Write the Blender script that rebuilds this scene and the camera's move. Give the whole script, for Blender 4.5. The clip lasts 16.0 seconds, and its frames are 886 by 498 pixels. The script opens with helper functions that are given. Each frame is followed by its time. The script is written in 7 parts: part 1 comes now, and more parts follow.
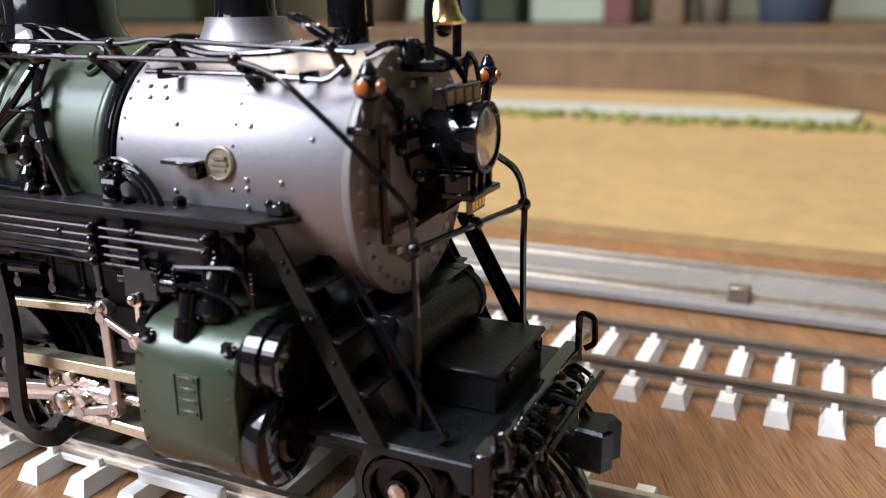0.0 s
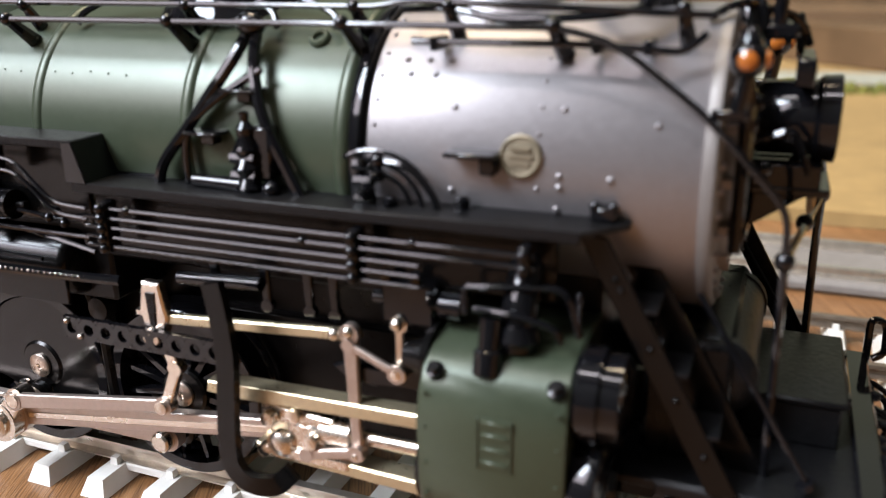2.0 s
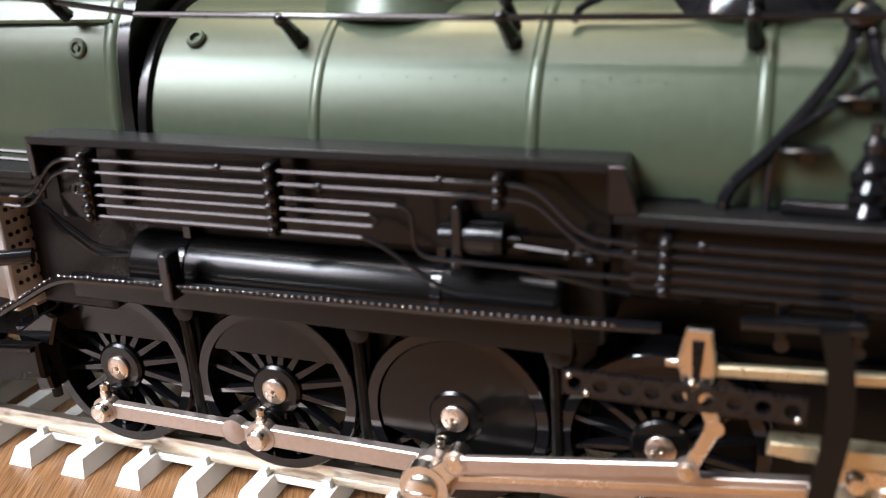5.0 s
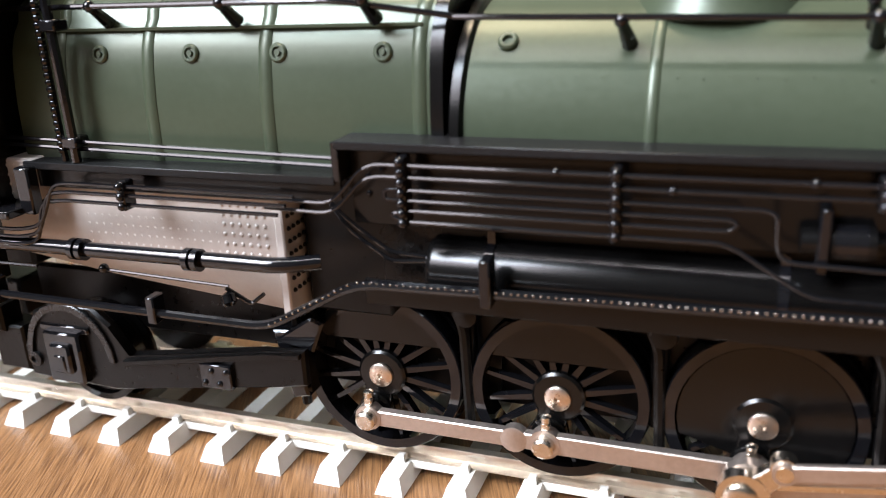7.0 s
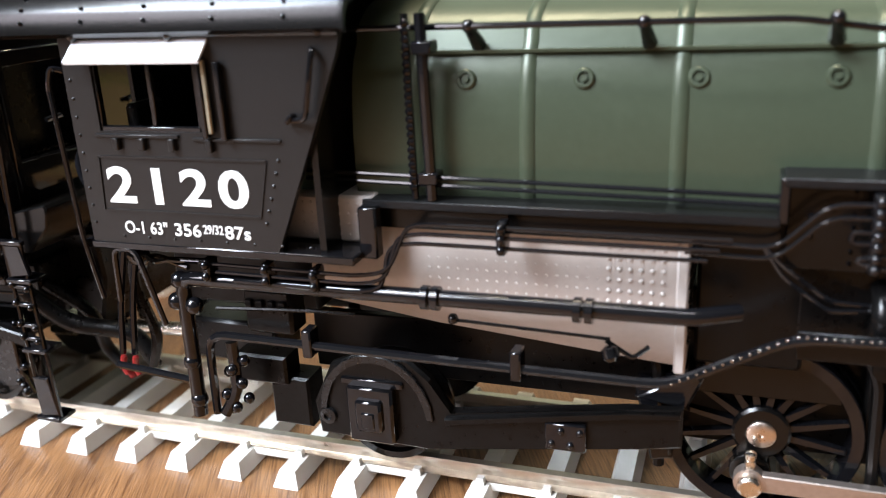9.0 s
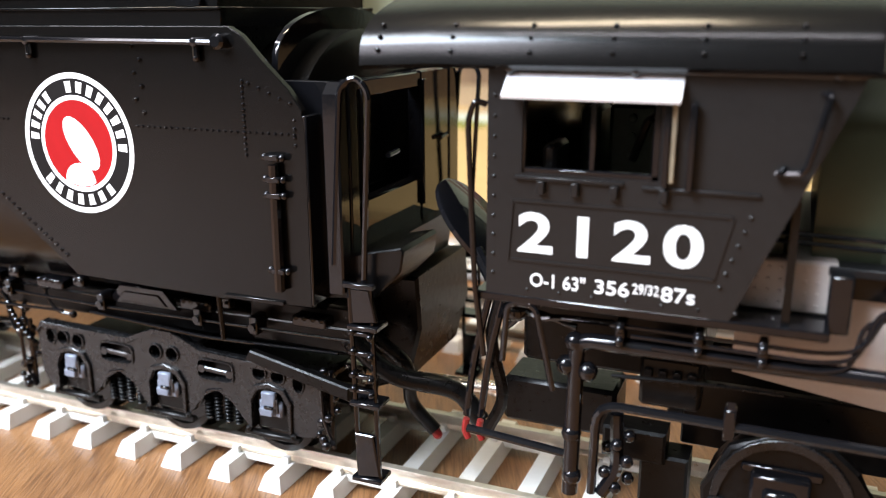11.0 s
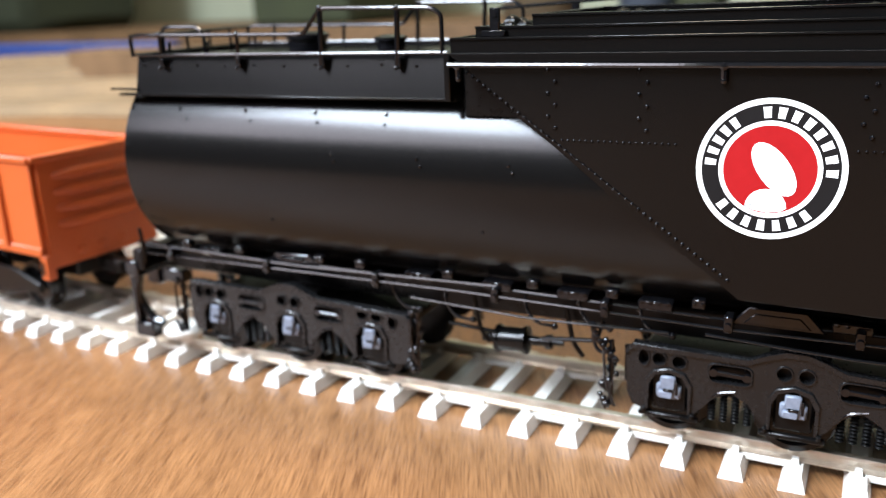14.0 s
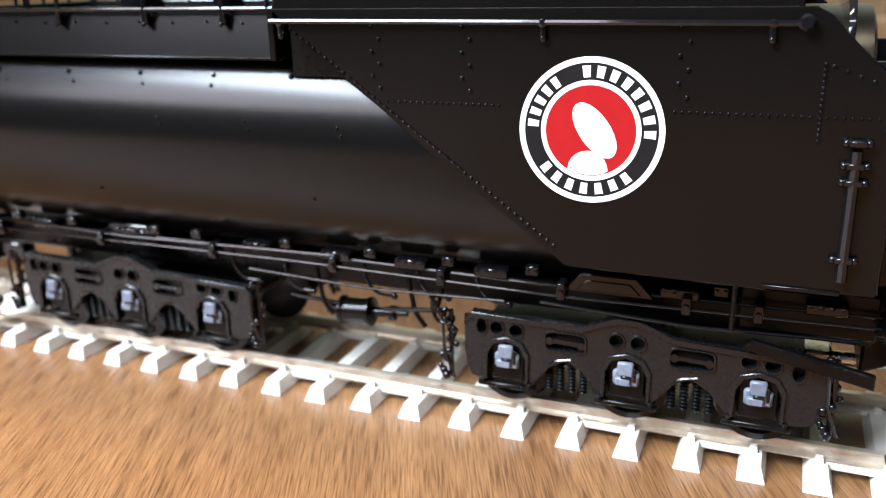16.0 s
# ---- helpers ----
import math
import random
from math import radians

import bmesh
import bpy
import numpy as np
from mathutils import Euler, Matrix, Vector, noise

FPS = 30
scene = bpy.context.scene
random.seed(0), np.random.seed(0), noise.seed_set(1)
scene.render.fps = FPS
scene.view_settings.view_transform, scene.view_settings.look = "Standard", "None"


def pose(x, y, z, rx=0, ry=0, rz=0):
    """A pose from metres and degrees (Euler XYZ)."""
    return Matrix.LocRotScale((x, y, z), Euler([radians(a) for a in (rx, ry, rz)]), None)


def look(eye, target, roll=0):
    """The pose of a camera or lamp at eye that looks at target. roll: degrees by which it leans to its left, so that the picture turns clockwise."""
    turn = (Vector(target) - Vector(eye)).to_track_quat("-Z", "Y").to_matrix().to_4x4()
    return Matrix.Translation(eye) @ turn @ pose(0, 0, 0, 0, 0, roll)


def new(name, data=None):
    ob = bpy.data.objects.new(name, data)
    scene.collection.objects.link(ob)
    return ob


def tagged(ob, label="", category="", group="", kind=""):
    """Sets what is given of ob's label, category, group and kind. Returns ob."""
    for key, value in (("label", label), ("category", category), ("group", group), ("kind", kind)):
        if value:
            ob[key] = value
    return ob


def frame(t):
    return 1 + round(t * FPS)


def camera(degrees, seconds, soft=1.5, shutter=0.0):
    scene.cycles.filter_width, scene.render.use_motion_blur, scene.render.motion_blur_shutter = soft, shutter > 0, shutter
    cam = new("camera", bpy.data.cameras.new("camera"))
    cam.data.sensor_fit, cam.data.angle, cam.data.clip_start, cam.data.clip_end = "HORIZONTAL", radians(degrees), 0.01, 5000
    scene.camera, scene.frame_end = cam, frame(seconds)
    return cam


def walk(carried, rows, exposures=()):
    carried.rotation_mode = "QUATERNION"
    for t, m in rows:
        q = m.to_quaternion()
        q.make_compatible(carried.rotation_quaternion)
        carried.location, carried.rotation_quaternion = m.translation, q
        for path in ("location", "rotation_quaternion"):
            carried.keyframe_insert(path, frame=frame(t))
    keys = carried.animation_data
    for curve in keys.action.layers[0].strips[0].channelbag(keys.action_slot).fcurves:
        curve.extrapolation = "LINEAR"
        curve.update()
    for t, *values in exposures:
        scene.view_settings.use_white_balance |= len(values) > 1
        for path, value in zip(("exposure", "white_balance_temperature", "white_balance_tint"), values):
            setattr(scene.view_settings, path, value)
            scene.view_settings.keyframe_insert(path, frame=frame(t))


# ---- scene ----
cam = camera(55.0, 16.0, soft=1.0, shutter=0.06)
PATH = [
    (0, (0.05347, -0.07809, 0.05772), (0.01295, 0.00897, 0.02983), -0.64),
    (0.5, (0.04459, -0.07713, 0.05776), (0.00525, 0.00990, 0.02812), -0.61),
    (1, (0.03473, -0.07546, 0.05761), (-0.00312, 0.01199, 0.02727), -0.68),
    (1.5, (0.02612, -0.07484, 0.05793), (-0.01024, 0.01278, 0.02631), -0.82),
    (2, (0.01822, -0.07584, 0.05732), (-0.01750, 0.01194, 0.02538), -0.87),
    (2.5, (0.00898, -0.07661, 0.05767), (-0.02572, 0.01096, 0.02407), -1.17),
    (3, (0.00038, -0.07766, 0.05745), (-0.03416, 0.01020, 0.02448), -1.29),
    (3.5, (-0.01116, -0.07948, 0.05867), (-0.04300, 0.00916, 0.02507), -1.68),
    (5.8, (-0.04377, -0.08243, 0.05818), (-0.07655, 0.00593, 0.02474), -2.50),
    (6, (-0.04662, -0.08376, 0.05850), (-0.07965, 0.00447, 0.02497), -2.54),
    (6.5, (-0.05306, -0.08684, 0.05893), (-0.08634, 0.00136, 0.02556), -2.64),
    (7, (-0.06188, -0.08910, 0.05955), (-0.09532, -0.00103, 0.02600), -2.73),
    (7.5, (-0.07337, -0.09161, 0.06016), (-0.10701, -0.00336, 0.02730), -2.85),
    (8, (-0.08345, -0.09269, 0.06039), (-0.11676, -0.00414, 0.02802), -2.76),
    (8.5, (-0.09240, -0.09254, 0.06078), (-0.12474, -0.00343, 0.02894), -2.81),
    (9, (-0.10419, -0.09258, 0.06103), (-0.13606, -0.00337, 0.02901), -2.87),
    (9.2, (-0.10872, -0.09254, 0.06141), (-0.14080, -0.00343, 0.02932), -3.03),
    (11.3, (-0.14977, -0.09927, 0.05977), (-0.18736, -0.01027, 0.03396), -0.16),
    (11.5, (-0.15444, -0.10148, 0.05914), (-0.19224, -0.01248, 0.03366), -0.42),
    (12, (-0.16814, -0.10622, 0.06155), (-0.20654, -0.01825, 0.03348), -0.74),
    (12.5, (-0.18318, -0.11114, 0.06258), (-0.22183, -0.02369, 0.03330), -1.07),
    (13, (-0.19686, -0.11565, 0.06434), (-0.23684, -0.02925, 0.03375), -1.77),
    (13.5, (-0.20566, -0.12060, 0.06563), (-0.24779, -0.03504, 0.03554), -2.22),
    (14, (-0.21317, -0.12504, 0.06695), (-0.25698, -0.03984, 0.03829), -2.45),
    (14.5, (-0.21491, -0.12700, 0.06688), (-0.25890, -0.04143, 0.03965), -2.25),
    (15, (-0.21378, -0.12419, 0.06630), (-0.25472, -0.03771, 0.03722), -2.14),
    (15.5, (-0.20824, -0.12002, 0.06456), (-0.24623, -0.03222, 0.03543), -1.58),
    (16, (-0.20282, -0.11607, 0.06361), (-0.23867, -0.02811, 0.03233), -1.34),
]
walk(cam, [(r[0], look(*r[1:])) for r in PATH], [(0.0, -0.38, 6350, 12), (2.0, -0.44, 6800, 12), (3.0, -0.34, 7000, 12), (6.0, 0.12, 6850, 11), (9.0, 0.12, 6650, 9), (11.5, 0.05, 6600, 9), (14.0, -0.04, 6500, 8), (16.0, -0.02, 6450, 7)])

# a small lens close to its subject: only the near things are sharp
cam.data.dof.use_dof = True
cam.data.dof.focus_distance = 0.098
cam.data.dof.aperture_fstop = 26.0

# ---- world and lights ----
world = bpy.data.worlds.new("room_air")
scene.world = world
world.use_nodes = True
world.node_tree.nodes["Background"].inputs[0].default_value = (0.9, 0.93, 1.0, 1)
world.node_tree.nodes["Background"].inputs[1].default_value = 0.15


def area(name, eye, target, sx, sy, watts, colour):
    data = bpy.data.lights.new(name, "AREA")
    data.shape, data.size, data.size_y, data.energy, data.color = "RECTANGLE", sx, sy, watts, colour
    ob = new(name, data)
    ob.matrix_world = look(eye, target)
    return ob


area("window_light", (-1.25, -1.34, 1.25), (-0.6, 0, 0.45), 1.2, 1.0, 46, (0.92, 0.88, 1.0))
area("panel_lamp_light", (-1.1, -1.02, 1.5), (-0.2, 0, 0.03), 0.8, 0.75, 104, (0.72, 0.85, 1.0))
area("ceiling_lamp_light", (-0.45, 0.4, 1.85), (-0.4, 0.3, 0), 0.7, 0.3, 27, (1.0, 0.84, 0.62))
area("tube_lamp_light", (-0.6, -0.55, 1.85), (-0.6, -0.2, 0), 2.0, 0.1, 22, (0.95, 0.92, 1.0))

# ---- tools: all measures below are millimetres ----
MM = 0.001


def thing(name, label, category, base=(0, 0, 0), group="", kind=""):
    ob = new(name)
    ob.location = Vector(base) * MM
    ob.empty_display_size = 0.01
    return tagged(ob, label, category, group, kind)


def to_mesh(name, bm, material, smooth=38):
    bmesh.ops.recalc_face_normals(bm, faces=bm.faces)
    sharp = radians(smooth)
    for e in bm.edges:
        if len(e.link_faces) == 2:
            e.smooth = e.calc_face_angle(0) < sharp
    for f in bm.faces:
        f.smooth = True
    for v in bm.verts:
        v.co *= MM
    me = bpy.data.meshes.new(name)
    bm.to_mesh(me)
    bm.free()
    me.materials.append(material)
    return me


def put(name, me, parent=None, label="", at=(0, 0, 0), turn=0.0, flip=False):
    ob = new(name, me)
    ob.location = Vector(at) * MM
    ob.rotation_euler = (0, 0, radians(turn))
    if flip:
        ob.scale = (1, -1, 1)
    if parent is not None:
        ob.parent = parent
        if parent.type == "EMPTY":
            ob.matrix_parent_inverse = (Matrix.Translation(parent.location) @ Matrix.Rotation(parent.rotation_euler.z, 4, "Z")).inverted() if parent.get("whole") is None else Matrix.Identity(4)
    if label:
        ob["label"] = label
    return ob


def part(name, bm, material, parent=None, label="", smooth=38):
    ob = put(name, to_mesh(name, bm, material, smooth), parent, label)
    if name in ("rivets", "stay_bolts", "bolts", "beam_bolts", "frame_bolts"):   # too small to pick apart
        tagged(ob, "", "", "", "stuff")
    return ob


def B():
    return bmesh.new()


def box(bm, x0, x1, y0, y1, z0, z1, b=0.0):
    vs = [bm.verts.new((x, y, z)) for x in (x0, x1) for y in (y0, y1) for z in (z0, z1)]
    quads = [(0, 1, 3, 2), (4, 6, 7, 5), (0, 4, 5, 1), (2, 3, 7, 6), (0, 2, 6, 4), (1, 5, 7, 3)]
    faces = [bm.faces.new([vs[i] for i in q]) for q in quads]
    if b:
        bmesh.ops.bevel(bm, geom=list({e for f in faces for e in f.edges}), offset=b, segments=1, affect="EDGES")
    return bm


def prism(bm, pts, a0, a1, axis="y", b=0.0):
    """A polygon (x, z), (y, z) or (x, y) drawn out along the axis from a0 to a1."""
    def place(u, v, a):
        return {"y": (u, a, v), "x": (a, u, v), "z": (u, v, a)}[axis]
    lo = [bm.verts.new(place(u, v, a0)) for u, v in pts]
    hi = [bm.verts.new(place(u, v, a1)) for u, v in pts]
    faces = [bm.faces.new(lo), bm.faces.new(hi[::-1])]
    n = len(pts)
    for i in range(n):
        faces.append(bm.faces.new((lo[i], lo[(i + 1) % n], hi[(i + 1) % n], hi[i])))
    if b:
        bmesh.ops.bevel(bm, geom=list({e for f in faces[:2] for e in f.edges}), offset=b, segments=1, affect="EDGES")
    return bm


def ringed(bm, rings, closed=False, caps=True):
    """Faces between rings of points, each ring with as many points."""
    rows = [[bm.verts.new(p) for p in ring] for ring in rings]
    n = len(rows[0])
    for a, b in zip(rows, rows[1:] + ([rows[0]] if closed else [])):
        for i in range(n):
            bm.faces.new((a[i], a[(i + 1) % n], b[(i + 1) % n], b[i]))
    if caps and not closed:
        bm.faces.new(rows[0][::-1])
        bm.faces.new(rows[-1])
    return bm


def frame_of(way):
    way = Vector(way).normalized()
    side = way.cross(Vector((0, 0, 1)))
    if side.length < 1e-3:
        side = way.cross(Vector((0, 1, 0)))
    side.normalize()
    return side, side.cross(way)


def turned(bm, profile, origin, way, n=16):
    """A lathe: profile of (distance along way, radius)."""
    way = Vector(way).normalized()
    s, u = frame_of(way)
    o = Vector(origin)
    rings = [[o + way * d + (s * math.cos(a) + u * math.sin(a)) * max(r, 0.001) for a in (2 * math.pi * i / n for i in range(n))] for d, r in profile]
    return ringed(bm, rings)


def rod(bm, p, q, r, n=10, r2=None):
    p, q = Vector(p), Vector(q)
    return turned(bm, [(0, r), ((q - p).length, r if r2 is None else r2)], p, q - p, n)


def rounded(pts, rad, n=4):
    """A line of points with its corners turned into bends."""
    pts = [Vector(p) for p in pts]
    out = [pts[0]]
    for a, p, b in zip(pts, pts[1:], pts[2:]):
        d = min(rad, (a - p).length * 0.45, (b - p).length * 0.45)
        s, e = p + (a - p).normalized() * d, p + (b - p).normalized() * d
        for i in range(n + 1):
            t = i / n
            out.append(s * (1 - t) ** 2 + p * 2 * t * (1 - t) + e * t * t)
    return out + [pts[-1]]


def pipe(bm, pts, r, n=7, bend=1.2):
    pts = rounded(pts, bend) if bend and len(pts) > 2 else [Vector(p) for p in pts]
    s, u = frame_of(pts[1] - pts[0])
    rings = []
    for i, p in enumerate(pts):
        way = (pts[min(i + 1, len(pts) - 1)] - pts[max(i - 1, 0)]).normalized()
        s = (s - way * s.dot(way)).normalized()
        u = s.cross(way)
        rings.append([p + (s * math.cos(a) + u * math.sin(a)) * r for a in (2 * math.pi * k / n for k in range(n))])
    return ringed(bm, rings)


def ball(bm, c, r, n=10, sx=1.0, sy=1.0, sz=1.0):
    bmesh.ops.create_uvsphere(bm, u_segments=n, v_segments=max(5, n // 2 + 1), radius=r, matrix=Matrix.Translation(c) @ Matrix.Diagonal((sx, sy, sz, 1)))
    return bm


def rivet(bm, c, way, r=0.22, h=0.16):
    return turned(bm, [(-0.1, r * 1.12), (h * 0.7, r), (h * 1.35, r * 0.45)], c, way, 7)


def smooth_line(pts, n=6):
    """Catmull-Rom through the points."""
    pts = [Vector(p) for p in pts]
    ext = [pts[0] * 2 - pts[1]] + pts + [pts[-1] * 2 - pts[-2]]
    out = []
    for a, b, c, d in zip(ext, ext[1:], ext[2:], ext[3:]):
        for i in range(n):
            t = i / n
            out.append(0.5 * ((2 * b) + (c - a) * t + (2 * a - 5 * b + 4 * c - d) * t * t + (3 * b - a - 3 * c + d) * t ** 3))
    return out + [pts[-1]]


def lettering(text, x0, x1, z0, z1, y, material, parent, label, bold=0.0, gap=1.0):
    """Raised writing on a side that faces the -y direction, fitted into its field."""
    cu = bpy.data.curves.new("lettering", "FONT")
    cu.space_character = gap
    cu.body, cu.extrude, cu.offset, cu.resolution_u = text, 0.02, bold, 4
    tmp = bpy.data.objects.new("lettering", cu)
    scene.collection.objects.link(tmp)
    me = bpy.data.meshes.new_from_object(tmp.evaluated_get(bpy.context.evaluated_depsgraph_get()))
    bpy.data.objects.remove(tmp)
    xs, ys = [v.co.x for v in me.vertices], [v.co.y for v in me.vertices]
    ax, ay = min(xs), min(ys)
    kx, ky = (x1 - x0) / (max(xs) - ax), (z1 - z0) / (max(ys) - ay)
    for v in me.vertices:
        v.co = Vector((x0 + (v.co.x - ax) * kx, y - v.co.z * 2, z0 + (v.co.y - ay) * ky)) * MM
    me.materials.clear()
    me.materials.append(material)
    return put("lettering", me, parent, label)

# ---- materials ----
def shader(name, colour, rough=0.5, metal=0.0, vary=0.12, fine=900, coarse=60, bump=0.05, spread=0.1, coat=0.0, spec=0.5, dust=0.0):
    m = bpy.data.materials.new(name)
    m.use_nodes = True
    nt = m.node_tree
    bsdf = nt.nodes["Principled BSDF"]
    tc = nt.nodes.new("ShaderNodeTexCoord")
    info = nt.nodes.new("ShaderNodeObjectInfo")
    small = nt.nodes.new("ShaderNodeTexNoise")
    small.inputs["Scale"].default_value, small.inputs["Detail"].default_value = fine, 4
    large = nt.nodes.new("ShaderNodeTexNoise")
    large.inputs["Scale"].default_value, large.inputs["Detail"].default_value = coarse, 3
    for t in (small, large):
        nt.links.new(tc.outputs["Object"], t.inputs["Vector"])
    add = nt.nodes.new("ShaderNodeMath")
    add.operation = "ADD"
    nt.links.new(small.outputs["Fac"], add.inputs[0])
    nt.links.new(large.outputs["Fac"], add.inputs[1])
    ramp = nt.nodes.new("ShaderNodeValToRGB")
    ramp.color_ramp.elements[0].position, ramp.color_ramp.elements[1].position = 0.35, 0.65
    half = nt.nodes.new("ShaderNodeMath")
    half.operation = "MULTIPLY"
    half.inputs[1].default_value = 0.5
    nt.links.new(add.outputs[0], half.inputs[0])
    nt.links.new(half.outputs[0], ramp.inputs["Fac"])
    c = Vector(colour)
    ramp.color_ramp.elements[0].color = (*(c * (1 - vary)), 1)
    ramp.color_ramp.elements[1].color = (*[min(1, v) for v in (c * (1 + vary) + Vector((dust, dust, dust * 0.9)))], 1)
    tint = nt.nodes.new("ShaderNodeHueSaturation")
    each = nt.nodes.new("ShaderNodeMapRange")
    each.inputs["To Min"].default_value, each.inputs["To Max"].default_value = 1 - vary * 0.6, 1 + vary * 0.6
    nt.links.new(info.outputs["Random"], each.inputs["Value"])
    nt.links.new(each.outputs[0], tint.inputs["Value"])
    nt.links.new(ramp.outputs[0], tint.inputs["Color"])
    nt.links.new(tint.outputs[0], bsdf.inputs["Base Color"])
    rr = nt.nodes.new("ShaderNodeMapRange")
    rr.inputs["From Min"].default_value, rr.inputs["From Max"].default_value = 0.3, 0.7
    rr.inputs["To Min"].default_value, rr.inputs["To Max"].default_value = max(0.02, rough - spread), min(1, rough + spread)
    nt.links.new(half.outputs[0], rr.inputs["Value"])
    nt.links.new(rr.outputs[0], bsdf.inputs["Roughness"])
    bsdf.inputs["Metallic"].default_value = metal
    bsdf.inputs["Coat Weight"].default_value = coat
    bsdf.inputs["Coat Roughness"].default_value = 0.15
    bsdf.inputs["Specular IOR Level"].default_value = spec
    if bump:
        bp = nt.nodes.new("ShaderNodeBump")
        bp.inputs["Strength"].default_value, bp.inputs["Distance"].default_value = bump, 0.0004
        nt.links.new(small.outputs["Fac"], bp.inputs["Height"])
        nt.links.new(bp.outputs[0], bsdf.inputs["Normal"])
    return m


def timber(name, light, dark, turn, rough=0.5):
    """Plywood: long figure, short dark pores, at the real size; turn: the grain's heading in degrees from +y, to the left."""
    m = bpy.data.materials.new(name)
    m.use_nodes = True
    nt = m.node_tree
    bsdf = nt.nodes["Principled BSDF"]
    tc = nt.nodes.new("ShaderNodeTexCoord")
    spin = nt.nodes.new("ShaderNodeMapping")
    spin.inputs["Rotation"].default_value = (0, 0, radians(-turn))
    nt.links.new(tc.outputs["Object"], spin.inputs["Vector"])

    def streak(across, along, detail, seed):
        mp = nt.nodes.new("ShaderNodeMapping")
        mp.inputs["Scale"].default_value = (across, along, 100)
        mp.inputs["Location"].default_value = (seed, seed * 0.7, 0)
        nt.links.new(spin.outputs[0], mp.inputs["Vector"])
        nz = nt.nodes.new("ShaderNodeTexNoise")
        nz.inputs["Scale"].default_value, nz.inputs["Detail"].default_value, nz.inputs["Distortion"].default_value = 1, detail, 0.15
        nt.links.new(mp.outputs[0], nz.inputs["Vector"])
        return nz.outputs["Fac"]

    figure, pores, blotch = streak(330, 6, 5, 3.1), streak(4200, 150, 4, 7.7), streak(14, 7, 3, 1.3)
    ramp = nt.nodes.new("ShaderNodeValToRGB")
    ramp.color_ramp.elements[0].position, ramp.color_ramp.elements[1].position = 0.3, 0.7
    ramp.color_ramp.elements[0].color, ramp.color_ramp.elements[1].color = (*dark, 1), (*light, 1)
    mean = nt.nodes.new("ShaderNodeMix")
    mean.data_type = "FLOAT"
    mean.inputs[0].default_value = 0.45
    nt.links.new(figure, mean.inputs[2])
    nt.links.new(blotch, mean.inputs[3])
    nt.links.new(mean.outputs[0], ramp.inputs["Fac"])
    pore = nt.nodes.new("ShaderNodeValToRGB")
    pore.color_ramp.elements[0].position, pore.color_ramp.elements[1].position = 0.32, 0.58
    pore.color_ramp.elements[0].color, pore.color_ramp.elements[1].color = (0.30, 0.23, 0.19, 1), (1, 1, 1, 1)
    nt.links.new(pores, pore.inputs["Fac"])
    mul = nt.nodes.new("ShaderNodeMix")
    mul.data_type, mul.blend_type = "RGBA", "MULTIPLY"
    mul.inputs[0].default_value = 0.85
    nt.links.new(ramp.outputs[0], mul.inputs[6])
    nt.links.new(pore.outputs[0], mul.inputs[7])
    nt.links.new(mul.outputs[2], bsdf.inputs["Base Color"])
    bsdf.inputs["Roughness"].default_value = rough
    bp = nt.nodes.new("ShaderNodeBump")
    bp.inputs["Strength"].default_value, bp.inputs["Distance"].default_value = 0.5, 0.0003
    nt.links.new(pores, bp.inputs["Height"])
    nt.links.new(bp.outputs[0], bsdf.inputs["Normal"])
    return m


GREEN = shader("boiler_green", (0.052, 0.067, 0.041), 0.34, 0.25, 0.06, 1400, 40, 0.02, 0.05)
SILVER = shader("smokebox_graphite", (0.325, 0.305, 0.308), 0.43, 0.7, 0.05, 1800, 50, 0.03, 0.05)
DOOR = shader("smokebox_front_grey", (0.19, 0.17, 0.155), 0.5, 0.3, 0.08, 1500, 60, 0.03)
FIREGREY = shader("firebox_grey", (0.48, 0.435, 0.405), 0.55, 0.1, 0.06, 1500, 60, 0.03)
BLACK = shader("gloss_black", (0.005, 0.005, 0.006), 0.075, 0.0, 0.2, 1600, 80, 0.01, 0.03, 0.0, 0.5)
SATIN = shader("satin_black", (0.0032, 0.003, 0.003), 0.22, 0.0, 0.06, 1600, 30, 0.006, 0.02, 0.0, 0.29)
CABGREY = shader("cab_black", (0.010, 0.0095, 0.0095), 0.34, 0.0, 0.1, 1600, 40, 0.03, 0.06, 0.0, 0.38)
TRUCK = shader("truck_black", (0.008, 0.008, 0.0085), 0.27, 0.0, 0.2, 1500, 80, 0.06, 0.08, 0.0, 0.45)
DARK = shader("frame_black", (0.003, 0.0027, 0.0027), 0.32, 0.0, 0.3, 1200, 70, 0.08, 0.1, 0.0, 0.22, 0.001)
BRAKE = shader("running_board_grey", (0.006, 0.006, 0.0065), 0.40, 0.0, 0.25, 2200, 60, 0.25, 0.08, 0.0, 0.28)
WHEEL = shader("wheel_black", (0.003, 0.0028, 0.0028), 0.2, 0.0, 0.15, 1200, 60, 0.03, 0.05, 0.0, 0.36)
RODS = shader("rod_nickel", (0.50, 0.42, 0.37), 0.38, 0.9, 0.1, 1800, 90, 0.05, 0.1)
NICKEL = shader("polished_nickel", (0.74, 0.68, 0.60), 0.24, 1.0, 0.08, 1500, 90, 0.04, 0.08)
YELLOWM = shader("guide_brass", (0.58, 0.50, 0.33), 0.32, 0.85, 0.1, 1500, 80, 0.05, 0.1)
BRASS = shader("bell_brass", (0.78, 0.58, 0.24), 0.25, 1.0, 0.08, 1500, 80, 0.03)
HUB = shader("hub_steel", (0.70, 0.60, 0.52), 0.3, 1.0, 0.1, 2500, 90, 0.1)
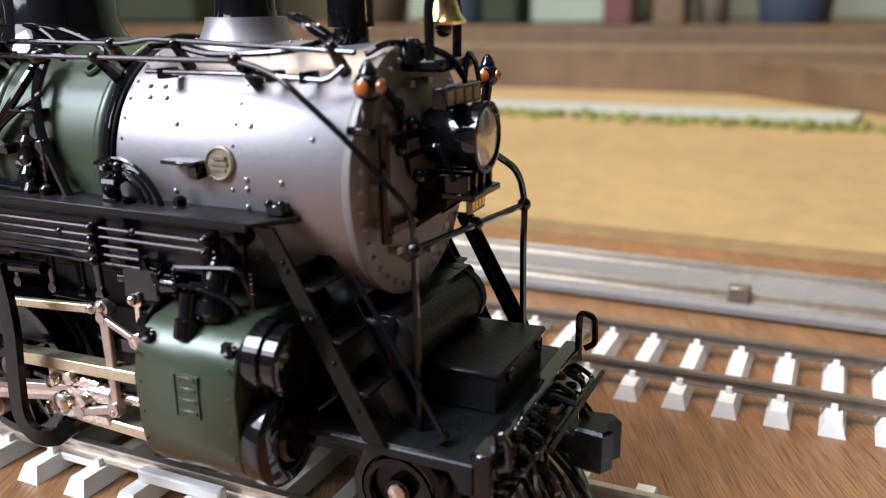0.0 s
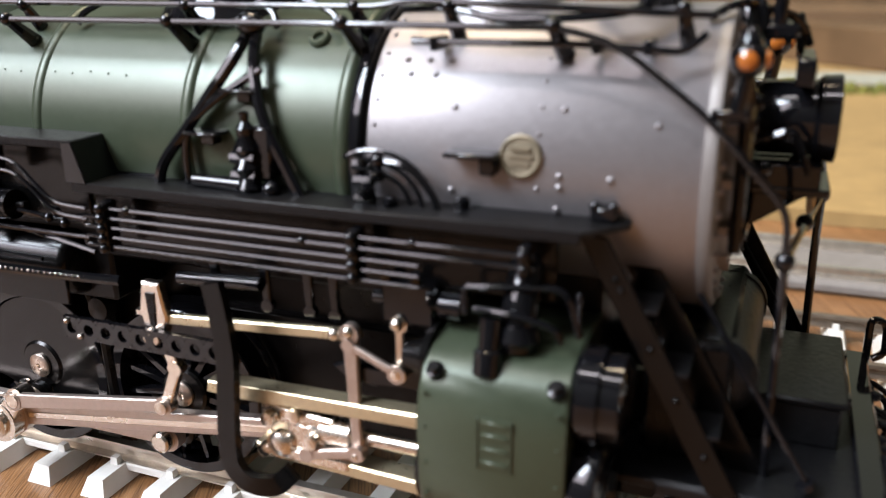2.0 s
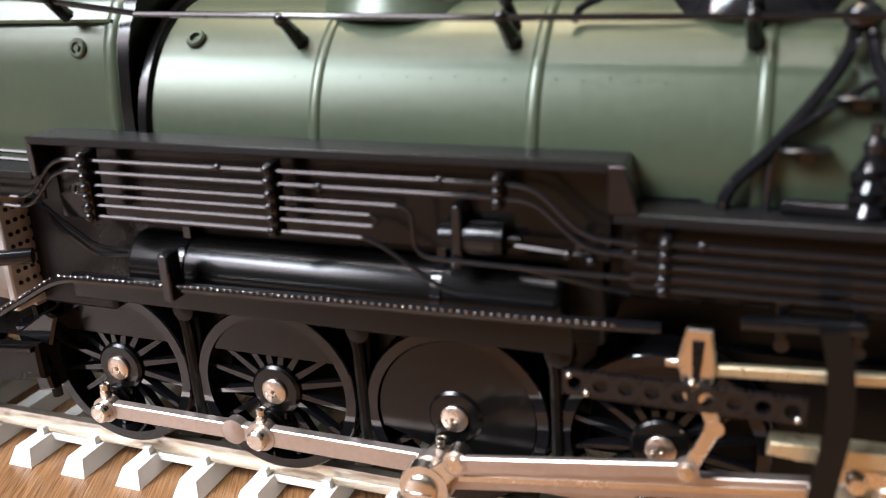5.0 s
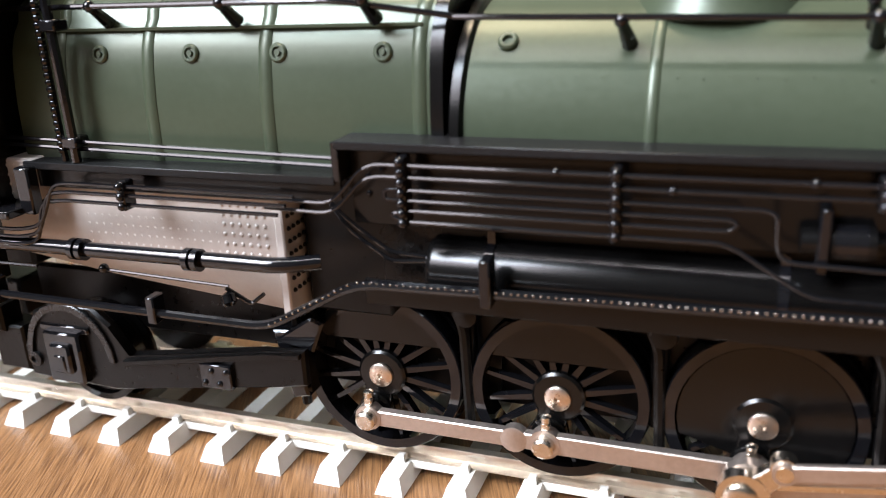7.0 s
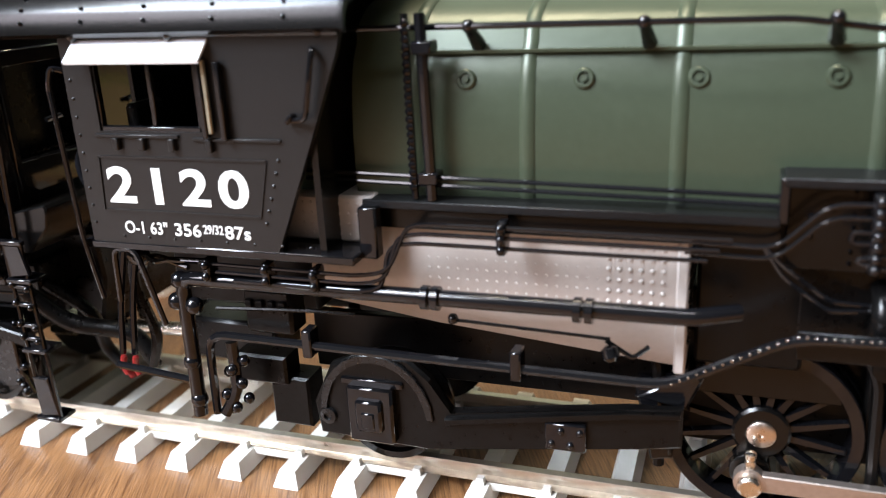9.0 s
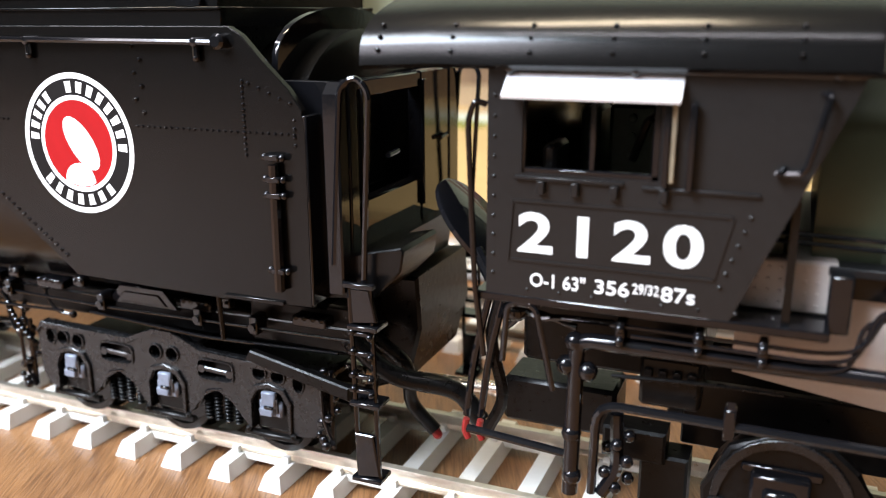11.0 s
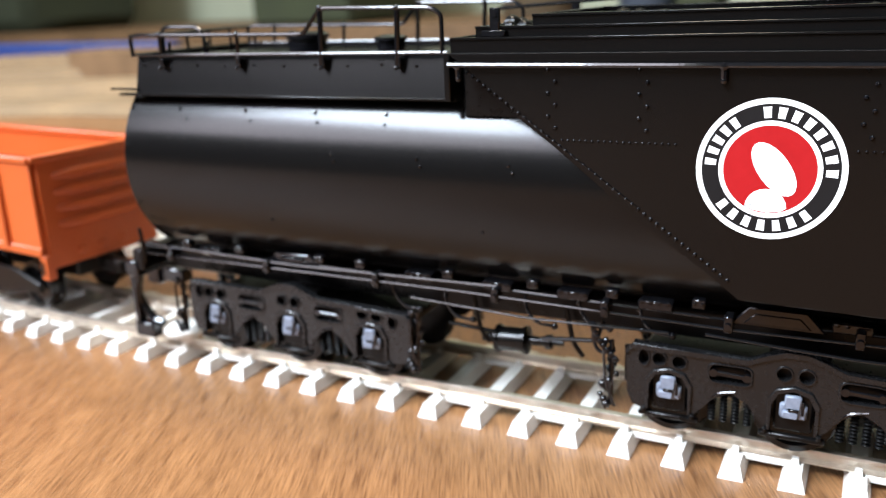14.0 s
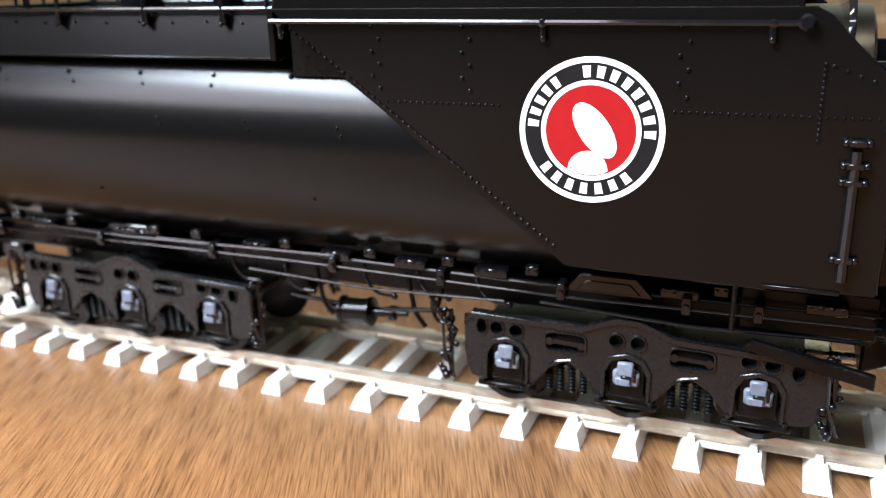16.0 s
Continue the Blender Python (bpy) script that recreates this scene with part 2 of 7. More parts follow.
RAILM = shader("rail_nickel_silver", (0.62, 0.56, 0.48), 0.34, 0.85, 0.16, 700, 25, 0.06, 0.1)
# darker, browner and less metallic than the near rails
BROWNRAIL = shader("rail_dull_brown", (0.20, 0.155, 0.115), 0.42, 0.5, 0.2, 700, 25, 0.06, 0.1)
WHITE = shader("sleeper_white", (0.78, 0.755, 0.70), 0.45, 0.0, 0.04, 900, 60, 0.06, 0.08)
PAINTW = shader("lettering_white", (0.82, 0.82, 0.80), 0.5, 0.0, 0.03, 900, 50, 0.0, spec=0.15)
PAINTR = shader("emblem_red", (0.38, 0.012, 0.014), 0.5, 0.0, 0.06, 900, 50, 0.0, spec=0.12)
PAINTK = shader("emblem_black", (0.012, 0.011, 0.011), 0.5, 0.0, 0.06, 900, 50, 0.0, spec=0.12)
JOURNAL = shader("journal_grey", (0.19, 0.215, 0.27), 0.45, 0.1, 0.18, 1500, 300, 0.12)
ORANGE = shader("wagon_orange", (0.53, 0.10, 0.02), 0.42, 0.0, 0.06, 800, 40, 0.03)
AMBER = shader("amber_lens", (0.42, 0.12, 0.02), 0.12, 0.0, 0.1, 500, 100, 0.0, 0.03, 0.5)
REDW = shader("red_wire", (0.22, 0.012, 0.012), 0.4, 0.0, 0.1, 900, 80, 0.0)
LENS = shader("headlamp_lens", (0.62, 0.55, 0.50), 0.12, 0.7, 0.08, 700, 200, 0.0, 0.04)
AWN = shader("awning_metal", (0.80, 0.82, 0.84), 0.35, 0.2, 0.05, 900, 60, 0.02)
OLIVE = shader("backhead_green", (0.055, 0.075, 0.045), 0.5, 0.0, 0.15, 900, 80, 0.05)
SEAT = shader("seat_brown", (0.11, 0.08, 0.045), 0.6, 0.0, 0.15, 900, 80, 0.05)
DULLBAR = shader("nameplate_brass", (0.27, 0.23, 0.16), 0.45, 0.5, 0.15, 900, 80, 0.05)
TABLE = timber("plywood", (0.37, 0.186, 0.078), (0.185, 0.085, 0.034), 24, 0.32)
PLANK = shader("pale_timber", (0.15, 0.084, 0.036), 0.6, 0.0, 0.3, 60, 6, 0.2)
FOAM = shader("yellow_board", (0.37, 0.238, 0.088), 0.85, 0.0, 0.17, 160, 9, 0.3, 0.05)
GRASS = shader("grass_mat", (0.20, 0.20, 0.035), 0.9, 0.0, 0.4, 400, 40, 0.6, 0.05)
PLASTER = shader("plaster_white", (0.34, 0.34, 0.27), 0.9, 0.0, 0.12, 200, 15, 0.3)
CORK = shader("cork_roadbed", (0.21, 0.14, 0.072), 0.85, 0.0, 0.25, 500, 25, 0.5)
GREYBED = shader("grey_roadbed", (0.20, 0.18, 0.16), 0.7, 0.0, 0.15, 600, 25, 0.3)
# wall paint darkened for the unseen walls, so black parts reflect less grey
DARKWALL = shader("unseen_wall_dark", (0.09, 0.088, 0.08), 0.9, 0.0, 0.06, 30, 2, 0.1)
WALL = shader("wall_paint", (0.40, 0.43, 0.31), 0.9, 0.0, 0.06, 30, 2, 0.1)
CEIL = shader("ceiling_paint", (0.32, 0.31, 0.29), 0.9, 0.0, 0.05, 30, 2, 0.1)
FLOORM = shader("floor_brown", (0.20, 0.13, 0.08), 0.6, 0.0, 0.15, 30, 3, 0.1)
BLUE = shader("blue_paint", (0.014, 0.036, 0.15), 0.45, 0.0, 0.1, 100, 10, 0.05)
DARKGREEN = shader("dark_green_cloth", (0.03, 0.037, 0.016), 0.9, 0.0, 0.25, 120, 12, 0.3)
CREAM = shader("pale_sage_plastic", (0.30, 0.33, 0.24), 0.5, 0.0, 0.06, 100, 10, 0.05)
MAROON = shader("maroon_wood", (0.13, 0.035, 0.02), 0.5, 0.0, 0.15, 100, 10, 0.05)
SLATE = shader("slate_blue_plastic", (0.045, 0.058, 0.08), 0.5, 0.0, 0.12, 100, 10, 0.05)

# ---- the setting: table, room, boards ----
def setting(name, bm, material, label, category):
    return tagged(part(name, bm, material), label, category, "", "structure")


setting("table_top", box(B(), -1900, 900, -420, 1000, -18, 0), TABLE, "orange-brown plywood table top with fine dark grain", "table")
setting("floor", box(B(), -3000, 2400, -1460, 1900, -920, -900), FLOORM, "plain brown room floor below the table", "floor")
setting("wall_north", box(B(), -3000, 2400, 1900, 1960, -900, 1900), WALL, "plain grey-toned painted room wall", "wall")
# unseen wall behind the viewer, coloured dark to keep reflections low
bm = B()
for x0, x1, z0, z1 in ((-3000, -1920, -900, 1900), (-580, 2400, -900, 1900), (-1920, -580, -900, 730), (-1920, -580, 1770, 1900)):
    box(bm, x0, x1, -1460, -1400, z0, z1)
setting("wall_south", bm, DARKWALL, "unseen wall with a window opening, darkened to dim reflections", "wall")
win = tagged(new("window_1"), "large pale framed window behind the viewer", "window", "", "structure")
for x0, x1, z0, z1 in ((-1920, -1880, 730, 1770), (-620, -580, 730, 1770), (-1880, -620, 730, 770), (-1880, -620, 1730, 1770)):
    part("window_frame", box(B(), x0, x1, -1450, -1390, z0, z1, 4), CREAM, win)
# west and east walls: same darkened colour, added to hold reflections down
setting("wall_west", box(B(), -3060, -3000, -1460, 1900, -900, 1900), DARKWALL, "plain room wall, darkened to dim reflections", "wall")
setting("wall_east", box(B(), 2400, 2460, -1460, 1900, -900, 1900), DARKWALL, "plain grey-toned painted room wall", "wall")
setting("ceiling", box(B(), -3000, 2400, -1460, 1900, 1900, 1940), CEIL, "plain pale room ceiling", "ceiling")

# yellow scenery board behind the tracks, with its grass edge and white strip
bm = B()
prism(bm, [(-520, 128), (-60, 126), (760, 125), (760, 640), (-620, 640)], 0.0, 3.5, "z", 0.8)
setting("scenery_board", bm, FOAM, "pale yellow rough scenery board lying on the table", "board")
bm = B()
rng = random.Random(4)
for i in range(900):
    x, y = rng.uniform(-520, 420), 322 + rng.gauss(0, 5)
    h = rng.uniform(1.5, 4.5)
    r = rng.uniform(1.2, 3.0)
    turned(bm, [(0, r), (h * 0.6, r * 0.8), (h, r * 0.2)], (x, y, 3.4), (rng.uniform(-0.5, 0.5), rng.uniform(-0.5, 0.5), 1), 5)
tagged(part("grass_strip", bm, GRASS), "yellow-green grass tufts along the scenery board", "grass", "", "stuff")
bm = B()
prism(bm, [(-500, 332), (60, 340), (64, 372), (-500, 360)], 3.5, 5.5, "z", 0.6)
setting("plaster_strip", bm, PLASTER, "whitish plaster strip on the scenery board", "board")


def beam(name, x0, x1, y0, y1, z0, z1, turn, label):
    bm = B()
    lx, ly = (x1 - x0) / 2, (y1 - y0) / 2
    box(bm, -lx, lx, -ly, ly, z0, z1, 1.0)
    me = to_mesh(name, bm, PLANK)
    return tagged(put(name, me, None, label, ((x0 + x1) / 2, (y0 + y1) / 2, 0), turn), "", "beam")


beam("timber_beam", -900, 700, 452, 500, 0, 30, 0, "pale timber beam lying along the back of the table")
beam("timber_beam", -157, 343, 369, 409, 3.5, 24, -43.6, "pale timber beam lying slantwise on the scenery board")
beam("timber_beam", -950, 900, 645, 685, 0, 15.6, 0, "long pale timber beam at the back of the table")

# ---- track ----
GAUGE = 8.25


def rail_mesh(length, material=None):
    half = [(0.5, 4.0), (0.56, 3.88), (0.56, 3.4), (0.22, 3.2), (0.22, 2.5), (1.15, 2.3), (1.15, 2.12)]
    pts = half + [(-u, v) for u, v in half[::-1]]
    bm = B()
    prism(bm, pts, 0, length, "x")
    return to_mesh("rail", bm, material or RAILM)


def tie_mesh():
    bm = B()
    ring = lambda y, k: [(-1.75, y, 0), (1.75, y, 0), (1.08 , y + k, 2.1), (-1.08, y + k, 2.1)]
    ringed(bm, [ring(-14.2, 0.9), ring(14.2, -0.9)])
    for s in (-1, 1):
        for d in (-1.55, 1.55):
            y = s * GAUGE + d
            ringed(bm, [[(-0.55, y - 0.5, 2.05), (0.55, y - 0.5, 2.05), (0.55, y + 0.5, 2.05), (-0.55, y + 0.5, 2.05)],
                        [(-0.42, y - 0.38, 3.0), (0.42, y - 0.38, 3.0), (0.42, y + 0.38, 3.0), (-0.42, y + 0.38, 3.0)]])
    return to_mesh("tie", bm, WHITE)


def web_mesh(length):
    bm = B()
    for s in (-1, 1):
        box(bm, 0.6, length - 0.6, s * GAUGE - 1.35, s * GAUGE + 1.35, 1.1, 2.1, 0.15)
    return to_mesh("tie_web", bm, WHITE)


TIE, WEB, STEP = tie_mesh(), web_mesh(8.0), 8.0
SEG = rail_mesh(STEP * 12)
ARC = rail_mesh(STEP)


def track(label, y0, x_end, straight, bend, radius, webs=True, phase=0.0, pitch=8.0, long_rail=None):
    """A straight from x_end back over that many sleepers, then a bend towards +y."""
    top = thing("railway_track", label, "track", (x_end, y0, 0), "model railway tracks")
    x0 = x_end - straight * STEP
    for i in range(int(straight * STEP / pitch)):
        x = x_end - (i + 0.5) * pitch + phase
        put("tie", TIE, top, "", (x, y0, 0))
        if webs and i % 2 == 0:
            put("tie_web", WEB, top, "", (x - STEP, y0, 0))
    for i in range(0, straight, 12):
        for s in (-1, 1):
            put("rail", long_rail or SEG, top, "", (x_end - (i + 12) * STEP, y0 + s * GAUGE, 0))
    end = x_end - math.ceil(straight / 12) * 12 * STEP
    for i in range(bend):
        a = (i + 0.5) * STEP / radius
        x, y = end - radius * math.sin(a), y0 + radius * (1 - math.cos(a))
        put("tie", TIE, top, "", (x, y, 0), -math.degrees(a))
        if webs and i % 2 == 0:
            b = (i + 1.5) * STEP / radius
            put("tie_web", WEB, top, "", (end - radius * math.sin(b), y0 + radius * (1 - math.cos(b)), 0), -math.degrees(b))
        for s in (-1, 1):
            rr = radius - s * GAUGE
            b = (i + 1) * STEP / radius
            put("rail", ARC, top, "", (end - rr * math.sin(b), y0 + radius - rr * math.cos(b), 0.01 * (i % 2)), -math.degrees(a))
    return top


track("nickel silver rails on white plastic sleepers under the train", 0, 137.5, 60, 52, 760, True, 0.0)
track("dull brown rails on white plastic sleepers behind the train", 52.8, 200.0, 132, 0, 900, False, 2.9, 7.1, rail_mesh(STEP * 12, BROWNRAIL))

# an insulating joiner of white plastic and a small wire clip beside the near rail
bm = B()
box(bm, -19, -6.6, -11.0, -9.4, 2.2, 3.8, 0.25)
tagged(part("rail_joiner", bm, WHITE), "white plastic rail joiner lying beside the rail", "rail joiner")

# a third line of rails on a grey bed
bm = B()
box(bm, -900, 760, 80.5, 103, 0, 2.6, 0.8)
setting("grey_roadbed", bm, GREYBED, "grey strip of roadbed carrying distant rails", "roadbed")
far_rails = thing("railway_track", "bare nickel silver rails on a grey roadbed", "track", (0, 92, 0), "model railway tracks")
long_rail = rail_mesh(1660)
for s in (-1, 1):
    put("rail", long_rail, far_rails, "", (-900, 92 + s * GAUGE, 0.45))
bm = B()
box(bm, 38, 42, 82.2, 85.3, 2.4, 5.6, 0.3)
part("rail_joint", bm, BROWNRAIL, far_rails)

# ---- locomotive ----
loco = thing("steam_locomotive", "green and black model steam locomotive with a silver smokebox", "locomotive", (-60, 0, 4.5))
CZ = 41.0   # height of the boiler's axis


def on_boiler(x, deg, r=13.2):
    """A point on the boiler's skin; deg: up from the near side's level."""
    a = radians(deg)
    return Vector((x, -r * math.cos(a), CZ + r * math.sin(a)))


def out(deg):
    a = radians(deg)
    return Vector((0, -math.cos(a), math.sin(a)))


# boiler and smokebox
bm = turned(B(), [(0, 12.6), (0.4, 12.95), (27.5, 12.95), (27.9, 12.7)], (-14.6, 0, CZ), (1, 0, 0), 72)
smokebox = part("smokebox", bm, SILVER, loco, "satin silver smokebox with rivet rows")
bm = turned(B(), [(0, 13.45), (0.25, 13.6), (0.9, 13.6), (1.1, 13.4)], (-15.7, 0, CZ), (1, 0, 0), 72)
part("smokebox_band", bm, BLACK, smokebox)
bm = B()
for x in (-13.6, 0.6):
    for k in range(26):
        d = -60 + k * 9.5
        rivet(bm, on_boiler(x, d, 12.93), out(d), 0.2, 0.15)
for x, d in ((-11.6, 42), (-9.6, 42), (-7.6, 42), (-11.0, 36), (-8.8, 36), (2.4, 25), (2.4, 2), (2.4, -2), (9.6, 21), (6.4, 2), (-6.6, 24), (-6.6, -6), (2.2, -10), (2.6, -16), (-2.0, 11)):
    rivet(bm, on_boiler(x, d, 12.93), out(d), 0.28, 0.2)
part("rivets", bm, SILVER, smokebox)
bm = turned(B(), [(0, 12.9), (0.5, 13.15), (1.0, 13.1), (1.3, 12.6), (1.3, 9.4), (1.9, 9.0), (2.5, 7.6), (2.9, 5.0), (3.1, 1.5), (3.1, 0.01)], (12.9, 0, CZ), (1, 0, 0), 72)
front = part("smokebox_front", bm, DOOR, smokebox, "brown-grey round smokebox front with bolts")
bm = B()
for k in range(40):
    a = 2 * math.pi * k / 40
    rivet(bm, (14.15, 11.9 * math.cos(a), CZ + 11.9 * math.sin(a)), (1, 0, 0), 0.3, 0.34)
for k in range(14):
    a = 2 * math.pi * k / 14
    box(bm, 14.0, 15.0, 9.2 * math.cos(a) - 0.55, 9.2 * math.cos(a) + 0.55, CZ + 9.2 * math.sin(a) - 0.35, CZ + 9.2 * math.sin(a) + 0.35)
part("bolts", bm, SILVER, front)
bm = B()
for z in (45.5, 37.0):
    box(bm, 15.0, 16.4, -9.6, 2, z - 0.5, z + 0.5, 0.15)
rod(bm, (15.6, -9.4, 35.6), (15.6, -9.4, 47), 0.55, 8)
part("door_hinge", bm, BLACK, front)

bm = turned(B(), [(0, 13.6), (1, 13.35), (55, 13.2), (73.4, 13.05)], (-89, 0, CZ), (1, 0, 0), 80)
boiler = part("boiler", bm, GREEN, loco, "satin dark green boiler jacket")
for x in (-70.6, -50.5, -32.6, -16.6):
    bm = turned(B(), [(0, 13.15), (0.2, 13.38), (0.5, 13.5), (0.9, 13.5), (1.2, 13.38), (1.4, 13.15)], (x - 0.7, 0, CZ), (1, 0, 0), 80)
    part("boiler_band", bm, GREEN, boiler)
bm = B()
for k in range(20):
    rivet(bm, on_boiler(-40 - k * 2.2, 30 + (k % 3) * 0.5, 13.25), out(30), 0.1, 0.08)
part("rivets", bm, GREEN, boiler)
# dark throat between barrel and firebox
bm = turned(B(), [(0, 13.3), (0.3, 13.9), (1.2, 13.9), (1.6, 13.3)], (-89.6, 0, CZ), (1, 0, 0), 72)
part("throat_band", bm, SATIN, boiler)


def firebox_ring(x, half, low, top, n=16):
    """The firebox's cross-section: upright sides that lean in, and a round crown."""
    side_pts = [(half - 0.2, low), (half, 40), (half - 0.15, 45), (half - 0.55, 48.5), (half - 1.0, 50.6), (half - 1.7, 52.3), (half - 2.7, 53.6)]
    u0, v0 = side_pts[-1]
    crown = [(u0 * math.cos(a), v0 + (top - v0) * math.sin(a)) for a in (math.pi * k / n for k in range(1, n))]
    pts = side_pts + crown + [(-u, v) for u, v in side_pts[::-1]]
    return [(x, -u, v) for u, v in pts]


bm = ringed(B(), [firebox_ring(-141, 14.95, 37.6, 58.4), firebox_ring(-110, 13.55, 37.6, 57.4), firebox_ring(-91.2, 12.95, 37.6, 56.2)])
firebox = part("firebox", bm, GREEN, loco, "dark green firebox jacket with washout plugs")
for x, half, top in ((-123.2, 14.15, 57.85), (-109.2, 13.53, 57.4), (-92.6, 13.0, 56.3), (-134.5, 14.66, 58.2)):
    bm = ringed(B(), [firebox_ring(x + d, half + h, 37.6, top + h) for d, h in ((-0.75, 0.02), (-0.45, 0.22), (0, 0.3), (0.45, 0.22), (0.75, 0.02))])
    part("jacket_band", bm, GREEN, firebox)
bm = B()
prism(bm, [(-136, -13.3), (-136, -12.7), (-92.4, -11.0), (-92.4, -11.6)], 52.5, 52.8, "z")
part("jacket_seam", bm, GREEN, firebox)
for x, yy in ((-129.2, 13.6), (-117.9, 13.1), (-107.7, 12.65), (-96.3, 12.3)):
    bm = turned(B(), [(-0.6, 1.0), (0.25, 1.0), (0.42, 0.82), (0.42, 0.6), (0.1, 0.55), (0.1, 0.3), (0.45, 0.3), (0.45, 0.02)], (x, -yy + 0.2, 50.1), (0, -1, 0.22), 16)
    part("washout_plug", bm, GREEN, firebox)
bm = turned(B(), [(-0.6, 1.0), (0.3, 1.0), (0.5, 0.8), (0.5, 0.55), (0.1, 0.5), (0.1, 0.02)], on_boiler(-20.6, 50, 13.05), out(50), 16)
part("washout_plug", bm, GREEN, boiler)
bm = turned(B(), [(-0.6, 1.0), (0.3, 1.0), (0.5, 0.8), (0.5, 0.55), (0.1, 0.5), (0.1, 0.02)], on_boiler(-84.5, 46, 13.35), out(46), 16)
part("washout_plug", bm, GREEN, boiler)
# black gap strip ahead of the firebox
bm = ringed(B(), [firebox_ring(-91.3, 13.5, 34, 56.6), firebox_ring(-90.0, 13.5, 34, 56.6)])
part("firebox_edge", bm, SATIN, firebox)

# lower firebox, pinkish grey with stay heads
bm = ringed(B(), [[(x, -15.4, 36.5), (x, 15.4, 36.5), (x, 15.2, 27.6), (x, 12.0, z), (x, -12.0, z), (x, -15.2, 27.6)] for x, z in ((-147, 25.4), (-134, 23.6), (-108.6, 21.2))])
lower = part("lower_firebox", bm, FIREGREY, loco, "pale grey riveted lower firebox")
part("firebox_corner", box(B(), -149.0, -138.6, -16.9, 16.9, 33.95, 38.9, 0.3), FIREGREY, lower)
bm = B()
for r in range(6):
    for k in range(24):
        rivet(bm, (-133.4 + k * 1.02, -15.32 + r * 0.02, 34.6 - r * 1.12), (0, -1, 0), 0.17 if k < 18 else 0.25, 0.04 if k < 18 else 0.15)
for k in range(20):
    x = -133 + k * 1.15
    rivet(bm, (x, -12.6, 25.0 - (x + 133) * 0.09), (0, -1, -1), 0.2, 0.15)
for r in range(4):
    for k in range(8):
        rivet(bm, (-147.6 + k * 1.05, -16.92, 34.8 + r * 1.1), (0, -1, 0), 0.18, 0.1)
part("stay_bolts", bm, FIREGREY, lower)
bm = box(B(), -108.7, -107.6, -15.6, 15.6, 22.0, 36.4, 0.2)
part("throat_sheet", bm, FIREGREY, lower)
bm = B()
for r in range(7):
    for k in range(5):
        rivet(bm, (-107.55, -14.6 + k * 1.0, 33.5 - r * 1.4), (1, 0, 0), 0.25, 0.2)
part("stay_bolts", bm, DARK, lower)

# domes, chimney and top fittings
bm = turned(B(), [(11.5, 5.2), (13.2, 4.6), (14.0, 3.7), (16.5, 3.2), (21, 3.3), (21.4, 3.7), (22.0, 3.7)], (-6.2, 0, CZ), (0, 0, 1), 28)
chimney = part("chimney", bm, BLACK, loco)
part("chimney_skirt", turned(B(), [(11.2, 6.4), (12.4, 5.7), (13.4, 5.0), (14.6, 4.5), (15.4, 4.35)], (-6.2, 0, CZ), (0, 0, 1), 32), SILVER, chimney, "silver flared chimney skirt")
bm = turned(B(), [(11.5, 8.6), (13.6, 7.2), (15.0, 6.6), (19.5, 6.4), (21, 5.4), (21.8, 2.6), (22, 0.1)], (-33.8, 0, CZ), (0, 0, 1), 32)
dome = part("sand_dome", bm, BLACK, loco)
bm = turned(B(), [(11.5, 8.8), (13.6, 7.6), (15.4, 7.0), (20.0, 6.6), (21.6, 5.2), (22.3, 2.4), (22.4, 0.1)], (-66, 0, CZ), (0, 0, 1), 32)
part("steam_dome", bm, GREEN, loco)
bm = turned(B(), [(12.0, 1.8), (14.2, 1.8), (14.4, 2.4), (17.5, 2.4), (17.9, 1.2)], (7.6, -1.0, CZ), (0, 0, 1), 16)
part("exhaust_head", bm, BLACK, loco)
bm = B()
for i, (x0, x1) in enumerate(((-34, -20), (-34.5, -47), (-33.5, -26))):
    pipe(bm, smooth_line([(x0, -6.2, 55.6), ((x0 + x1) / 2, -7.0, 55.4), (x1, -7.6, 53.4), (x1 + (1 if i != 1 else -1), -8.4, 52.0)]), 0.32, 7, 0)
for dy in (0, 0.7):
    pipe(bm, smooth_line([(-12.5, -7.5 - dy, 53.6), (-8, -8.5 - dy, 53.7), (-3, -9 - dy, 53.0), (6, -8.6 - dy, 53.5), (9.5, -6, 55)]), 0.34, 7, 0)
for y0 in (-8.2, -6.5):
    pipe(bm, smooth_line([(9.5, y0, 54.2), (7.5, y0 - 0.6, 55.6), (4.5, y0 + 1, 56.6), (2.5, -3, 56.4)]), 0.3, 7, 0)
part("sander_pipe", bm, BLACK, dome)

# handrails along the boiler, with their posts
bm = B()
pipe(bm, [(-89, -12.3, 53.3), (-54, -12.1, 52.7), (2.0, -12.1, 52.6), (6.5, -12.6, 51.4), (13.4, -13.2, 46.4), (19.2, -11.2, 39.6), (19.3, -11.0, 36)], 0.29, 8, 2.5)
pipe(bm, [(-60, -9.6, 54.2), (-14.5, -9.6, 53.9), (-11.4, -9.4, 54.4), (13, -9.6, 53.4)], 0.28, 8, 1.0)
pipe(bm, [(-170, -20.2, 55.3), (-137, -15.0, 55.2), (-100, -14.8, 55.2), (-89, -12.3, 53.4)], 0.3, 8, 2)
handrail = part("handrail", bm, BLACK, loco, "thin black handrail on small posts")
for x in (-73.5, -53.3, -34.0, -16.4, 1.4):
    bm = B()
    ball(bm, (x, -12.1, 52.7), 0.68, 10)
    rod(bm, (x, -12.1, 52.7), (x + 0.4, -9.4, 50.4), 0.5, 8, 0.8)
    part("rail_post", bm, BLACK, handrail)
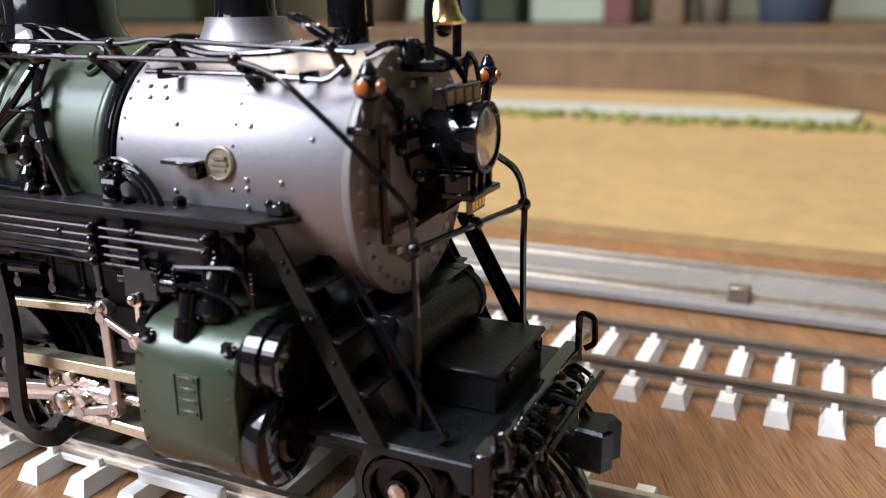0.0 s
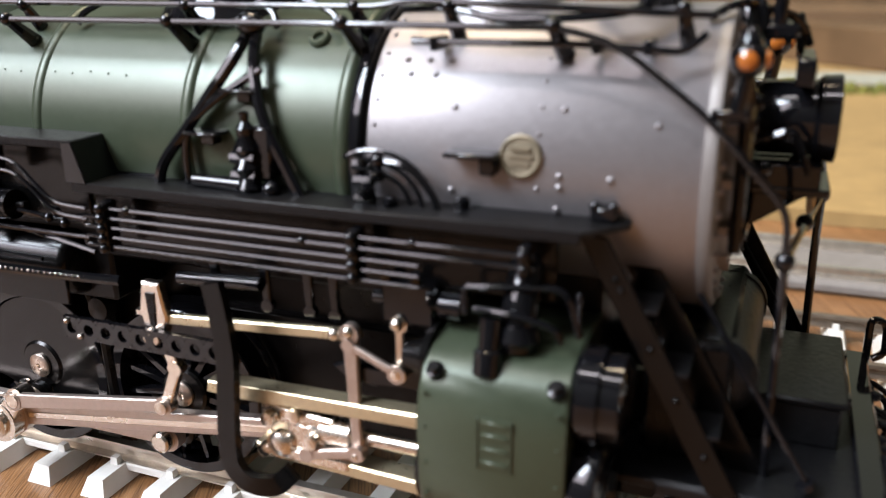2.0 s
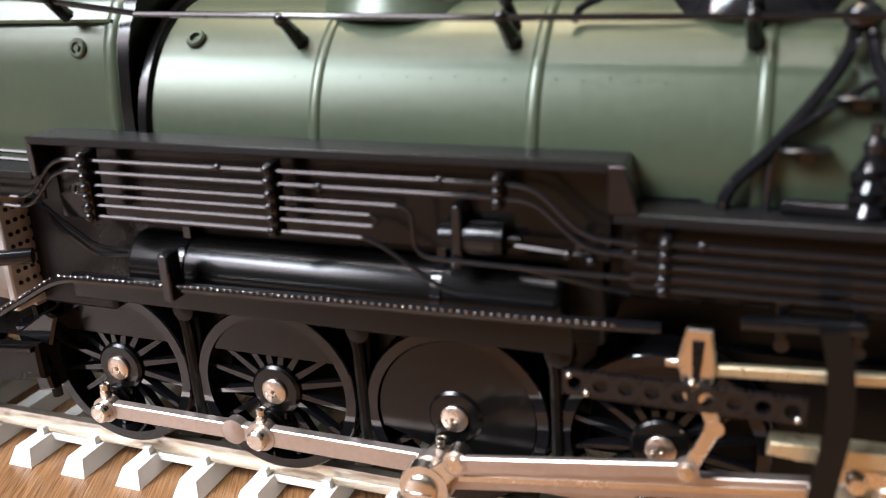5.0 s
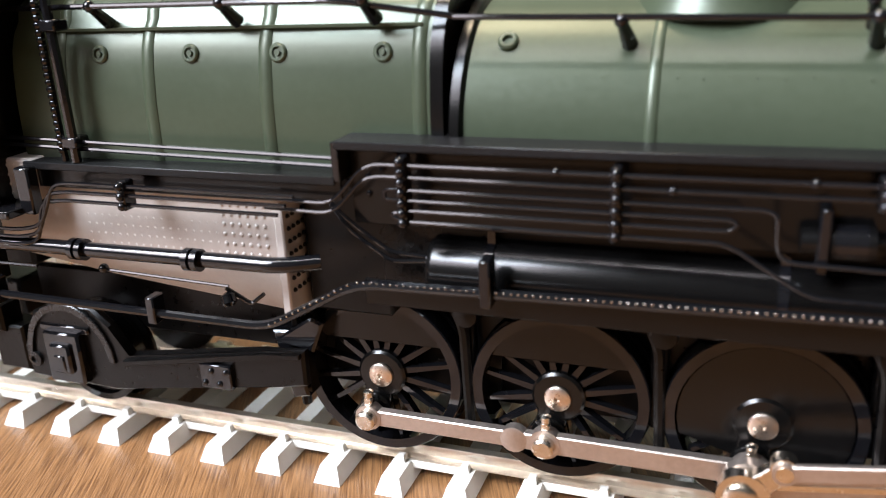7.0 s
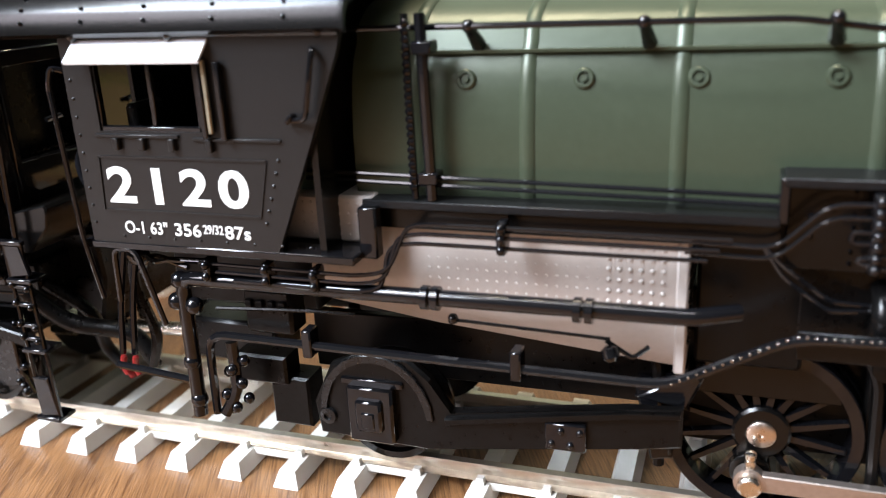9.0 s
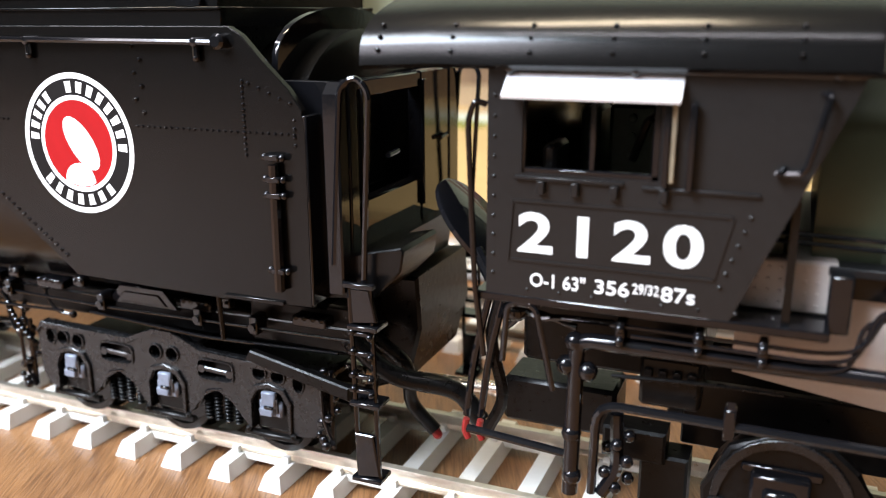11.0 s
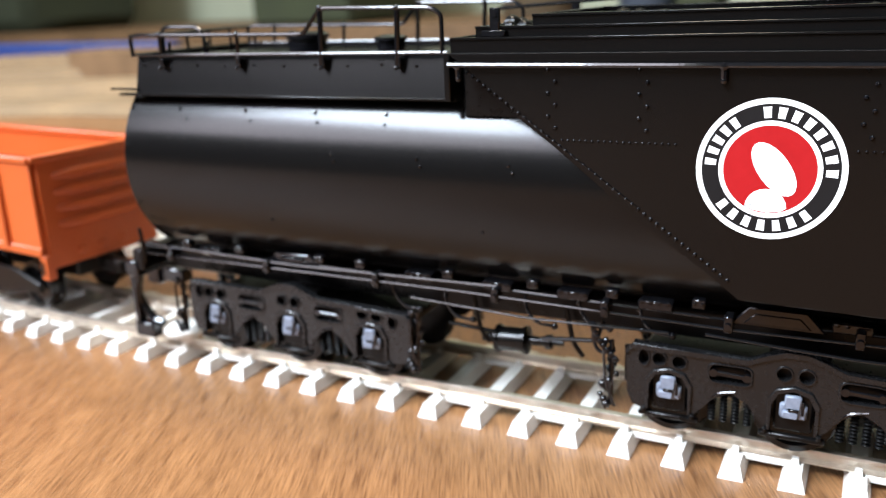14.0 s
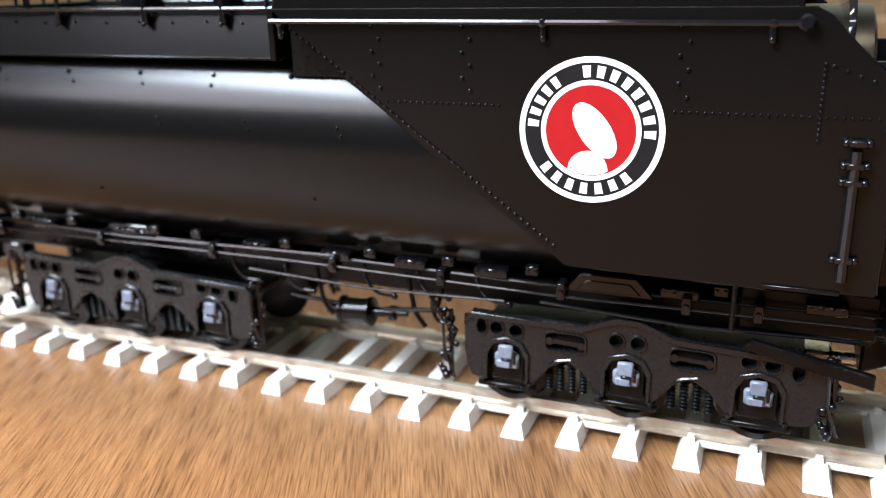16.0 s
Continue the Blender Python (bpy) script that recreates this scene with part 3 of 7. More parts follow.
for x in (-53.5, -33.8, -16.5, -8.0, 10.5):
    bm = B()
    ball(bm, (x, -9.6, 53.9), 0.62, 10)
    rod(bm, (x, -9.6, 53.9), (x + 0.3, -7.8, 51.4), 0.48, 8, 0.7)
    part("rail_post", bm, BLACK, handrail)
for x in (-128.4, -112.4, -97):
    bm = B()
    ball(bm, (x, -14.8, 55.2), 0.66, 10)
    rod(bm, (x, -14.8, 55.2), (x + 0.3, -12.4, 53.2), 0.5, 8, 0.75)
    part("rail_post", bm, BLACK, handrail)
# a second thin line with clips below the handrail on the smokebox
bm = B()
pipe(bm, [(-10.5, -11.2, 51.3), (3.2, -11.2, 51.3), (11.0, -11.3, 50.9), (12.4, -10.6, 52.2)], 0.3, 7, 0.8)
for x in (-8.5, 4.6, 8.4):
    box(bm, x - 0.35, x + 0.35, -11.6, -9.0, 50.6, 51.7, 0.1)
part("conduit", bm, BLACK, handrail)

# pipes crossing the boiler's side
bm = B()
pipe(bm, smooth_line([(-26.6, -9.6, 52.6), (-27.6, -12.2, 49.2), (-31.4, -13.9, 43.8), (-34.6, -14.2, 40), (-35.2, -14.4, 37)]), 0.55, 8, 0)
pipe(bm, smooth_line([(-26.0, -9.6, 52.6), (-25.2, -12.2, 49.2), (-23.6, -13.8, 44.8), (-21.4, -14.2, 40.6), (-19.6, -14.4, 37.4)]), 0.55, 8, 0)
pipe(bm, smooth_line([(-24.2, -12.6, 48.8), (-28.6, -13.7, 46), (-31.6, -14.0, 43), (-31.9, -14.2, 37.6)]), 0.34, 8, 0)
ball(bm, (-26.4, -10.4, 52.4), 1.1, 10, 1.4)
part("delivery_pipe", bm, BLACK, boiler)
bm = B()
turned(bm, [(-4.6, 0.01), (-4.5, 0.9), (-3.2, 1.25), (-2.4, 0.8), (-1.4, 1.3), (-0.6, 0.8), (0.2, 1.2), (1.2, 0.7), (2.0, 0.85), (2.6, 0.4), (3.4, 0.45), (3.5, 0.01)], (-25.0, -14.6, 42), (0, 0, 1), 12)
box(bm, -24.6, -22.6, -14.6, -12.8, 39.4, 44.2, 0.3)
for z in (39.8, 41.4):
    turned(bm, [(-1.3, 0.02), (-1.2, 0.6), (1.2, 0.6), (1.3, 0.02)], (-25.2, -14.8, z), (1, 0, 0), 8)
turned(bm, [(0, 0.8), (6.2, 0.6), (6.4, 0.02)], (-24.6, -14.7, 38.8), (-1, 0, 0.03), 10)
ball(bm, (-22.6, -14.9, 38.7), 0.9, 8)
part("check_valve", bm, BLACK, boiler)
for x, z, d in ((-26.2, 47.0, 26), (-29.6, 43.2, 9)):
    bm = B()
    p = on_boiler(x, d, 13.2)
    box(bm, x - 1.8, x + 1.8, p.y - 2.1, p.y + 0.6, p.z, p.z + 0.35, 0.12)
    box(bm, x - 0.5, x + 0.9, p.y - 1.2, p.y + 0.6, p.z - 0.9, p.z, 0.1)
    part("boiler_step", bm, BLACK, boiler)
bm = B()
p = on_boiler(-3.8, 7, 12.95)
box(bm, -6.6, -2.4, p.y - 2.0, p.y + 0.5, 42.7, 43.1, 0.12)
box(bm, -3.8, -2.4, p.y - 1.4, p.y + 0.5, 41.3, 42.7, 0.2)
part("boiler_step", bm, BLACK, smokebox)
bm = turned(B(), [(-0.4, 1.75), (0.25, 1.75), (0.4, 1.55), (0.22, 1.4), (0.22, 0.02)], on_boiler(-0.7, 8, 12.95), out(8), 24)
seal = part("builder_plate", bm, DULLBAR, smokebox, "round dull brass maker's plate")
bm = B()
c = on_boiler(-0.7, 8, 13.2)
for dz, w in ((0.6, 0.8), (0.0, 1.0), (-0.6, 0.8)):
    box(bm, c.x - w, c.x + w, c.y - 0.18, c.y + 0.1, c.z + dz - 0.16, c.z + dz + 0.16)
part("plate_lettering_bar", bm, DULLBAR, seal)
# coiled lines and small fittings low on the smokebox
bm = B()
for k in range(3):
    r = 3.0 + k * 0.95
    pts = [(-12.6 + r * math.cos(a) * (1.0 + 0.06 * k), -14.2 - 0.25 * k, 37.6 + r * 1.08 * math.sin(a)) for a in [2.1 * j / 10 for j in range(11)]]
    part("lubricator_coil", pipe(B(), pts, 0.22, 6, 0), BLACK, smokebox)
for x, z, r in ((-13.4, 39.4, 0.8), (-12.2, 40.9, 0.65), (-13.6, 41.9, 0.55), (-11.2, 38.6, 0.7), (-12.4, 37.9, 0.6)):
    bm = turned(B(), [(-r, 0.05), (-r * 0.8, r * 0.8), (0, r), (r * 0.8, r * 0.7), (r * 1.3, r * 0.35), (r * 1.6, 0.03)], (x, -14.8, z), (0.2, -1, 0.3), 9)
    part("lubricator_body", bm, BLACK, smokebox)
for z in (38.6, 40.2, 41.6):
    bm = turned(B(), [(0, 0.6), (1.6, 0.6), (1.8, 0.3)], (-14.6, -14.4, z), (1, 0.05, 0), 8)
    part("lubricator_plug", bm, BLACK, smokebox)
bm = B()
ball(bm, (-12.4, -14.5, 42.0), 0.7, 8)
pipe(bm, smooth_line([(-12.4, -14.4, 42.0), (-9.6, -14.6, 41.6), (-7.6, -14.6, 39.6), (-6.9, -14.6, 37.6)]), 0.32, 6, 0)
part("lubricator_pipe", bm, BLACK, smokebox)
bm = turned(B(), [(0, 0.9), (0.8, 0.9), (0.9, 0.6), (1.6, 0.7), (1.9, 0.3)], (-5.2, -14.0, 37.6), (0, 0, 1), 10)
part("drain_cock", bm, BLACK, smokebox)
bm = B()
box(bm, 5.2, 7.2, -14.2, -12.4, 38.4, 39.6, 0.2)
for x in (5.5, 6.9):
    ball(bm, (x, -13.9, 39.6), 0.45, 8)
part("bracket", bm, BLACK, smokebox)

# running boards
def board(name, x0, x1, z, lip, front_cut=0.0):
    for s in (-1, 1):
        bm = B()
        if front_cut:
            pts = [(x0, s * 17.05), (x1 - front_cut, s * 17.05), (x1, s * 13.6), (x1, s * 11.5), (x0, s * 11.5)]
        else:
            pts = [(x0, s * 17.05), (x1, s * 17.05), (x1, s * 11.5), (x0, s * 11.5)]
        prism(bm, pts if s < 0 else pts[::-1], z - 0.55, z, "z", 0.1)
        box(bm, x0, x1 - front_cut, s * 17.1 - 0.2, s * 17.1 + 0.2, z - lip, z + 0.02, 0.08)
        part(name, bm, BRAKE, loco, "flat black running board")


board("running_board", -43, 8.2, 38.4, 0.9, 3.0)
board("running_board", -100, -42.3, 42.3, 0.8)
board("running_board", -139.5, -100.2, 38.7, 0.8)
for s in (-1, 1):
    bm = B()
    prism(bm, [(-43.5, 42.2), (-42.2, 42.2), (-41.0, 38.3), (-43.5, 38.3)], s * 17.4, s * 12, "y", 0.1)
    part("board_riser", bm, BLACK, loco)
    bm = B()
    prism(bm, [(-42.4, 42.1), (-42.0, 42.2), (-36.4, 38.4), (-42.4, 38.3)], s * 13.0, s * 12.4, "y", 0.05)
    part("board_gusset", bm, BLACK, loco)
    part("board_riser", box(B(), -100.4, -99.6, s * 14.5 - 2.7, s * 14.5 + 2.7, 38.2, 42.2, 0.1), BLACK, loco)
# dark shielding behind the pipework
for s in (-1, 1):
    part("shield_plate", box(B(), -99.5, -43.4, s * 14.6 - 0.3, s * 14.6 + 0.3, 33.4, 41.8, 0.1), SATIN, loco)
    part("shield_plate", box(B(), -42.5, 3.0, s * 14.8 - 0.3, s * 14.8 + 0.3, 31.8, 37.9, 0.1), SATIN, loco)
    part("shield_plate", box(B(), -139, -100, s * 16.1 - 0.2, s * 16.1 + 0.2, 35.6, 38.2, 0.1), SATIN, loco)
bm = B()
for k in range(7):
    for z in (34.2, 40.6):
        rivet(bm, (-94.2 + 0.0, -14.95, 34.2 + k * 1.1), (0, -1, 0), 0.2)
for x, z in ((-97.6, 36.6), (-97.6, 38.4), (-96.0, 39.2)):
    rivet(bm, (x, -14.95, z), (0, -1, 0), 0.3, 0.25)
part("rivets", bm, BLACK, loco)

# pipework under the running boards
def pipes(name, lines, r, clips=(), bend=1.6):
    first = None
    for pts in lines:
        ob = part(name, pipe(B(), pts, r, 7, bend), BLACK, loco)
        first = first or ob
    for x, y, z0, z1 in clips:
        bm = B()
        box(bm, x - 0.45, x + 0.45, y - 0.55, y + 1.4, z0, z1, 0.15)
        n = max(2, round((z1 - z0) / 1.05))
        for k in range(n):
            ball(bm, (x, y - 0.55, z0 + (k + 0.5) * (z1 - z0) / n), 0.5, 8)
        part("pipe_clip", bm, BLACK, first)
    return first


Y = -17.9
upper = []
for k in range(2):
    z = 40.4 - k * 1.15
    upper.append([(-108, Y, 36.4 - k * 1.0), (-100.4, Y, 36.2 - k * 1.0), (-96.4, Y, z), (-52, Y, z), (-49, Y, z - 0.2), (-45.0, Y, 36.4 - k * 1.0), (-41, Y, 36.2 - k * 1.0)])
upper.append([(-92.5, Y, 38.0), (-94.6, Y, 38.0), (-94.6, Y, 37.0), (-92.5, Y, 37.0), (-92.5, Y, 37.0)])
upper.append([(-92.5, Y, 38.0), (-60.6, Y, 38.0), (-59.6, Y, 37.6), (-59.4, Y, 33.6), (-50, Y, 33.4), (-41, Y, 33.4)])
upper.append([(-92.5, Y, 37.0), (-63.2, Y, 37.0), (-62.6, Y, 36.6), (-63.2, Y, 36.0), (-92.5, Y, 36.0), (-94.4, Y, 35.5), (-92.5, Y, 34.9)])
upper.append([(-92.5, Y, 34.9), (-64.0, Y, 34.9), (-62.6, Y, 34.4), (-56.6, Y, 30.6), (-47.5, Y, 30.5)])
pipes("control_pipe", upper, 0.2, ((-92.7, Y, 34.4, 41.3), (-72.7, Y, 34.4, 41.2), (-52.0, Y, 38.4, 41.2)))
front_lines = []
for k in range(5):
    z = 36.4 - k * 0.92
    if k in (1, 3):
        front_lines.append([(-38.5, Y, z), (-41.4, Y, z), (-41.4, Y, z - 0.92), (-38.5, Y, z - 0.92)])
    front_lines.append([(-38.5, Y, z), (2.0 if k < 2 else -7.5, Y, z)])
pipes("sand_pipe", front_lines, 0.2, ((-38.9, Y, 32.2, 37.0), (-13.2, Y, 32.4, 37.0), (1.2, Y, 34.8, 37.2)))
for x, z in ((-36.2, 36.4), (-18, 35.5), (-8, 36.4), (-78, 40.4), (-68, 39.2), (-57, 40.4)):
    part("pipe_union", ball(B(), (x, Y, z), 0.46, 8), BLACK, loco)
rear = []
for k in range(3):
    z = 37.0 - k * 1.0
    rear.append([(-104 - k, Y - 1, z), (-132.2 - k * 0.5, Y - 1, z), (-134.2 - k, Y - 1, z - 0.4), (-136.2 - k * 0.4, Y - 1.6, 32.0 - k * 0.9), (-139.4, Y - 2, 31.5 - k * 0.9), (-158 + k * 2, Y - 2, 31.6 - k * 0.9)])
pipes("cab_pipe", rear, 0.23, ((-124.6, Y - 1, 34.4, 37.6), (-157.0, Y - 2, 29.6, 32.2), (-149.8, Y - 2, 29.6, 32.2), (-144.2, Y - 2, 29.4, 32.0)))
bm = B()
for z in (40.4, 39.6):
    pipe(bm, [(-146, -16.2, z + 0.9), (-100, -16.0, z - 0.1)], 0.24, 7, 0)
pipe(bm, [(-132.6, -16.4, 56.6), (-132.2, -16.6, 38.8)], 0.55, 8, 0)
pipe(bm, [(-134.2, -16.2, 56.6), (-134.0, -16.4, 38.8)], 0.38, 8, 0)
for k in range(22):
    ball(bm, (-134.1, -16.5, 40 + k * 0.75), 0.45, 6)
for z in (41.0, 53.5):
    box(bm, -133.4, -131.4, -17.2, -15, z - 0.6, z + 0.6, 0.15)
part("reach_rod", bm, BLACK, loco)

# air reservoir and the long fluted pipe above the driving wheels
bm = turned(B(), [(0, 0.02), (0.05, 2.9), (0.5, 3.4), (0.9, 3.5), (44, 3.5), (44.5, 3.3), (44.8, 2.9), (44.9, 0.02)], (-92, -12.6, 28.5), (1, 0, 0), 36)
tank = part("air_reservoir", bm, SATIN, loco, "long black cylindrical air reservoir")
for x in (-85.3, -58.5):
    bm = turned(B(), [(0, 3.4), (0.05, 3.68), (0.95, 3.68), (1.0, 3.4)], (x - 0.5, -12.6, 28.5), (1, 0, 0), 36)
    box(bm, x - 0.4, x + 0.4, -14.0, -12.8, 31.8, 36)
    part("tank_strap", bm, BLACK, tank)
bm = B()
for dz in (0.5, -0.5):
    pipe(bm, [(-91.8, -14.4, 29.9 + dz * 0.4), (-95.5, -15.4, 30.2 + dz), (-99.5, -16, 33.4 + dz), (-101.5, -16.4, 36)], 0.22, 6, 1)
part("tank_pipe", bm, BLACK, tank)
bm = B()
pipe(bm, [(-159.4, -18.6, 12.5), (-159.2, -18.6, 22.6), (-130, -18.6, 22.4), (-109, -18.4, 22.2), (-98.2, -18.2, 28.1), (-44, -18.0, 29.2), (-39, -17, 29.0)], 0.5, 8, 2.4)
train_pipe = part("train_pipe", bm, BLACK, loco, "long black pipe over the driving wheels")
# rope-like beading; its nickel colour paints in the black pipe's dashed highlights
bm = B()
for k in range(78):
    x = -98 + k * 0.72
    ball(bm, (x, -18.5, 28.35 + (x + 98) * 0.0203), 0.13, 6)
for k in range(14):
    t = k / 14
    ball(bm, (-108.6 + 10.4 * t, -18.8, 22.6 + 5.9 * t), 0.13, 6)
tagged(part("beading", bm, NICKEL, train_pipe), "", "", "", "stuff")
for x in (-146.5, -123.5, -84.5):
    bm = box(B(), x - 0.55, x + 0.55, -19.3, -17.2, 21.2 if x < -100 else 27.2, 24.4 if x < -100 else 32, 0.15)
    part("pipe_hanger", bm, BLACK, train_pipe)
bm = B()
box(bm, -98, -46, -16.9, -16.45, 25.4, 28.2, 0.12)
part("guard_plate", bm, SATIN, loco, "brown-black guard plate over the wheels")
bm = B()
pipe(bm, [(-161.6, -18.8, 12.2), (-161.4, -18.8, 29.2), (-158, -19.2, 29.4), (-106.8, -18.6, 29.4), (-103, -16.5, 29.4)], 0.85, 12, 1.6)
steam_line = part("injector_pipe", bm, BLACK, loco, "thick black injector pipe")
for x in (-132.4, -117.2):
    bm = B()
    for d in (-0.5, 0.6):
        turned(bm, [(0, 1.25), (0.7, 1.25)], (x + d, -19.0, 29.4), (1, 0, 0), 14)
    part("pipe_collar", bm, BLACK, steam_line)
bm = B()
pipe(bm, [(-130.0, -17.6, 26.6), (-114.6, -16.6, 25.6)], 0.18, 6, 0)
turned(bm, [(0, 0.3), (0.3, 0.8), (1.2, 0.9), (1.6, 0.5)], (-114.8, -16.8, 25.0), (0.3, -0.2, -0.8), 10)
pipe(bm, [(-115, -16.6, 25.4), (-112.5, -15.8, 23.4), (-111.0, -15.4, 24.6)], 0.25, 6, 0.5)
ball(bm, (-130.2, -17.8, 26.8), 0.6, 8)
part("blow_off_cock", bm, BLACK, steam_line)
bm = B()
pipe(bm, [(-158, -18, 25.6), (-147, -17, 25.8), (-142, -16, 25.4)], 0.22, 6, 0)
box(bm, -155.5, -149.5, -16.5, -13, 22.2, 27.6, 0.4)
for k in range(4):
    box(bm, -155 + k * 1.4, -154.2 + k * 1.4, -17.0, -16.4, 25.0, 26.4, 0.1)
part("injector", bm, DARK, steam_line)

# pump ahead of the reservoir
bm = B()
turned(bm, [(0, 0.6), (0.2, 1.2), (1.6, 1.2), (1.8, 0.7), (2.4, 0.7), (2.5, 1.5), (5.8, 1.5), (6.0, 0.4), (7.2, 0.4)], (-57.8, -16.0, 35.0), (1, 0, 0.02), 18)
pump = part("pump", bm, SATIN, loco)
bm = turned(B(), [(0, 1.55), (2.4, 1.55)], (-55.0, -16.0, 35.05), (1, 0, 0.02), 18)
part("pump_barrel", bm, BLACK, pump)
bm = B()
box(bm, -56.4, -55.4, -17.4, -15, 32.5, 38.2, 0.2)
for x, z in ((-46.5, 34.6), (-44.6, 34.2), (-45.5, 35.4)):
    ball(bm, (x, -17.2, z), 0.5, 8)
pipe(bm, [(-51, -16.6, 34.8), (-46, -17, 34.6), (-42, -17, 35.2)], 0.24, 6, 0)
pipe(bm, [(-51, -16.6, 33.0), (-46, -17, 32.4), (-41.5, -17, 31.6)], 0.24, 6, 0)
part("pump_bracket", bm, BLACK, pump)

# ---- frame, wheels and valve gear ----
bm = B()
for s in (-1, 1):
    box(bm, -112, 14, s * 5.2 - 0.7, s * 5.2 + 0.7, 9.5, 22.5, 0.2)
    box(bm, -152, -108, s * 6.5 - 0.7, s * 6.5 + 0.7, 14, 21.5, 0.2)
box(bm, -108, -8, -4.8, 4.8, 14, 27, 0.3)
part("main_frame", bm, DARK, loco)
part("boiler_underside", box(B(), -98, -44, -12.6, 12.6, 24.4, 33.4, 0.4), DARK, loco)
part("boiler_underside", box(B(), -44, -8, -13.0, 13.0, 29.6, 37.4, 0.4), DARK, loco)
part("boiler_underside", box(B(), -107, -97, -12.5, 12.5, 22, 37.6, 0.4), DARK, loco)
bm = B()
for x in (-110.5, -89.8, -69.2, -48.8):
    bm = box(B(), x - 0.9, x + 0.9, -9.6, -8.2, 11, 23.5, 0.3)
    pipe(bm, [(x - 1.4, -10.2, 24), (x, -10.4, 20.5), (x + 0.4, -10.4, 8.5)], 0.6, 8, 1)
    turned(bm, [(0, 1.5), (1.2, 1.3), (1.4, 0.3)], (x + 0.4, -10, 22.4), (0, -1, 0), 12)
    part("brake_hanger", bm, DARK, loco)
for x in (-108.3, -97.9, -87.6, -67.3, -47.0):
    part("brake_shoe", prism(B(), [(x - 1.6, 23.4), (x + 1.6, 23.4), (x + 0.9, 12), (x - 0.9, 12)], -7.6, -7.0), DARK, loco)

R = 9.7


def wheel_mesh(spokes, weight, material=None):
    """A spoked wheel on the y axis, its face towards -y, its crankpin straight down."""
    bm = B()
    turned(bm, [(8.4, 2.9), (10.2, 2.9), (10.45, 2.6), (10.5, 1.0), (10.5, 0.02)], (0, 0, 0), (0, -1, 0), 24)
    turned(bm, [(8.4, 2.0), (10.8, 2.0), (11.0, 1.7), (11.0, 0.02)], (-0.9, 0, -4.4), (0, -1, 0), 16)
    box(bm, -2.3, 0.9, -10.4, -8.6, -4.4, -1, 0.2)
    return to_mesh("driving_wheel", bm, WHEEL)


def tyre_mesh(r, y0, y1, rim):
    bm = B()
    n = 48
    line = [(-y0, rim), (-y0, r - 0.15), (-y0 - 0.15, r), (-y1 + 0.9, r), (-y1 + 0.5, r + 0.4), (-y1 + 0.15, r + 0.45), (-y1, r + 0.2), (-y1, rim)]
    rings = [[(rad * math.cos(a), -d, rad * math.sin(a)) for d, rad in line] for a in (2 * math.pi * k / n for k in range(n))]
    ringed(bm, rings, closed=True, caps=False)
    return to_mesh("tyre", bm, BLACK)


def spoke_mesh():
    bm = B()
    ringed(bm, [[(2.2, y, w) for y, w in ((-9.9, 0.36), (-9.9, -0.36), (-8.6, -0.36), (-8.6, 0.36))], [(8.3, y, w) for y, w in ((-9.6, 0.22), (-9.6, -0.22), (-8.7, -0.22), (-8.7, 0.22))]])
    return to_mesh("spoke", bm, BLACK)


def weight_mesh(lo, hi, flat_side):
    """A counterweight cast between the spokes: a segment of the wheel."""
    bm = B()
    n = 20
    prism(bm, [(8.4 * math.cos(radians(lo + (hi - lo) * k / n)), 8.4 * math.sin(radians(lo + (hi - lo) * k / n))) for k in range(n + 1)], -10.15, -8.5, "y", 0.12)
    return to_mesh("counterweight", bm, WHEEL)


SPOKE = spoke_mesh()
WEIGHT, BIG_WEIGHT = weight_mesh(28, 152, 0), weight_mesh(-50, 196, 0)
DRIVE = wheel_mesh(16, (38, 142, 0))
MAIN = wheel_mesh(16, (-62, 152, 0))
TYRE = tyre_mesh(R, -10.45, -6.9, 8.45)
bm = turned(B(), [(10.4, 1.45), (10.75, 1.45), (10.9, 1.25), (10.9, 0.3), (10.6, 0.28), (10.6, 0.02)], (0, 0, 0), (0, -1, 0), 22)
AXLE_END = to_mesh("axle_end", bm, HUB)
for x in (-100.0, -79.5, -59.0, -38.9):
    for far in (False, True):
        w = put("driving_wheel", MAIN if x == -59.0 else DRIVE, loco, "black spoked driving wheel with a counterweight" if x != -59.0 else "black main driving wheel with a large counterweight", (x, 0, 13.7), 0, far)
        put("tyre", TYRE, w)
        for k in range(16):
            put("spoke", SPOKE, w).rotation_euler = (0, 2 * math.pi * (k + 0.5) / 16, 0)
        put("counterweight", BIG_WEIGHT if x == -59.0 else WEIGHT, w)
        put("axle_end", AXLE_END, w, "turned steel axle end")


def disc_wheel(r):
    bm = turned(B(), [(6.9, r + 0.8), (7.4, r + 0.8), (7.6, r), (10.0, r), (10.1, r - 0.9), (9.4, r - 1.1), (9.2, 1.6), (10.2, 1.4), (10.3, 0.02)], (0, 0, 0), (0, -1, 0), 32)
    return to_mesh("carrying_wheel", bm, WHEEL)


W33, W42 = disc_wheel(5.2), disc_wheel(6.5)
bm = turned(B(), [(10.0, 1.0), (10.5, 1.0), (10.6, 0.8), (10.6, 0.02)], (0, 0, 0), (0, -1, 0), 16)
SMALL_END = to_mesh("axle_end", bm, HUB)
bm = B()
ringed(bm, [[(r * math.cos(a), -d, r * math.sin(a)) for d, r in ((9.9, 3.2), (10.35, 3.3), (10.35, 3.9), (9.9, 3.9))] for a in (2 * math.pi * k / 32 for k in range(32))], closed=True, caps=False)
RIM = to_mesh("wheel_rim", bm, CABGREY)
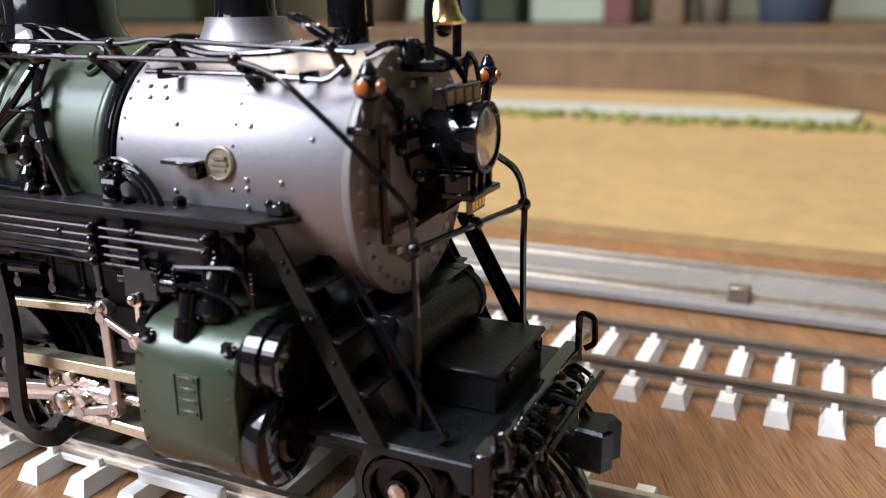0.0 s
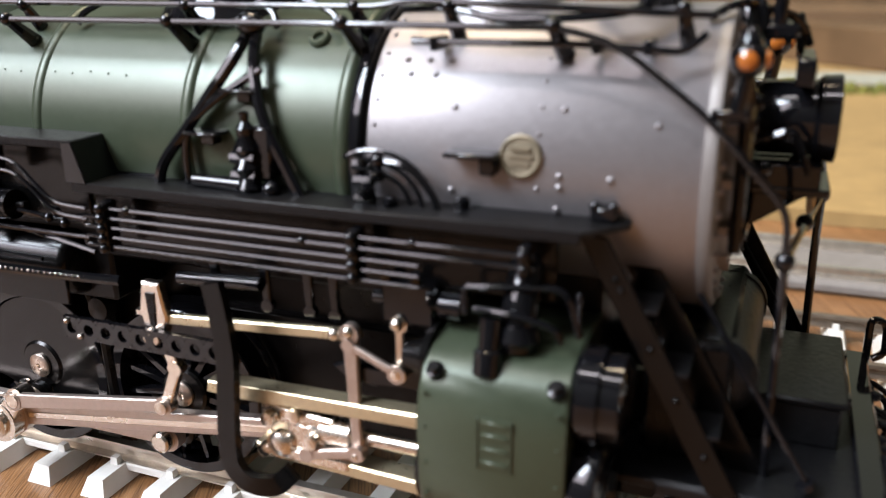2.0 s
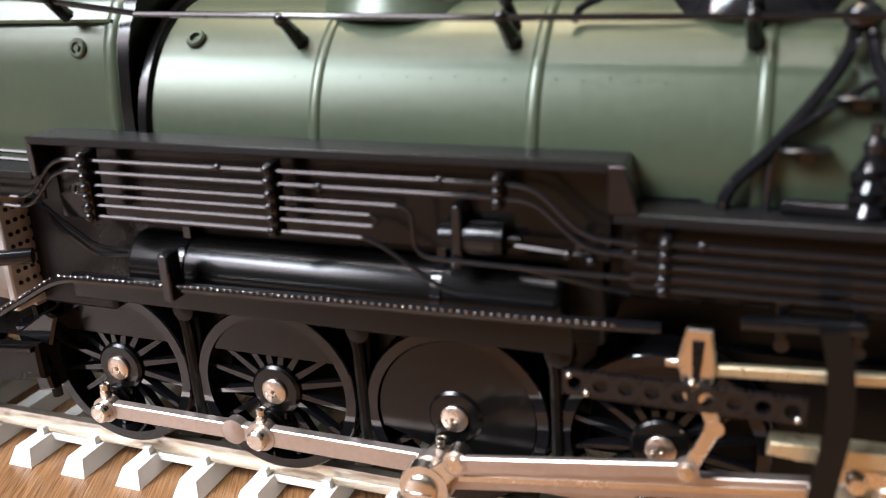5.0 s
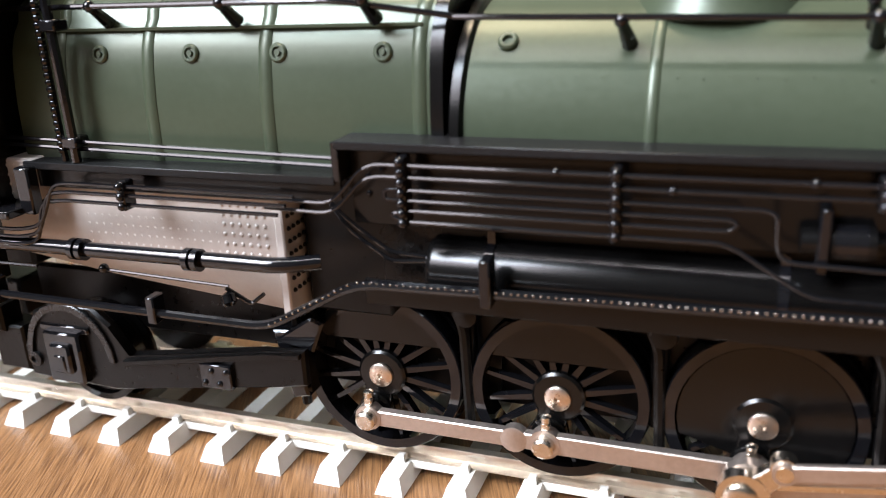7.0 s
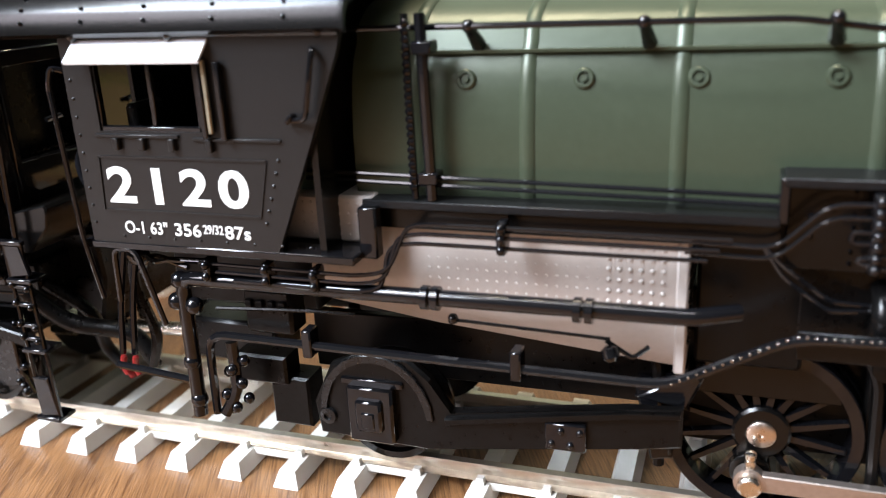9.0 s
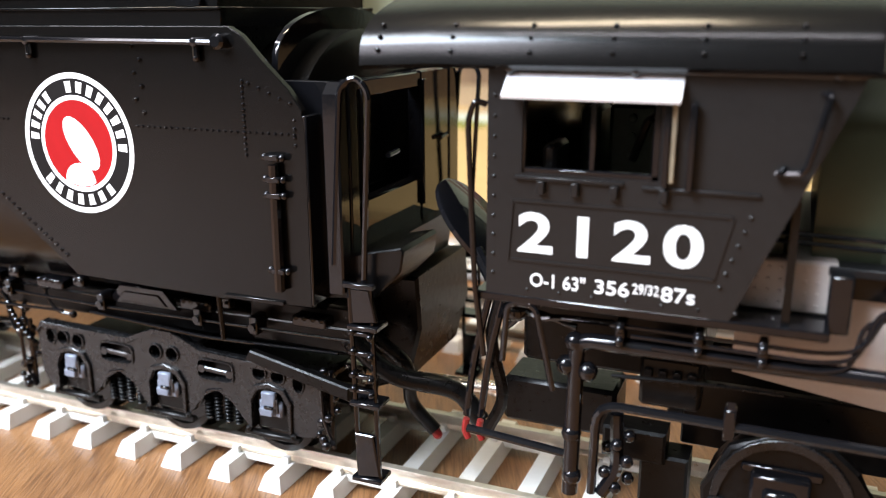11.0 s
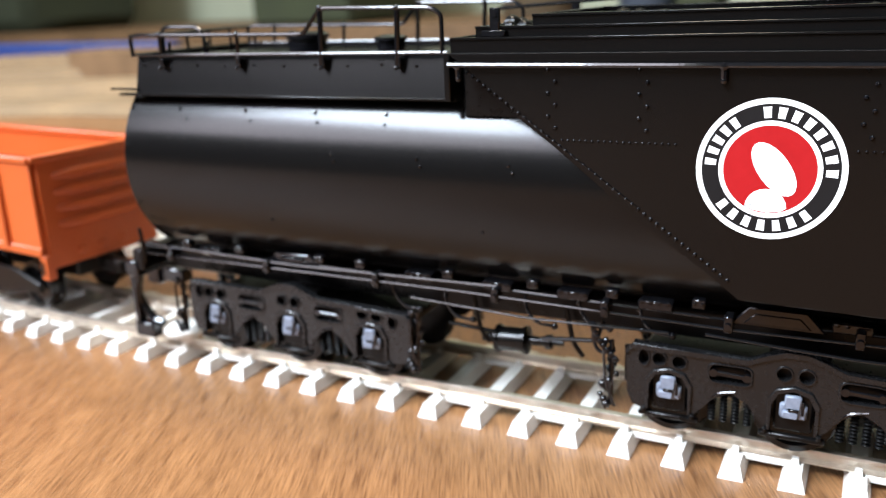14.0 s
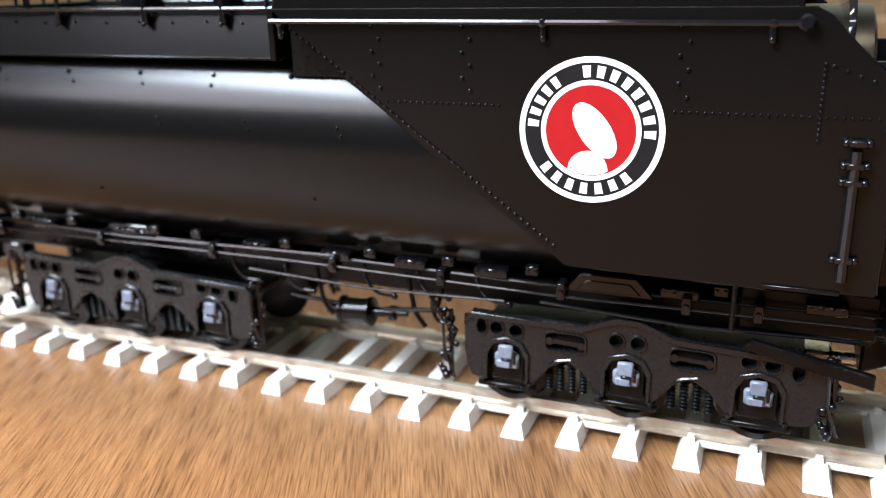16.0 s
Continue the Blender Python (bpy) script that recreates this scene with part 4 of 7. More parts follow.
for far in (False, True):
    w = put("pilot_wheel", W33, loco, "small pilot wheel with a bright rim", (16.4, 0, 9.2), 0, far)
    put("axle_end", SMALL_END, w)
    put("wheel_rim", RIM, w)
    put("trailing_wheel", W42, loco, "", (-141.5, 0, 10.5), 0, far)

# trailing truck
for s, far in ((-1, False), (1, True)):
    bm = B()
    prism(bm, [(-148.5, 9.0), (-149, 13), (-146.5, 18.2), (-143, 19.8), (-137, 19.8), (-134.4, 17.6), (-132.4, 13.4), (-113.0, 16.8), (-107.6, 17.4), (-107.6, 13.0), (-112, 12.4), (-131.5, 9.4), (-135, 8.6)], s * 14.4, s * 12.9, "y", 0.35)
    truck = part("trailing_truck_frame", bm, DARK, loco, "black trailing truck side frame")
    bm = B()
    arch = [(-141.1 + r * math.cos(a), 12.6 + 1.08 * r * math.sin(a)) for r, a in [(6.9, math.pi * k / 12) for k in range(13)] + [(6.1, math.pi * k / 12) for k in range(12, -1, -1)]]
    prism(bm, arch, s * 14.8, s * 14.2, "y", 0.1)
    part("arch_rib", bm, TRUCK, truck)
    part("frame_boss", turned(B(), [(0, 1.1), (0.5, 1.0), (0.6, 0.5), (0.3, 0.45), (0.3, 0.02)], (-147.2, s * 14.3, 11.6), (0, s, 0), 14), TRUCK, truck)
    part("bar_flange", prism(B(), [(-132.6, 12.6), (-132.8, 13.3), (-113.0, 16.7), (-107.8, 17.3), (-107.8, 16.7), (-113.0, 16.1)], s * 15.1, s * 14.3, "y", 0.1), DARK, truck)
    bm = B()
    box(bm, -144.2, -138.6, s * 14.9 - 0.8, s * 14.9 + 0.8, 9.4, 16.4, 0.3)
    box(bm, -143.0, -139.8, s * 15.8 - 0.5, s * 15.8 + 0.5, 11.0, 15.0, 0.3)
    box(bm, -142.2, -140.6, s * 16.2 - 0.3, s * 16.2 + 0.3, 11.6, 13.6, 0.15)
    box(bm, -145.2, -137.6, s * 14.4 - 0.4, s * 14.4 + 0.4, 16.0, 17.0, 0.2)
    part("journal_box", bm, BLACK, truck)
    bm = B()
    box(bm, -121.5, -117.2, s * 14.6 - 0.5, s * 14.6 + 0.5, 11.4, 14.6, 0.15)
    for k in range(4):
        ball(bm, (-120.8 + k * 1.0, s * 15.1, 12.2 + (k % 2) * 1.6), 0.4, 8)
    part("spring_block", bm, BLACK, truck)
    bm = B()
    prism(bm, [(-159.5, 14.2), (-159.5, 17.8), (-152.8, 17.8), (-152.8, 14.2)], s * 13.6, s * 10, "y", 0.3)
    prism(bm, [(-155.5, 8.6), (-155.5, 15), (-150.4, 15), (-150.4, 8.6)], s * 13.0, s * 9, "y", 0.3)
    part("truck_bracket", bm, DARK, truck)
bm = B()
prism(bm, [(-112.6, 18.6), (-110.4, 18.8), (-108.6, 10.5), (-110.8, 10.0)], -12.4, -9.0, "y", 0.3)
prism(bm, [(-112.6, 17.4), (-107.4, 20.8), (-105.8, 20.2), (-107.4, 16.4)], -12.6, -9.0, "y", 0.3)
part("spring_hanger", bm, BLACK, loco)


def pierced(bm, x0, x1, z0, z1, y0, y1, n, r, k=12):
    """A flat bar with a row of round holes through it."""
    w = (x1 - x0) / n
    for i in range(n):
        cx, cz = x0 + (i + 0.5) * w, (z0 + z1) / 2
        edge = []
        for a in (2 * math.pi * j / k for j in range(k)):
            c, d = math.cos(a), math.sin(a)
            f = 1.0 / max(abs(c) / (w / 2), abs(d) / ((z1 - z0) / 2))
            edge.append((cx + c * f, cz + d * f, cx + c * r, cz + d * r))
        ringed(bm, [[(ox, y0, oz), (ix, y0, iz), (ix, y1, iz), (ox, y1, oz)] for ox, oz, ix, iz in edge], closed=True, caps=False)
        for sx in (cx - w / 2, cx + w / 2):
            for sz in (z0, z1):
                box(bm, sx - 0.2 if sx > cx else sx, sx if sx > cx else sx + 0.2, y0, y1, sz - 0.35 if sz > cz else sz, sz if sz > cz else sz + 0.35)
    return bm


# rods
def bar(bm, p, q, h0, h1, y0, y1, ends=(1.6, 1.6)):
    p, q = Vector((p[0], 0, p[1])), Vector((q[0], 0, q[1]))
    d = (q - p).normalized()
    e = Vector((-d.z, 0, d.x))
    pts = [p + e * h0, p - e * h0, q - e * h1, q + e * h1]
    prism(bm, [(v.x, v.z) for v in pts], y0, y1, "y", 0.12)
    for c, r in zip((p, q), ends):
        if r:
            turned(bm, [(-0.08, r), (abs(y1 - y0) + 0.08, r)], (c.x, max(y0, y1), c.z), (0, -1, 0), 18)
    return bm


PINS = [(-100.9, 9.3), (-80.4, 9.3), (-59.9, 9.3), (-39.8, 9.3)]
bm = B()
bar(bm, PINS[0], PINS[1], 0.95, 0.95, -12.9, -11.7, (1.55, 1.7))
side_rod = part("side_rod", bm, RODS, loco, "copper-toned nickel side rod")
part("rod_section", bar(B(), PINS[1], PINS[2], 1.1, 1.15, -12.9, -11.7, (0, 2.0)), RODS, side_rod)
part("rod_section", bar(B(), PINS[2], PINS[3], 1.1, 0.95, -12.8, -11.7, (0, 1.6)), RODS, side_rod)
for k, (x, z) in enumerate(PINS):
    bm = B()
    turned(bm, [(0, 1.2), (1.3, 1.15), (1.5, 0.9), (1.5, 0.02)], (x, -12.6, z), (0, -1, 0), 16)
    box(bm, x - 0.5, x + 0.5, -12.8, -11.8, z + 1.3, z + 2.5, 0.15)
    turned(bm, [(0, 0.55), (0.7, 0.6), (0.9, 0.3)], (x, -12.3, z + 2.4), (0, 0, 1), 10)
    part("crank_pin", bm, NICKEL, side_rod)
bm = turned(B(), [(0, 1.5), (1.2, 1.5), (1.3, 1.2)], (-83.8, -11.7, 9.3), (0, -1, 0), 16)
part("knuckle", bm, RODS, side_rod)

bm = bar(B(), (-60.0, 9.3), (-22.6, 14.8), 1.35, 1.0, -14.6, -13.4, (2.5, 1.6))
main_rod = part("main_rod", bm, RODS, loco, "copper-toned main driving rod")
bm = B()
prism(bm, [(-57.4, 9.4), (-57.3, 10.0), (-25, 14.75), (-25, 14.1)], -14.72, -14.5, "y")
part("rod_flute", bm, NICKEL, main_rod)
bm = B()
bar(bm, (-60.4, 9.0), (-57.0, 12.5), 1.35, 0.9, -16.2, -14.7, (2.5, 1.3))
turned(bm, [(0, 1.7), (0.5, 1.6), (0.7, 1.2), (0.7, 0.02)], (-60.6, -16.2, 8.8), (0, -1, 0), 18)
box(bm, -62.2, -59.4, -17.0, -16.6, 8.3, 8.9, 0.1)
turned(bm, [(0, 0.9), (0.6, 0.8)], (-57.0, -16.2, 12.5), (0, -1, 0), 14)
part("eccentric_crank", bm, NICKEL, main_rod)
bm = bar(B(), (-57.0, 12.4), (-36.2, 15.8), 0.85, 0.7, -16.6, -15.8, (1.1, 1.0))
part("eccentric_rod", bm, RODS, main_rod)

bm = B()
prism(bm, [(-37.0, 23.6), (-35.0, 23.2), (-34.4, 25.5), (-35.0, 29.0), (-37.0, 29.0), (-37.6, 26)], -16.6, -15.4, "y", 0.2)
bar(bm, (-35.4, 23.4), (-34.3, 20.2), 0.7, 0.6, -16.5, -15.6, (0, 0.8))
bar(bm, (-34.3, 20.2), (-36.1, 15.8), 0.6, 0.6, -16.5, -15.6, (0, 0.9))
link = part("expansion_link", bm, NICKEL, loco, "polished slotted expansion link")
bm = B()
prism(bm, [(-36.3, 24.6), (-35.7, 24.6), (-35.5, 28.0), (-36.5, 28.0)], -16.75, -16.4)
part("link_slot", bm, DARK, link)
bm = turned(B(), [(0, 0.95), (0.9, 0.9), (1.0, 0.02)], (-36.0, -16.4, 23.6), (0, -1, 0), 14)
part("link_pin", bm, NICKEL, link)
bm = B()
turned(bm, [(0, 0.7), (0.9, 0.7), (1.0, 0.02)], (-36.2, -16.2, 15.8), (0, -1, 0), 14)
part("link_pin", bm, NICKEL, link)
bm = B()
box(bm, -38.6, -36.0, -16.0, -15.2, 25.1, 25.8, 0.1)
part("lifting_pin", bm, NICKEL, link)
bm = B()
pierced(bm, -46.8, -27.6, 22.1, 24.4, -17.4, -16.8, 9, 0.62)
link_frame = part("link_frame", bm, BLACK, loco)
bm = B()
for x, z in ((-44.7, 22.5), (-46.2, 24.0), (-28.2, 22.6)):
    ball(bm, (x, -17.5, z), 0.3, 8)
part("frame_bolts", bm, NICKEL, link_frame)
bm = B()
bar(bm, (-35.4, 25.2), (-14.8, 26.6), 0.5, 0.5, -16.2, -15.4, (0, 0.7))
radius_rod = part("radius_rod", bm, YELLOWM, loco, "pale brass radius rod")
bm = B()
bar(bm, (-14.6, 27.2), (-14.4, 15.4), 0.7, 0.45, -17.0, -16.3, (0.9, 0.8))
bar(bm, (-14.6, 26.2), (-10.1, 24.2), 0.35, 0.35, -17.3, -16.7, (0.6, 0.8))
bar(bm, (-14.4, 15.6), (-19.5, 14.4), 0.5, 0.5, -17.4, -16.8, (0.8, 0.7))
comb = part("combination_lever", bm, RODS, loco)
part("lever_pin", turned(B(), [(0, 0.9), (1.2, 0.9), (1.4, 0.5)], (-10.1, -16.0, 24.2), (0, -1, 0), 14), NICKEL, comb)
bm = B()
bar(bm, (-10.0, 28.6), (-10.1, 24.4), 0.42, 0.35, -16.6, -16.1, (0.8, 0.4))
for x, z in ((-14.6, 27.4), (-16.0, 27.0), (-10.0, 28.8), (-14.4, 15.3)):
    part("lever_pin", ball(B(), (x, -17.0, z), 0.62, 10), NICKEL, comb)
part("valve_stem_arm", bm, NICKEL, comb)
bm = B()
prism(bm, [(-16.9, 23.5), (-15.6, 24.0), (-12.5, 23.7), (-9.5, 23.9), (-7.0, 24.6), (-7.0, 22.0), (-9.6, 22.8), (-12.6, 22.1), (-15.4, 22.3)], -16.2, -15.2, "y", 0.2)
part("guide_yoke", bm, BLACK, loco)
# crosshead, its guide bars and the piston rod
bm = B()
prism(bm, [(-30.2, 18.9), (-30.0, 20.1), (-27, 20.2), (-7.0, 20.7), (-7.0, 19.3), (-27.8, 18.8)], -17.2, -15.2, "y", 0.15)
guide = part("guide_bar", bm, YELLOWM, loco, "pale brass crosshead guide bar")
part("lower_guide", prism(B(), [(-25.2, 13.2), (-25.2, 14.4), (-7.0, 13.8), (-7.0, 12.4)], -17.0, -14.6, "y", 0.15), YELLOWM, guide)
bm = B()
prism(bm, [(-24.6, 16.8), (-24.6, 18.6), (-17.0, 18.0), (-17.0, 16.4)], -16.6, -14.8, "y", 0.2)
box(bm, -22.0, -17.4, -16.8, -14.8, 13.6, 17.4, 0.5)
turned(bm, [(0, 1.3), (1.0, 1.3), (1.3, 0.9), (1.3, 0.02)], (-22.4, -16.4, 14.8), (0, -1, 0), 16)
box(bm, -23.6, -15.2, -17.2, -16.2, 13.2, 14.6, 0.3)
for x, z in ((-23.4, 17.4), (-20.6, 18.2), (-19.0, 15.8), (-24.0, 14.0)):
    turned(bm, [(0, 0.8), (0.8, 0.7), (0.9, 0.02)], (x, -16.8, z), (0, -1, 0), 12)
part("crosshead", bm, NICKEL, guide)
bm = B()
turned(bm, [(0, 1.4), (3.0, 1.4), (3.2, 0.8), (12, 0.75)], (-18.4, -15.6, 16.4), (1, 0, 0), 14)
part("piston_rod", bm, NICKEL, guide)
# big curved hanger outside the valve gear
bm = B()
pts = smooth_line([(-26.6, -19.2, 31.2), (-26.0, -19.4, 28.6), (-25.6, -19.5, 24), (-26.2, -19.5, 17), (-26.2, -19.4, 13.4), (-24.6, -19.2, 11.5), (-22.2, -18.6, 11.4), (-21.0, -17.6, 12.4)], 6)
rings = []
for i, p in enumerate(pts):
    w = (pts[min(i + 1, len(pts) - 1)] - pts[max(i - 1, 0)]).normalized()
    e = Vector((0, 1, 0)).cross(w).normalized()
    rings.append([p + e * 0.95 + Vector((0, -0.45, 0)), p - e * 0.95 + Vector((0, -0.45, 0)), p - e * 0.95 + Vector((0, 0.45, 0)), p + e * 0.95 + Vector((0, 0.45, 0))])
ringed(bm, rings)
part("valve_gear_hanger", bm, SATIN, loco, "curved black hanger outside the valve gear", 60)
# shafts and small levers in the dark above the valve gear
bm = B()
turned(bm, [(0, 0.7), (9, 0.7)], (-33, -15.6, 29.6), (1, 0, 0.05), 10)
part("reverse_shaft", bm, BLACK, loco)
for x in (-30, -24.5, -20, -17.4):
    part("reverse_lever", bar(B(), (x, 31.5), (x + 0.2, 27.5), 0.5, 0.4, -14.6, -14.0, (0, 0.6)), BLACK, loco)
bm = B()
turned(bm, [(0, 0.6), (6, 0.6), (6.2, 1.2), (8, 1.2)], (-12.5, -15.8, 30.6), (1, 0, 0), 10)
box(bm, -11.6, -6.8, -16.6, -14.2, 28.6, 32.4, 0.3)
for x, z in ((-11.0, 32.6), (-8.4, 32.8), (-7.0, 31.4)):
    turned(bm, [(0, 0.55), (1.2, 0.5)], (x, -16.2, z - 0.6), (0, -0.3, 1), 8)
part("mechanical_lubricator", bm, BLACK, loco)

# cylinders
for s in (-1, 1):
    bm = B()
    sec = [(-9, 29.0), (-15.4, 28.8), (-18.2, 28.2), (-20.0, 27.0), (-21.0, 25.2), (-21.3, 22.8), (-21.3, 17.2), (-20.8, 14.8), (-19.2, 13.0), (-16.6, 12.1), (-13.8, 12.2), (-11.4, 13.6), (-9, 16)]
    pts = [(y * -s * 1.0, z) for y, z in sec]
    if s < 0:
        pts = [(y, z) for y, z in sec]
    prism(bm, pts, -6.5, 5.6, "x", 0.25)
    cyl = part("cylinder_block", bm, GREEN, loco, "dark green cylinder casing with an embossed panel", 30)
    bm = B()
    turned(bm, [(0, 4.9), (0.5, 5.2), (2.2, 5.2), (2.7, 4.6), (2.9, 2.6), (3.4, 2.2), (3.4, 0.02)], (5.5, s * 16.2, 17.0), (1, 0, 0), 36)
    part("cylinder_cover", bm, BLACK, cyl)
    bm = B()
    turned(bm, [(0, 3.5), (0.4, 3.9), (2.0, 3.9), (2.1, 3.5), (3.6, 3.5), (4.0, 2.8), (4.1, 0.02)], (5.5, s * 16.6, 25.2), (1, 0, 0), 32)
    part("valve_cover", bm, BLACK, cyl)
    bm = B()
    turned(bm, [(0, 4.6), (0.8, 4.4), (1.0, 2.0), (1.6, 1.6)], (-6.4, s * 16.0, 17.0), (-1, 0, 0), 24)
    turned(bm, [(0, 3.3), (0.7, 3.0), (0.9, 1.8), (2.2, 1.4), (3.0, 1.2)], (-6.4, s * 16.4, 26.0), (-1, 0, 0), 20)
    part("back_cover", bm, SATIN, cyl)
    bm = B()
    pipe(bm, [(0.6, s * 9, 37), (0.6, s * 14.6, 35), (0.6, s * 16.8, 31.4), (0.6, s * 17.2, 28.4)], 1.5, 14, 4)
    turned(bm, [(0, 1.5), (1.2, 1.9), (1.6, 1.7)], (0.6, s * 17.2, 30.6), (0, s * 0.1, -1), 16)
    part("steam_pipe", bm, BLACK, cyl)
    if s < 0:
        bm = B()
        turned(bm, [(0, 0.9), (2.4, 0.9), (2.6, 1.2), (4.4, 1.2), (4.8, 0.02)], (-1.2, -18.4, 31.2), (0, -0.25, -1), 12)
        for x in (-5.2, 4.6):
            turned(bm, [(0, 0.75), (0.7, 0.75), (0.8, 0.5), (1.3, 0.45)], (x, -20.0, 26.6), (0, -0.6, 0.8), 10)
        part("relief_valve", bm, BLACK, cyl)
        bm = pipe(B(), [(-3.6, -17.4, 33.2), (4.4, -17.4, 34.0), (5.4, -17.0, 30.0)], 0.3, 7, 1.4)
        part("oil_line", bm, BLACK, cyl)
        bm = B()
        pipe(bm, smooth_line([(-2.8, -18.0, 31.6), (0.6, -18.8, 31.9), (3.6, -18.4, 31.0), (4.2, -18, 29.8)]), 0.28, 7, 0)
        for k in range(7):
            ball(bm, (5.3, -17.1, 30.4 + k * 0.5), 0.3, 6)
        for k in range(5):
            ball(bm, (-3.8, -17.4, 31 + k * 0.45), 0.32, 6)
        part("oil_line", bm, BLACK, cyl)
        bm = B()
        box(bm, -1.5, 1.5, -21.36, -21.2, 19.7, 24.1)
        panel = part("emblem_panel", bm, GREEN, cyl)
        for z in (20.0, 21.2, 22.4, 23.5):
            part("embossed_bar", box(B(), -1.1, 1.1, -21.5, -21.3, z, z + 0.42, 0.05), GREEN, panel)
        for x in (-1.45, 1.3):
            part("embossed_edge", box(B(), x, x + 0.16, -21.5, -21.3, 19.7, 24.1, 0.03), GREEN, panel)
        bm = B()
        for x in (-5.8, 5.0):
            for z in (16.2, 19.2, 22.4, 25.4):
                rivet(bm, (x, -21.28, z), (0, -1, 0), 0.18, 0.1)
        part("rivets", bm, GREEN, cyl)
bm = box(B(), -6.3, 5.5, -9.5, 9.5, 15, 38, 0.4)
part("saddle", bm, DARK, loco)

# ---- front end ----
bm = B()
box(bm, 8, 26.6, -14.6, 14.6, 16.4, 17.4, 0.2)
prism(bm, [(11.5, 16.2), (11.5, 17.2), (27, 17.2), (27, 14.0), (25.4, 14.0), (24.4, 16.2)], -14.8, 14.8, "y", 0.15)
part("front_deck", bm, BRAKE, loco)
bm = B()
box(bm, 26.4, 28.6, -14.8, 14.8, 12.6, 18.4, 0.25)
beam_ob = part("buffer_beam", bm, BLACK, loco)
bm = B()
rng = random.Random(8)
for k in range(26):
    y, z = rng.uniform(-13.6, 13.6), rng.uniform(13.2, 18.2)
    turned(bm, [(0, 0.55), (0.5, 0.5), (0.8, 0.25)], (28.5, y, z), (1, 0, 0), 8)
part("beam_bolts", bm, BLACK, beam_ob)
bm = B()
for k in range(15):
    y = -12.6 + k * 1.8
    tip = 34.5 - abs(y) * 0.55
    pipe(bm, [(28.2, y, 13.0), ((28.2 + tip) / 2 + 0.6, y * 0.94, 9.4), (tip, y * 0.86, 5.6)], 0.42, 6, 1.2)
pipe(bm, [(27.6, -12.4, 5.8), (31.2, -6.5, 5.6), (34.4, 0, 5.6), (31.2, 6.5, 5.6), (27.6, 12.4, 5.8)], 0.55, 7, 2)
pipe(bm, [(28.6, -12.4, 12.6), (28.6, 12.4, 12.6)], 0.6, 7, 0)
part("pilot", bm, BLACK, loco, "black barred pilot below the front beam")
bm = B()
pipe(bm, [(28.6, -12, 16.6), (30.4, -12.0, 15.4), (30.8, 12, 15.4), (28.6, 12, 16.6)], 0.3, 7, 1)
part("air_pipe", bm, BLACK, beam_ob)
for y in (-9, -5.5, 5.5, 9):
    bm = B()
    pipe(bm, smooth_line([(28.6, y, 16.8), (30.4, y, 15.6), (30.6, y * 0.9, 12), (31.4, y * 0.8, 8.4)]), 0.36, 6, 0)
    part("air_hose", bm, BLACK, beam_ob)
for y in (-7.4, 7.4):
    bm = B()
    turned(bm, [(0, 0.7), (1.6, 0.7), (1.8, 1.0), (2.4, 1.0)], (28.4, y, 14.4), (1, 0, 0), 10)
    pipe(bm, smooth_line([(30.6, y, 14.4), (32.2, y * 0.95, 12), (31.4, y * 0.9, 7.4)]), 0.55, 7, 0)
    part("air_hose", bm, BLACK, beam_ob)
bm = B()
box(bm, 28, 33.4, -1.8, 1.8, 12.6, 15.4, 0.4)
prism(bm, [(32.6, -2.2), (35.6, -2.6), (36.4, -1.2), (34.8, -0.2), (36.6, 1.4), (35.6, 2.6), (32.6, 2.2)], 11.6, 16.2, "z", 0.3)
pipe(bm, [(32.4, -9.5, 17.4), (32.4, 9.5, 17.4)], 0.3, 7, 0)
pipe(bm, [(28.6, 2.5, 17), (32.8, 0.5, 17.2), (33.6, 0, 15.4)], 0.35, 7, 1)
part("coupler", bm, DARK, loco)
bm = B()
pipe(bm, [(28.4, 13.4, 17.4), (28.4, 13.6, 22.6), (30.0, 14.4, 22.0), (30.2, 14.4, 18.6), (29.0, 14.0, 18.0)], 0.4, 7, 0.8)
part("beam_grab", bm, BLACK, beam_ob)
bm = B()
pipe(bm, [(28.4, -13.4, 17.4), (28.4, -13.6, 20.6), (30.0, -14.4, 20.0), (30.2, -14.4, 17.6), (29.0, -14.0, 17.0)], 0.4, 7, 0.8)
part("beam_grab", bm, BLACK, beam_ob)
bm = B()
prism(bm, [(17.3, 17.4), (17.3, 21.3), (25.3, 21.3), (25.3, 17.4)], -5.0, 9.0, "y", 0.2)
chest = part("front_chest", bm, BRAKE, loco, "dull black flat-topped chest on the front deck")
part("chest_lid", box(B(), 16.9, 25.7, -5.4, 9.4, 21.35, 21.95, 0.2), BRAKE, chest)
for y in (-2.6, 6.4):
    part("lid_hinge", box(B(), 25.5, 26.0, y - 0.7, y + 0.7, 20.4, 21.6, 0.1), BLACK, chest)
bm = turned(B(), [(0, 0.02), (0.1, 2.4), (0.8, 3.3), (1.0, 3.5), (2.0, 3.5), (2.1, 3.3), (17.8, 3.3), (17.9, 3.5), (19.0, 3.5), (19.2, 3.3), (19.9, 2.4), (20, 0.02)], (15.0, -10, 24.6), (0, 1, 0), 28)
part("front_reservoir", bm, BRAKE, loco, "dull black air drum across the front")
bm = B()
box(bm, 9.5, 16.5, -10.5, 10.5, 17.2, 28.0, 0.5)
part("front_casting", bm, DARK, loco)
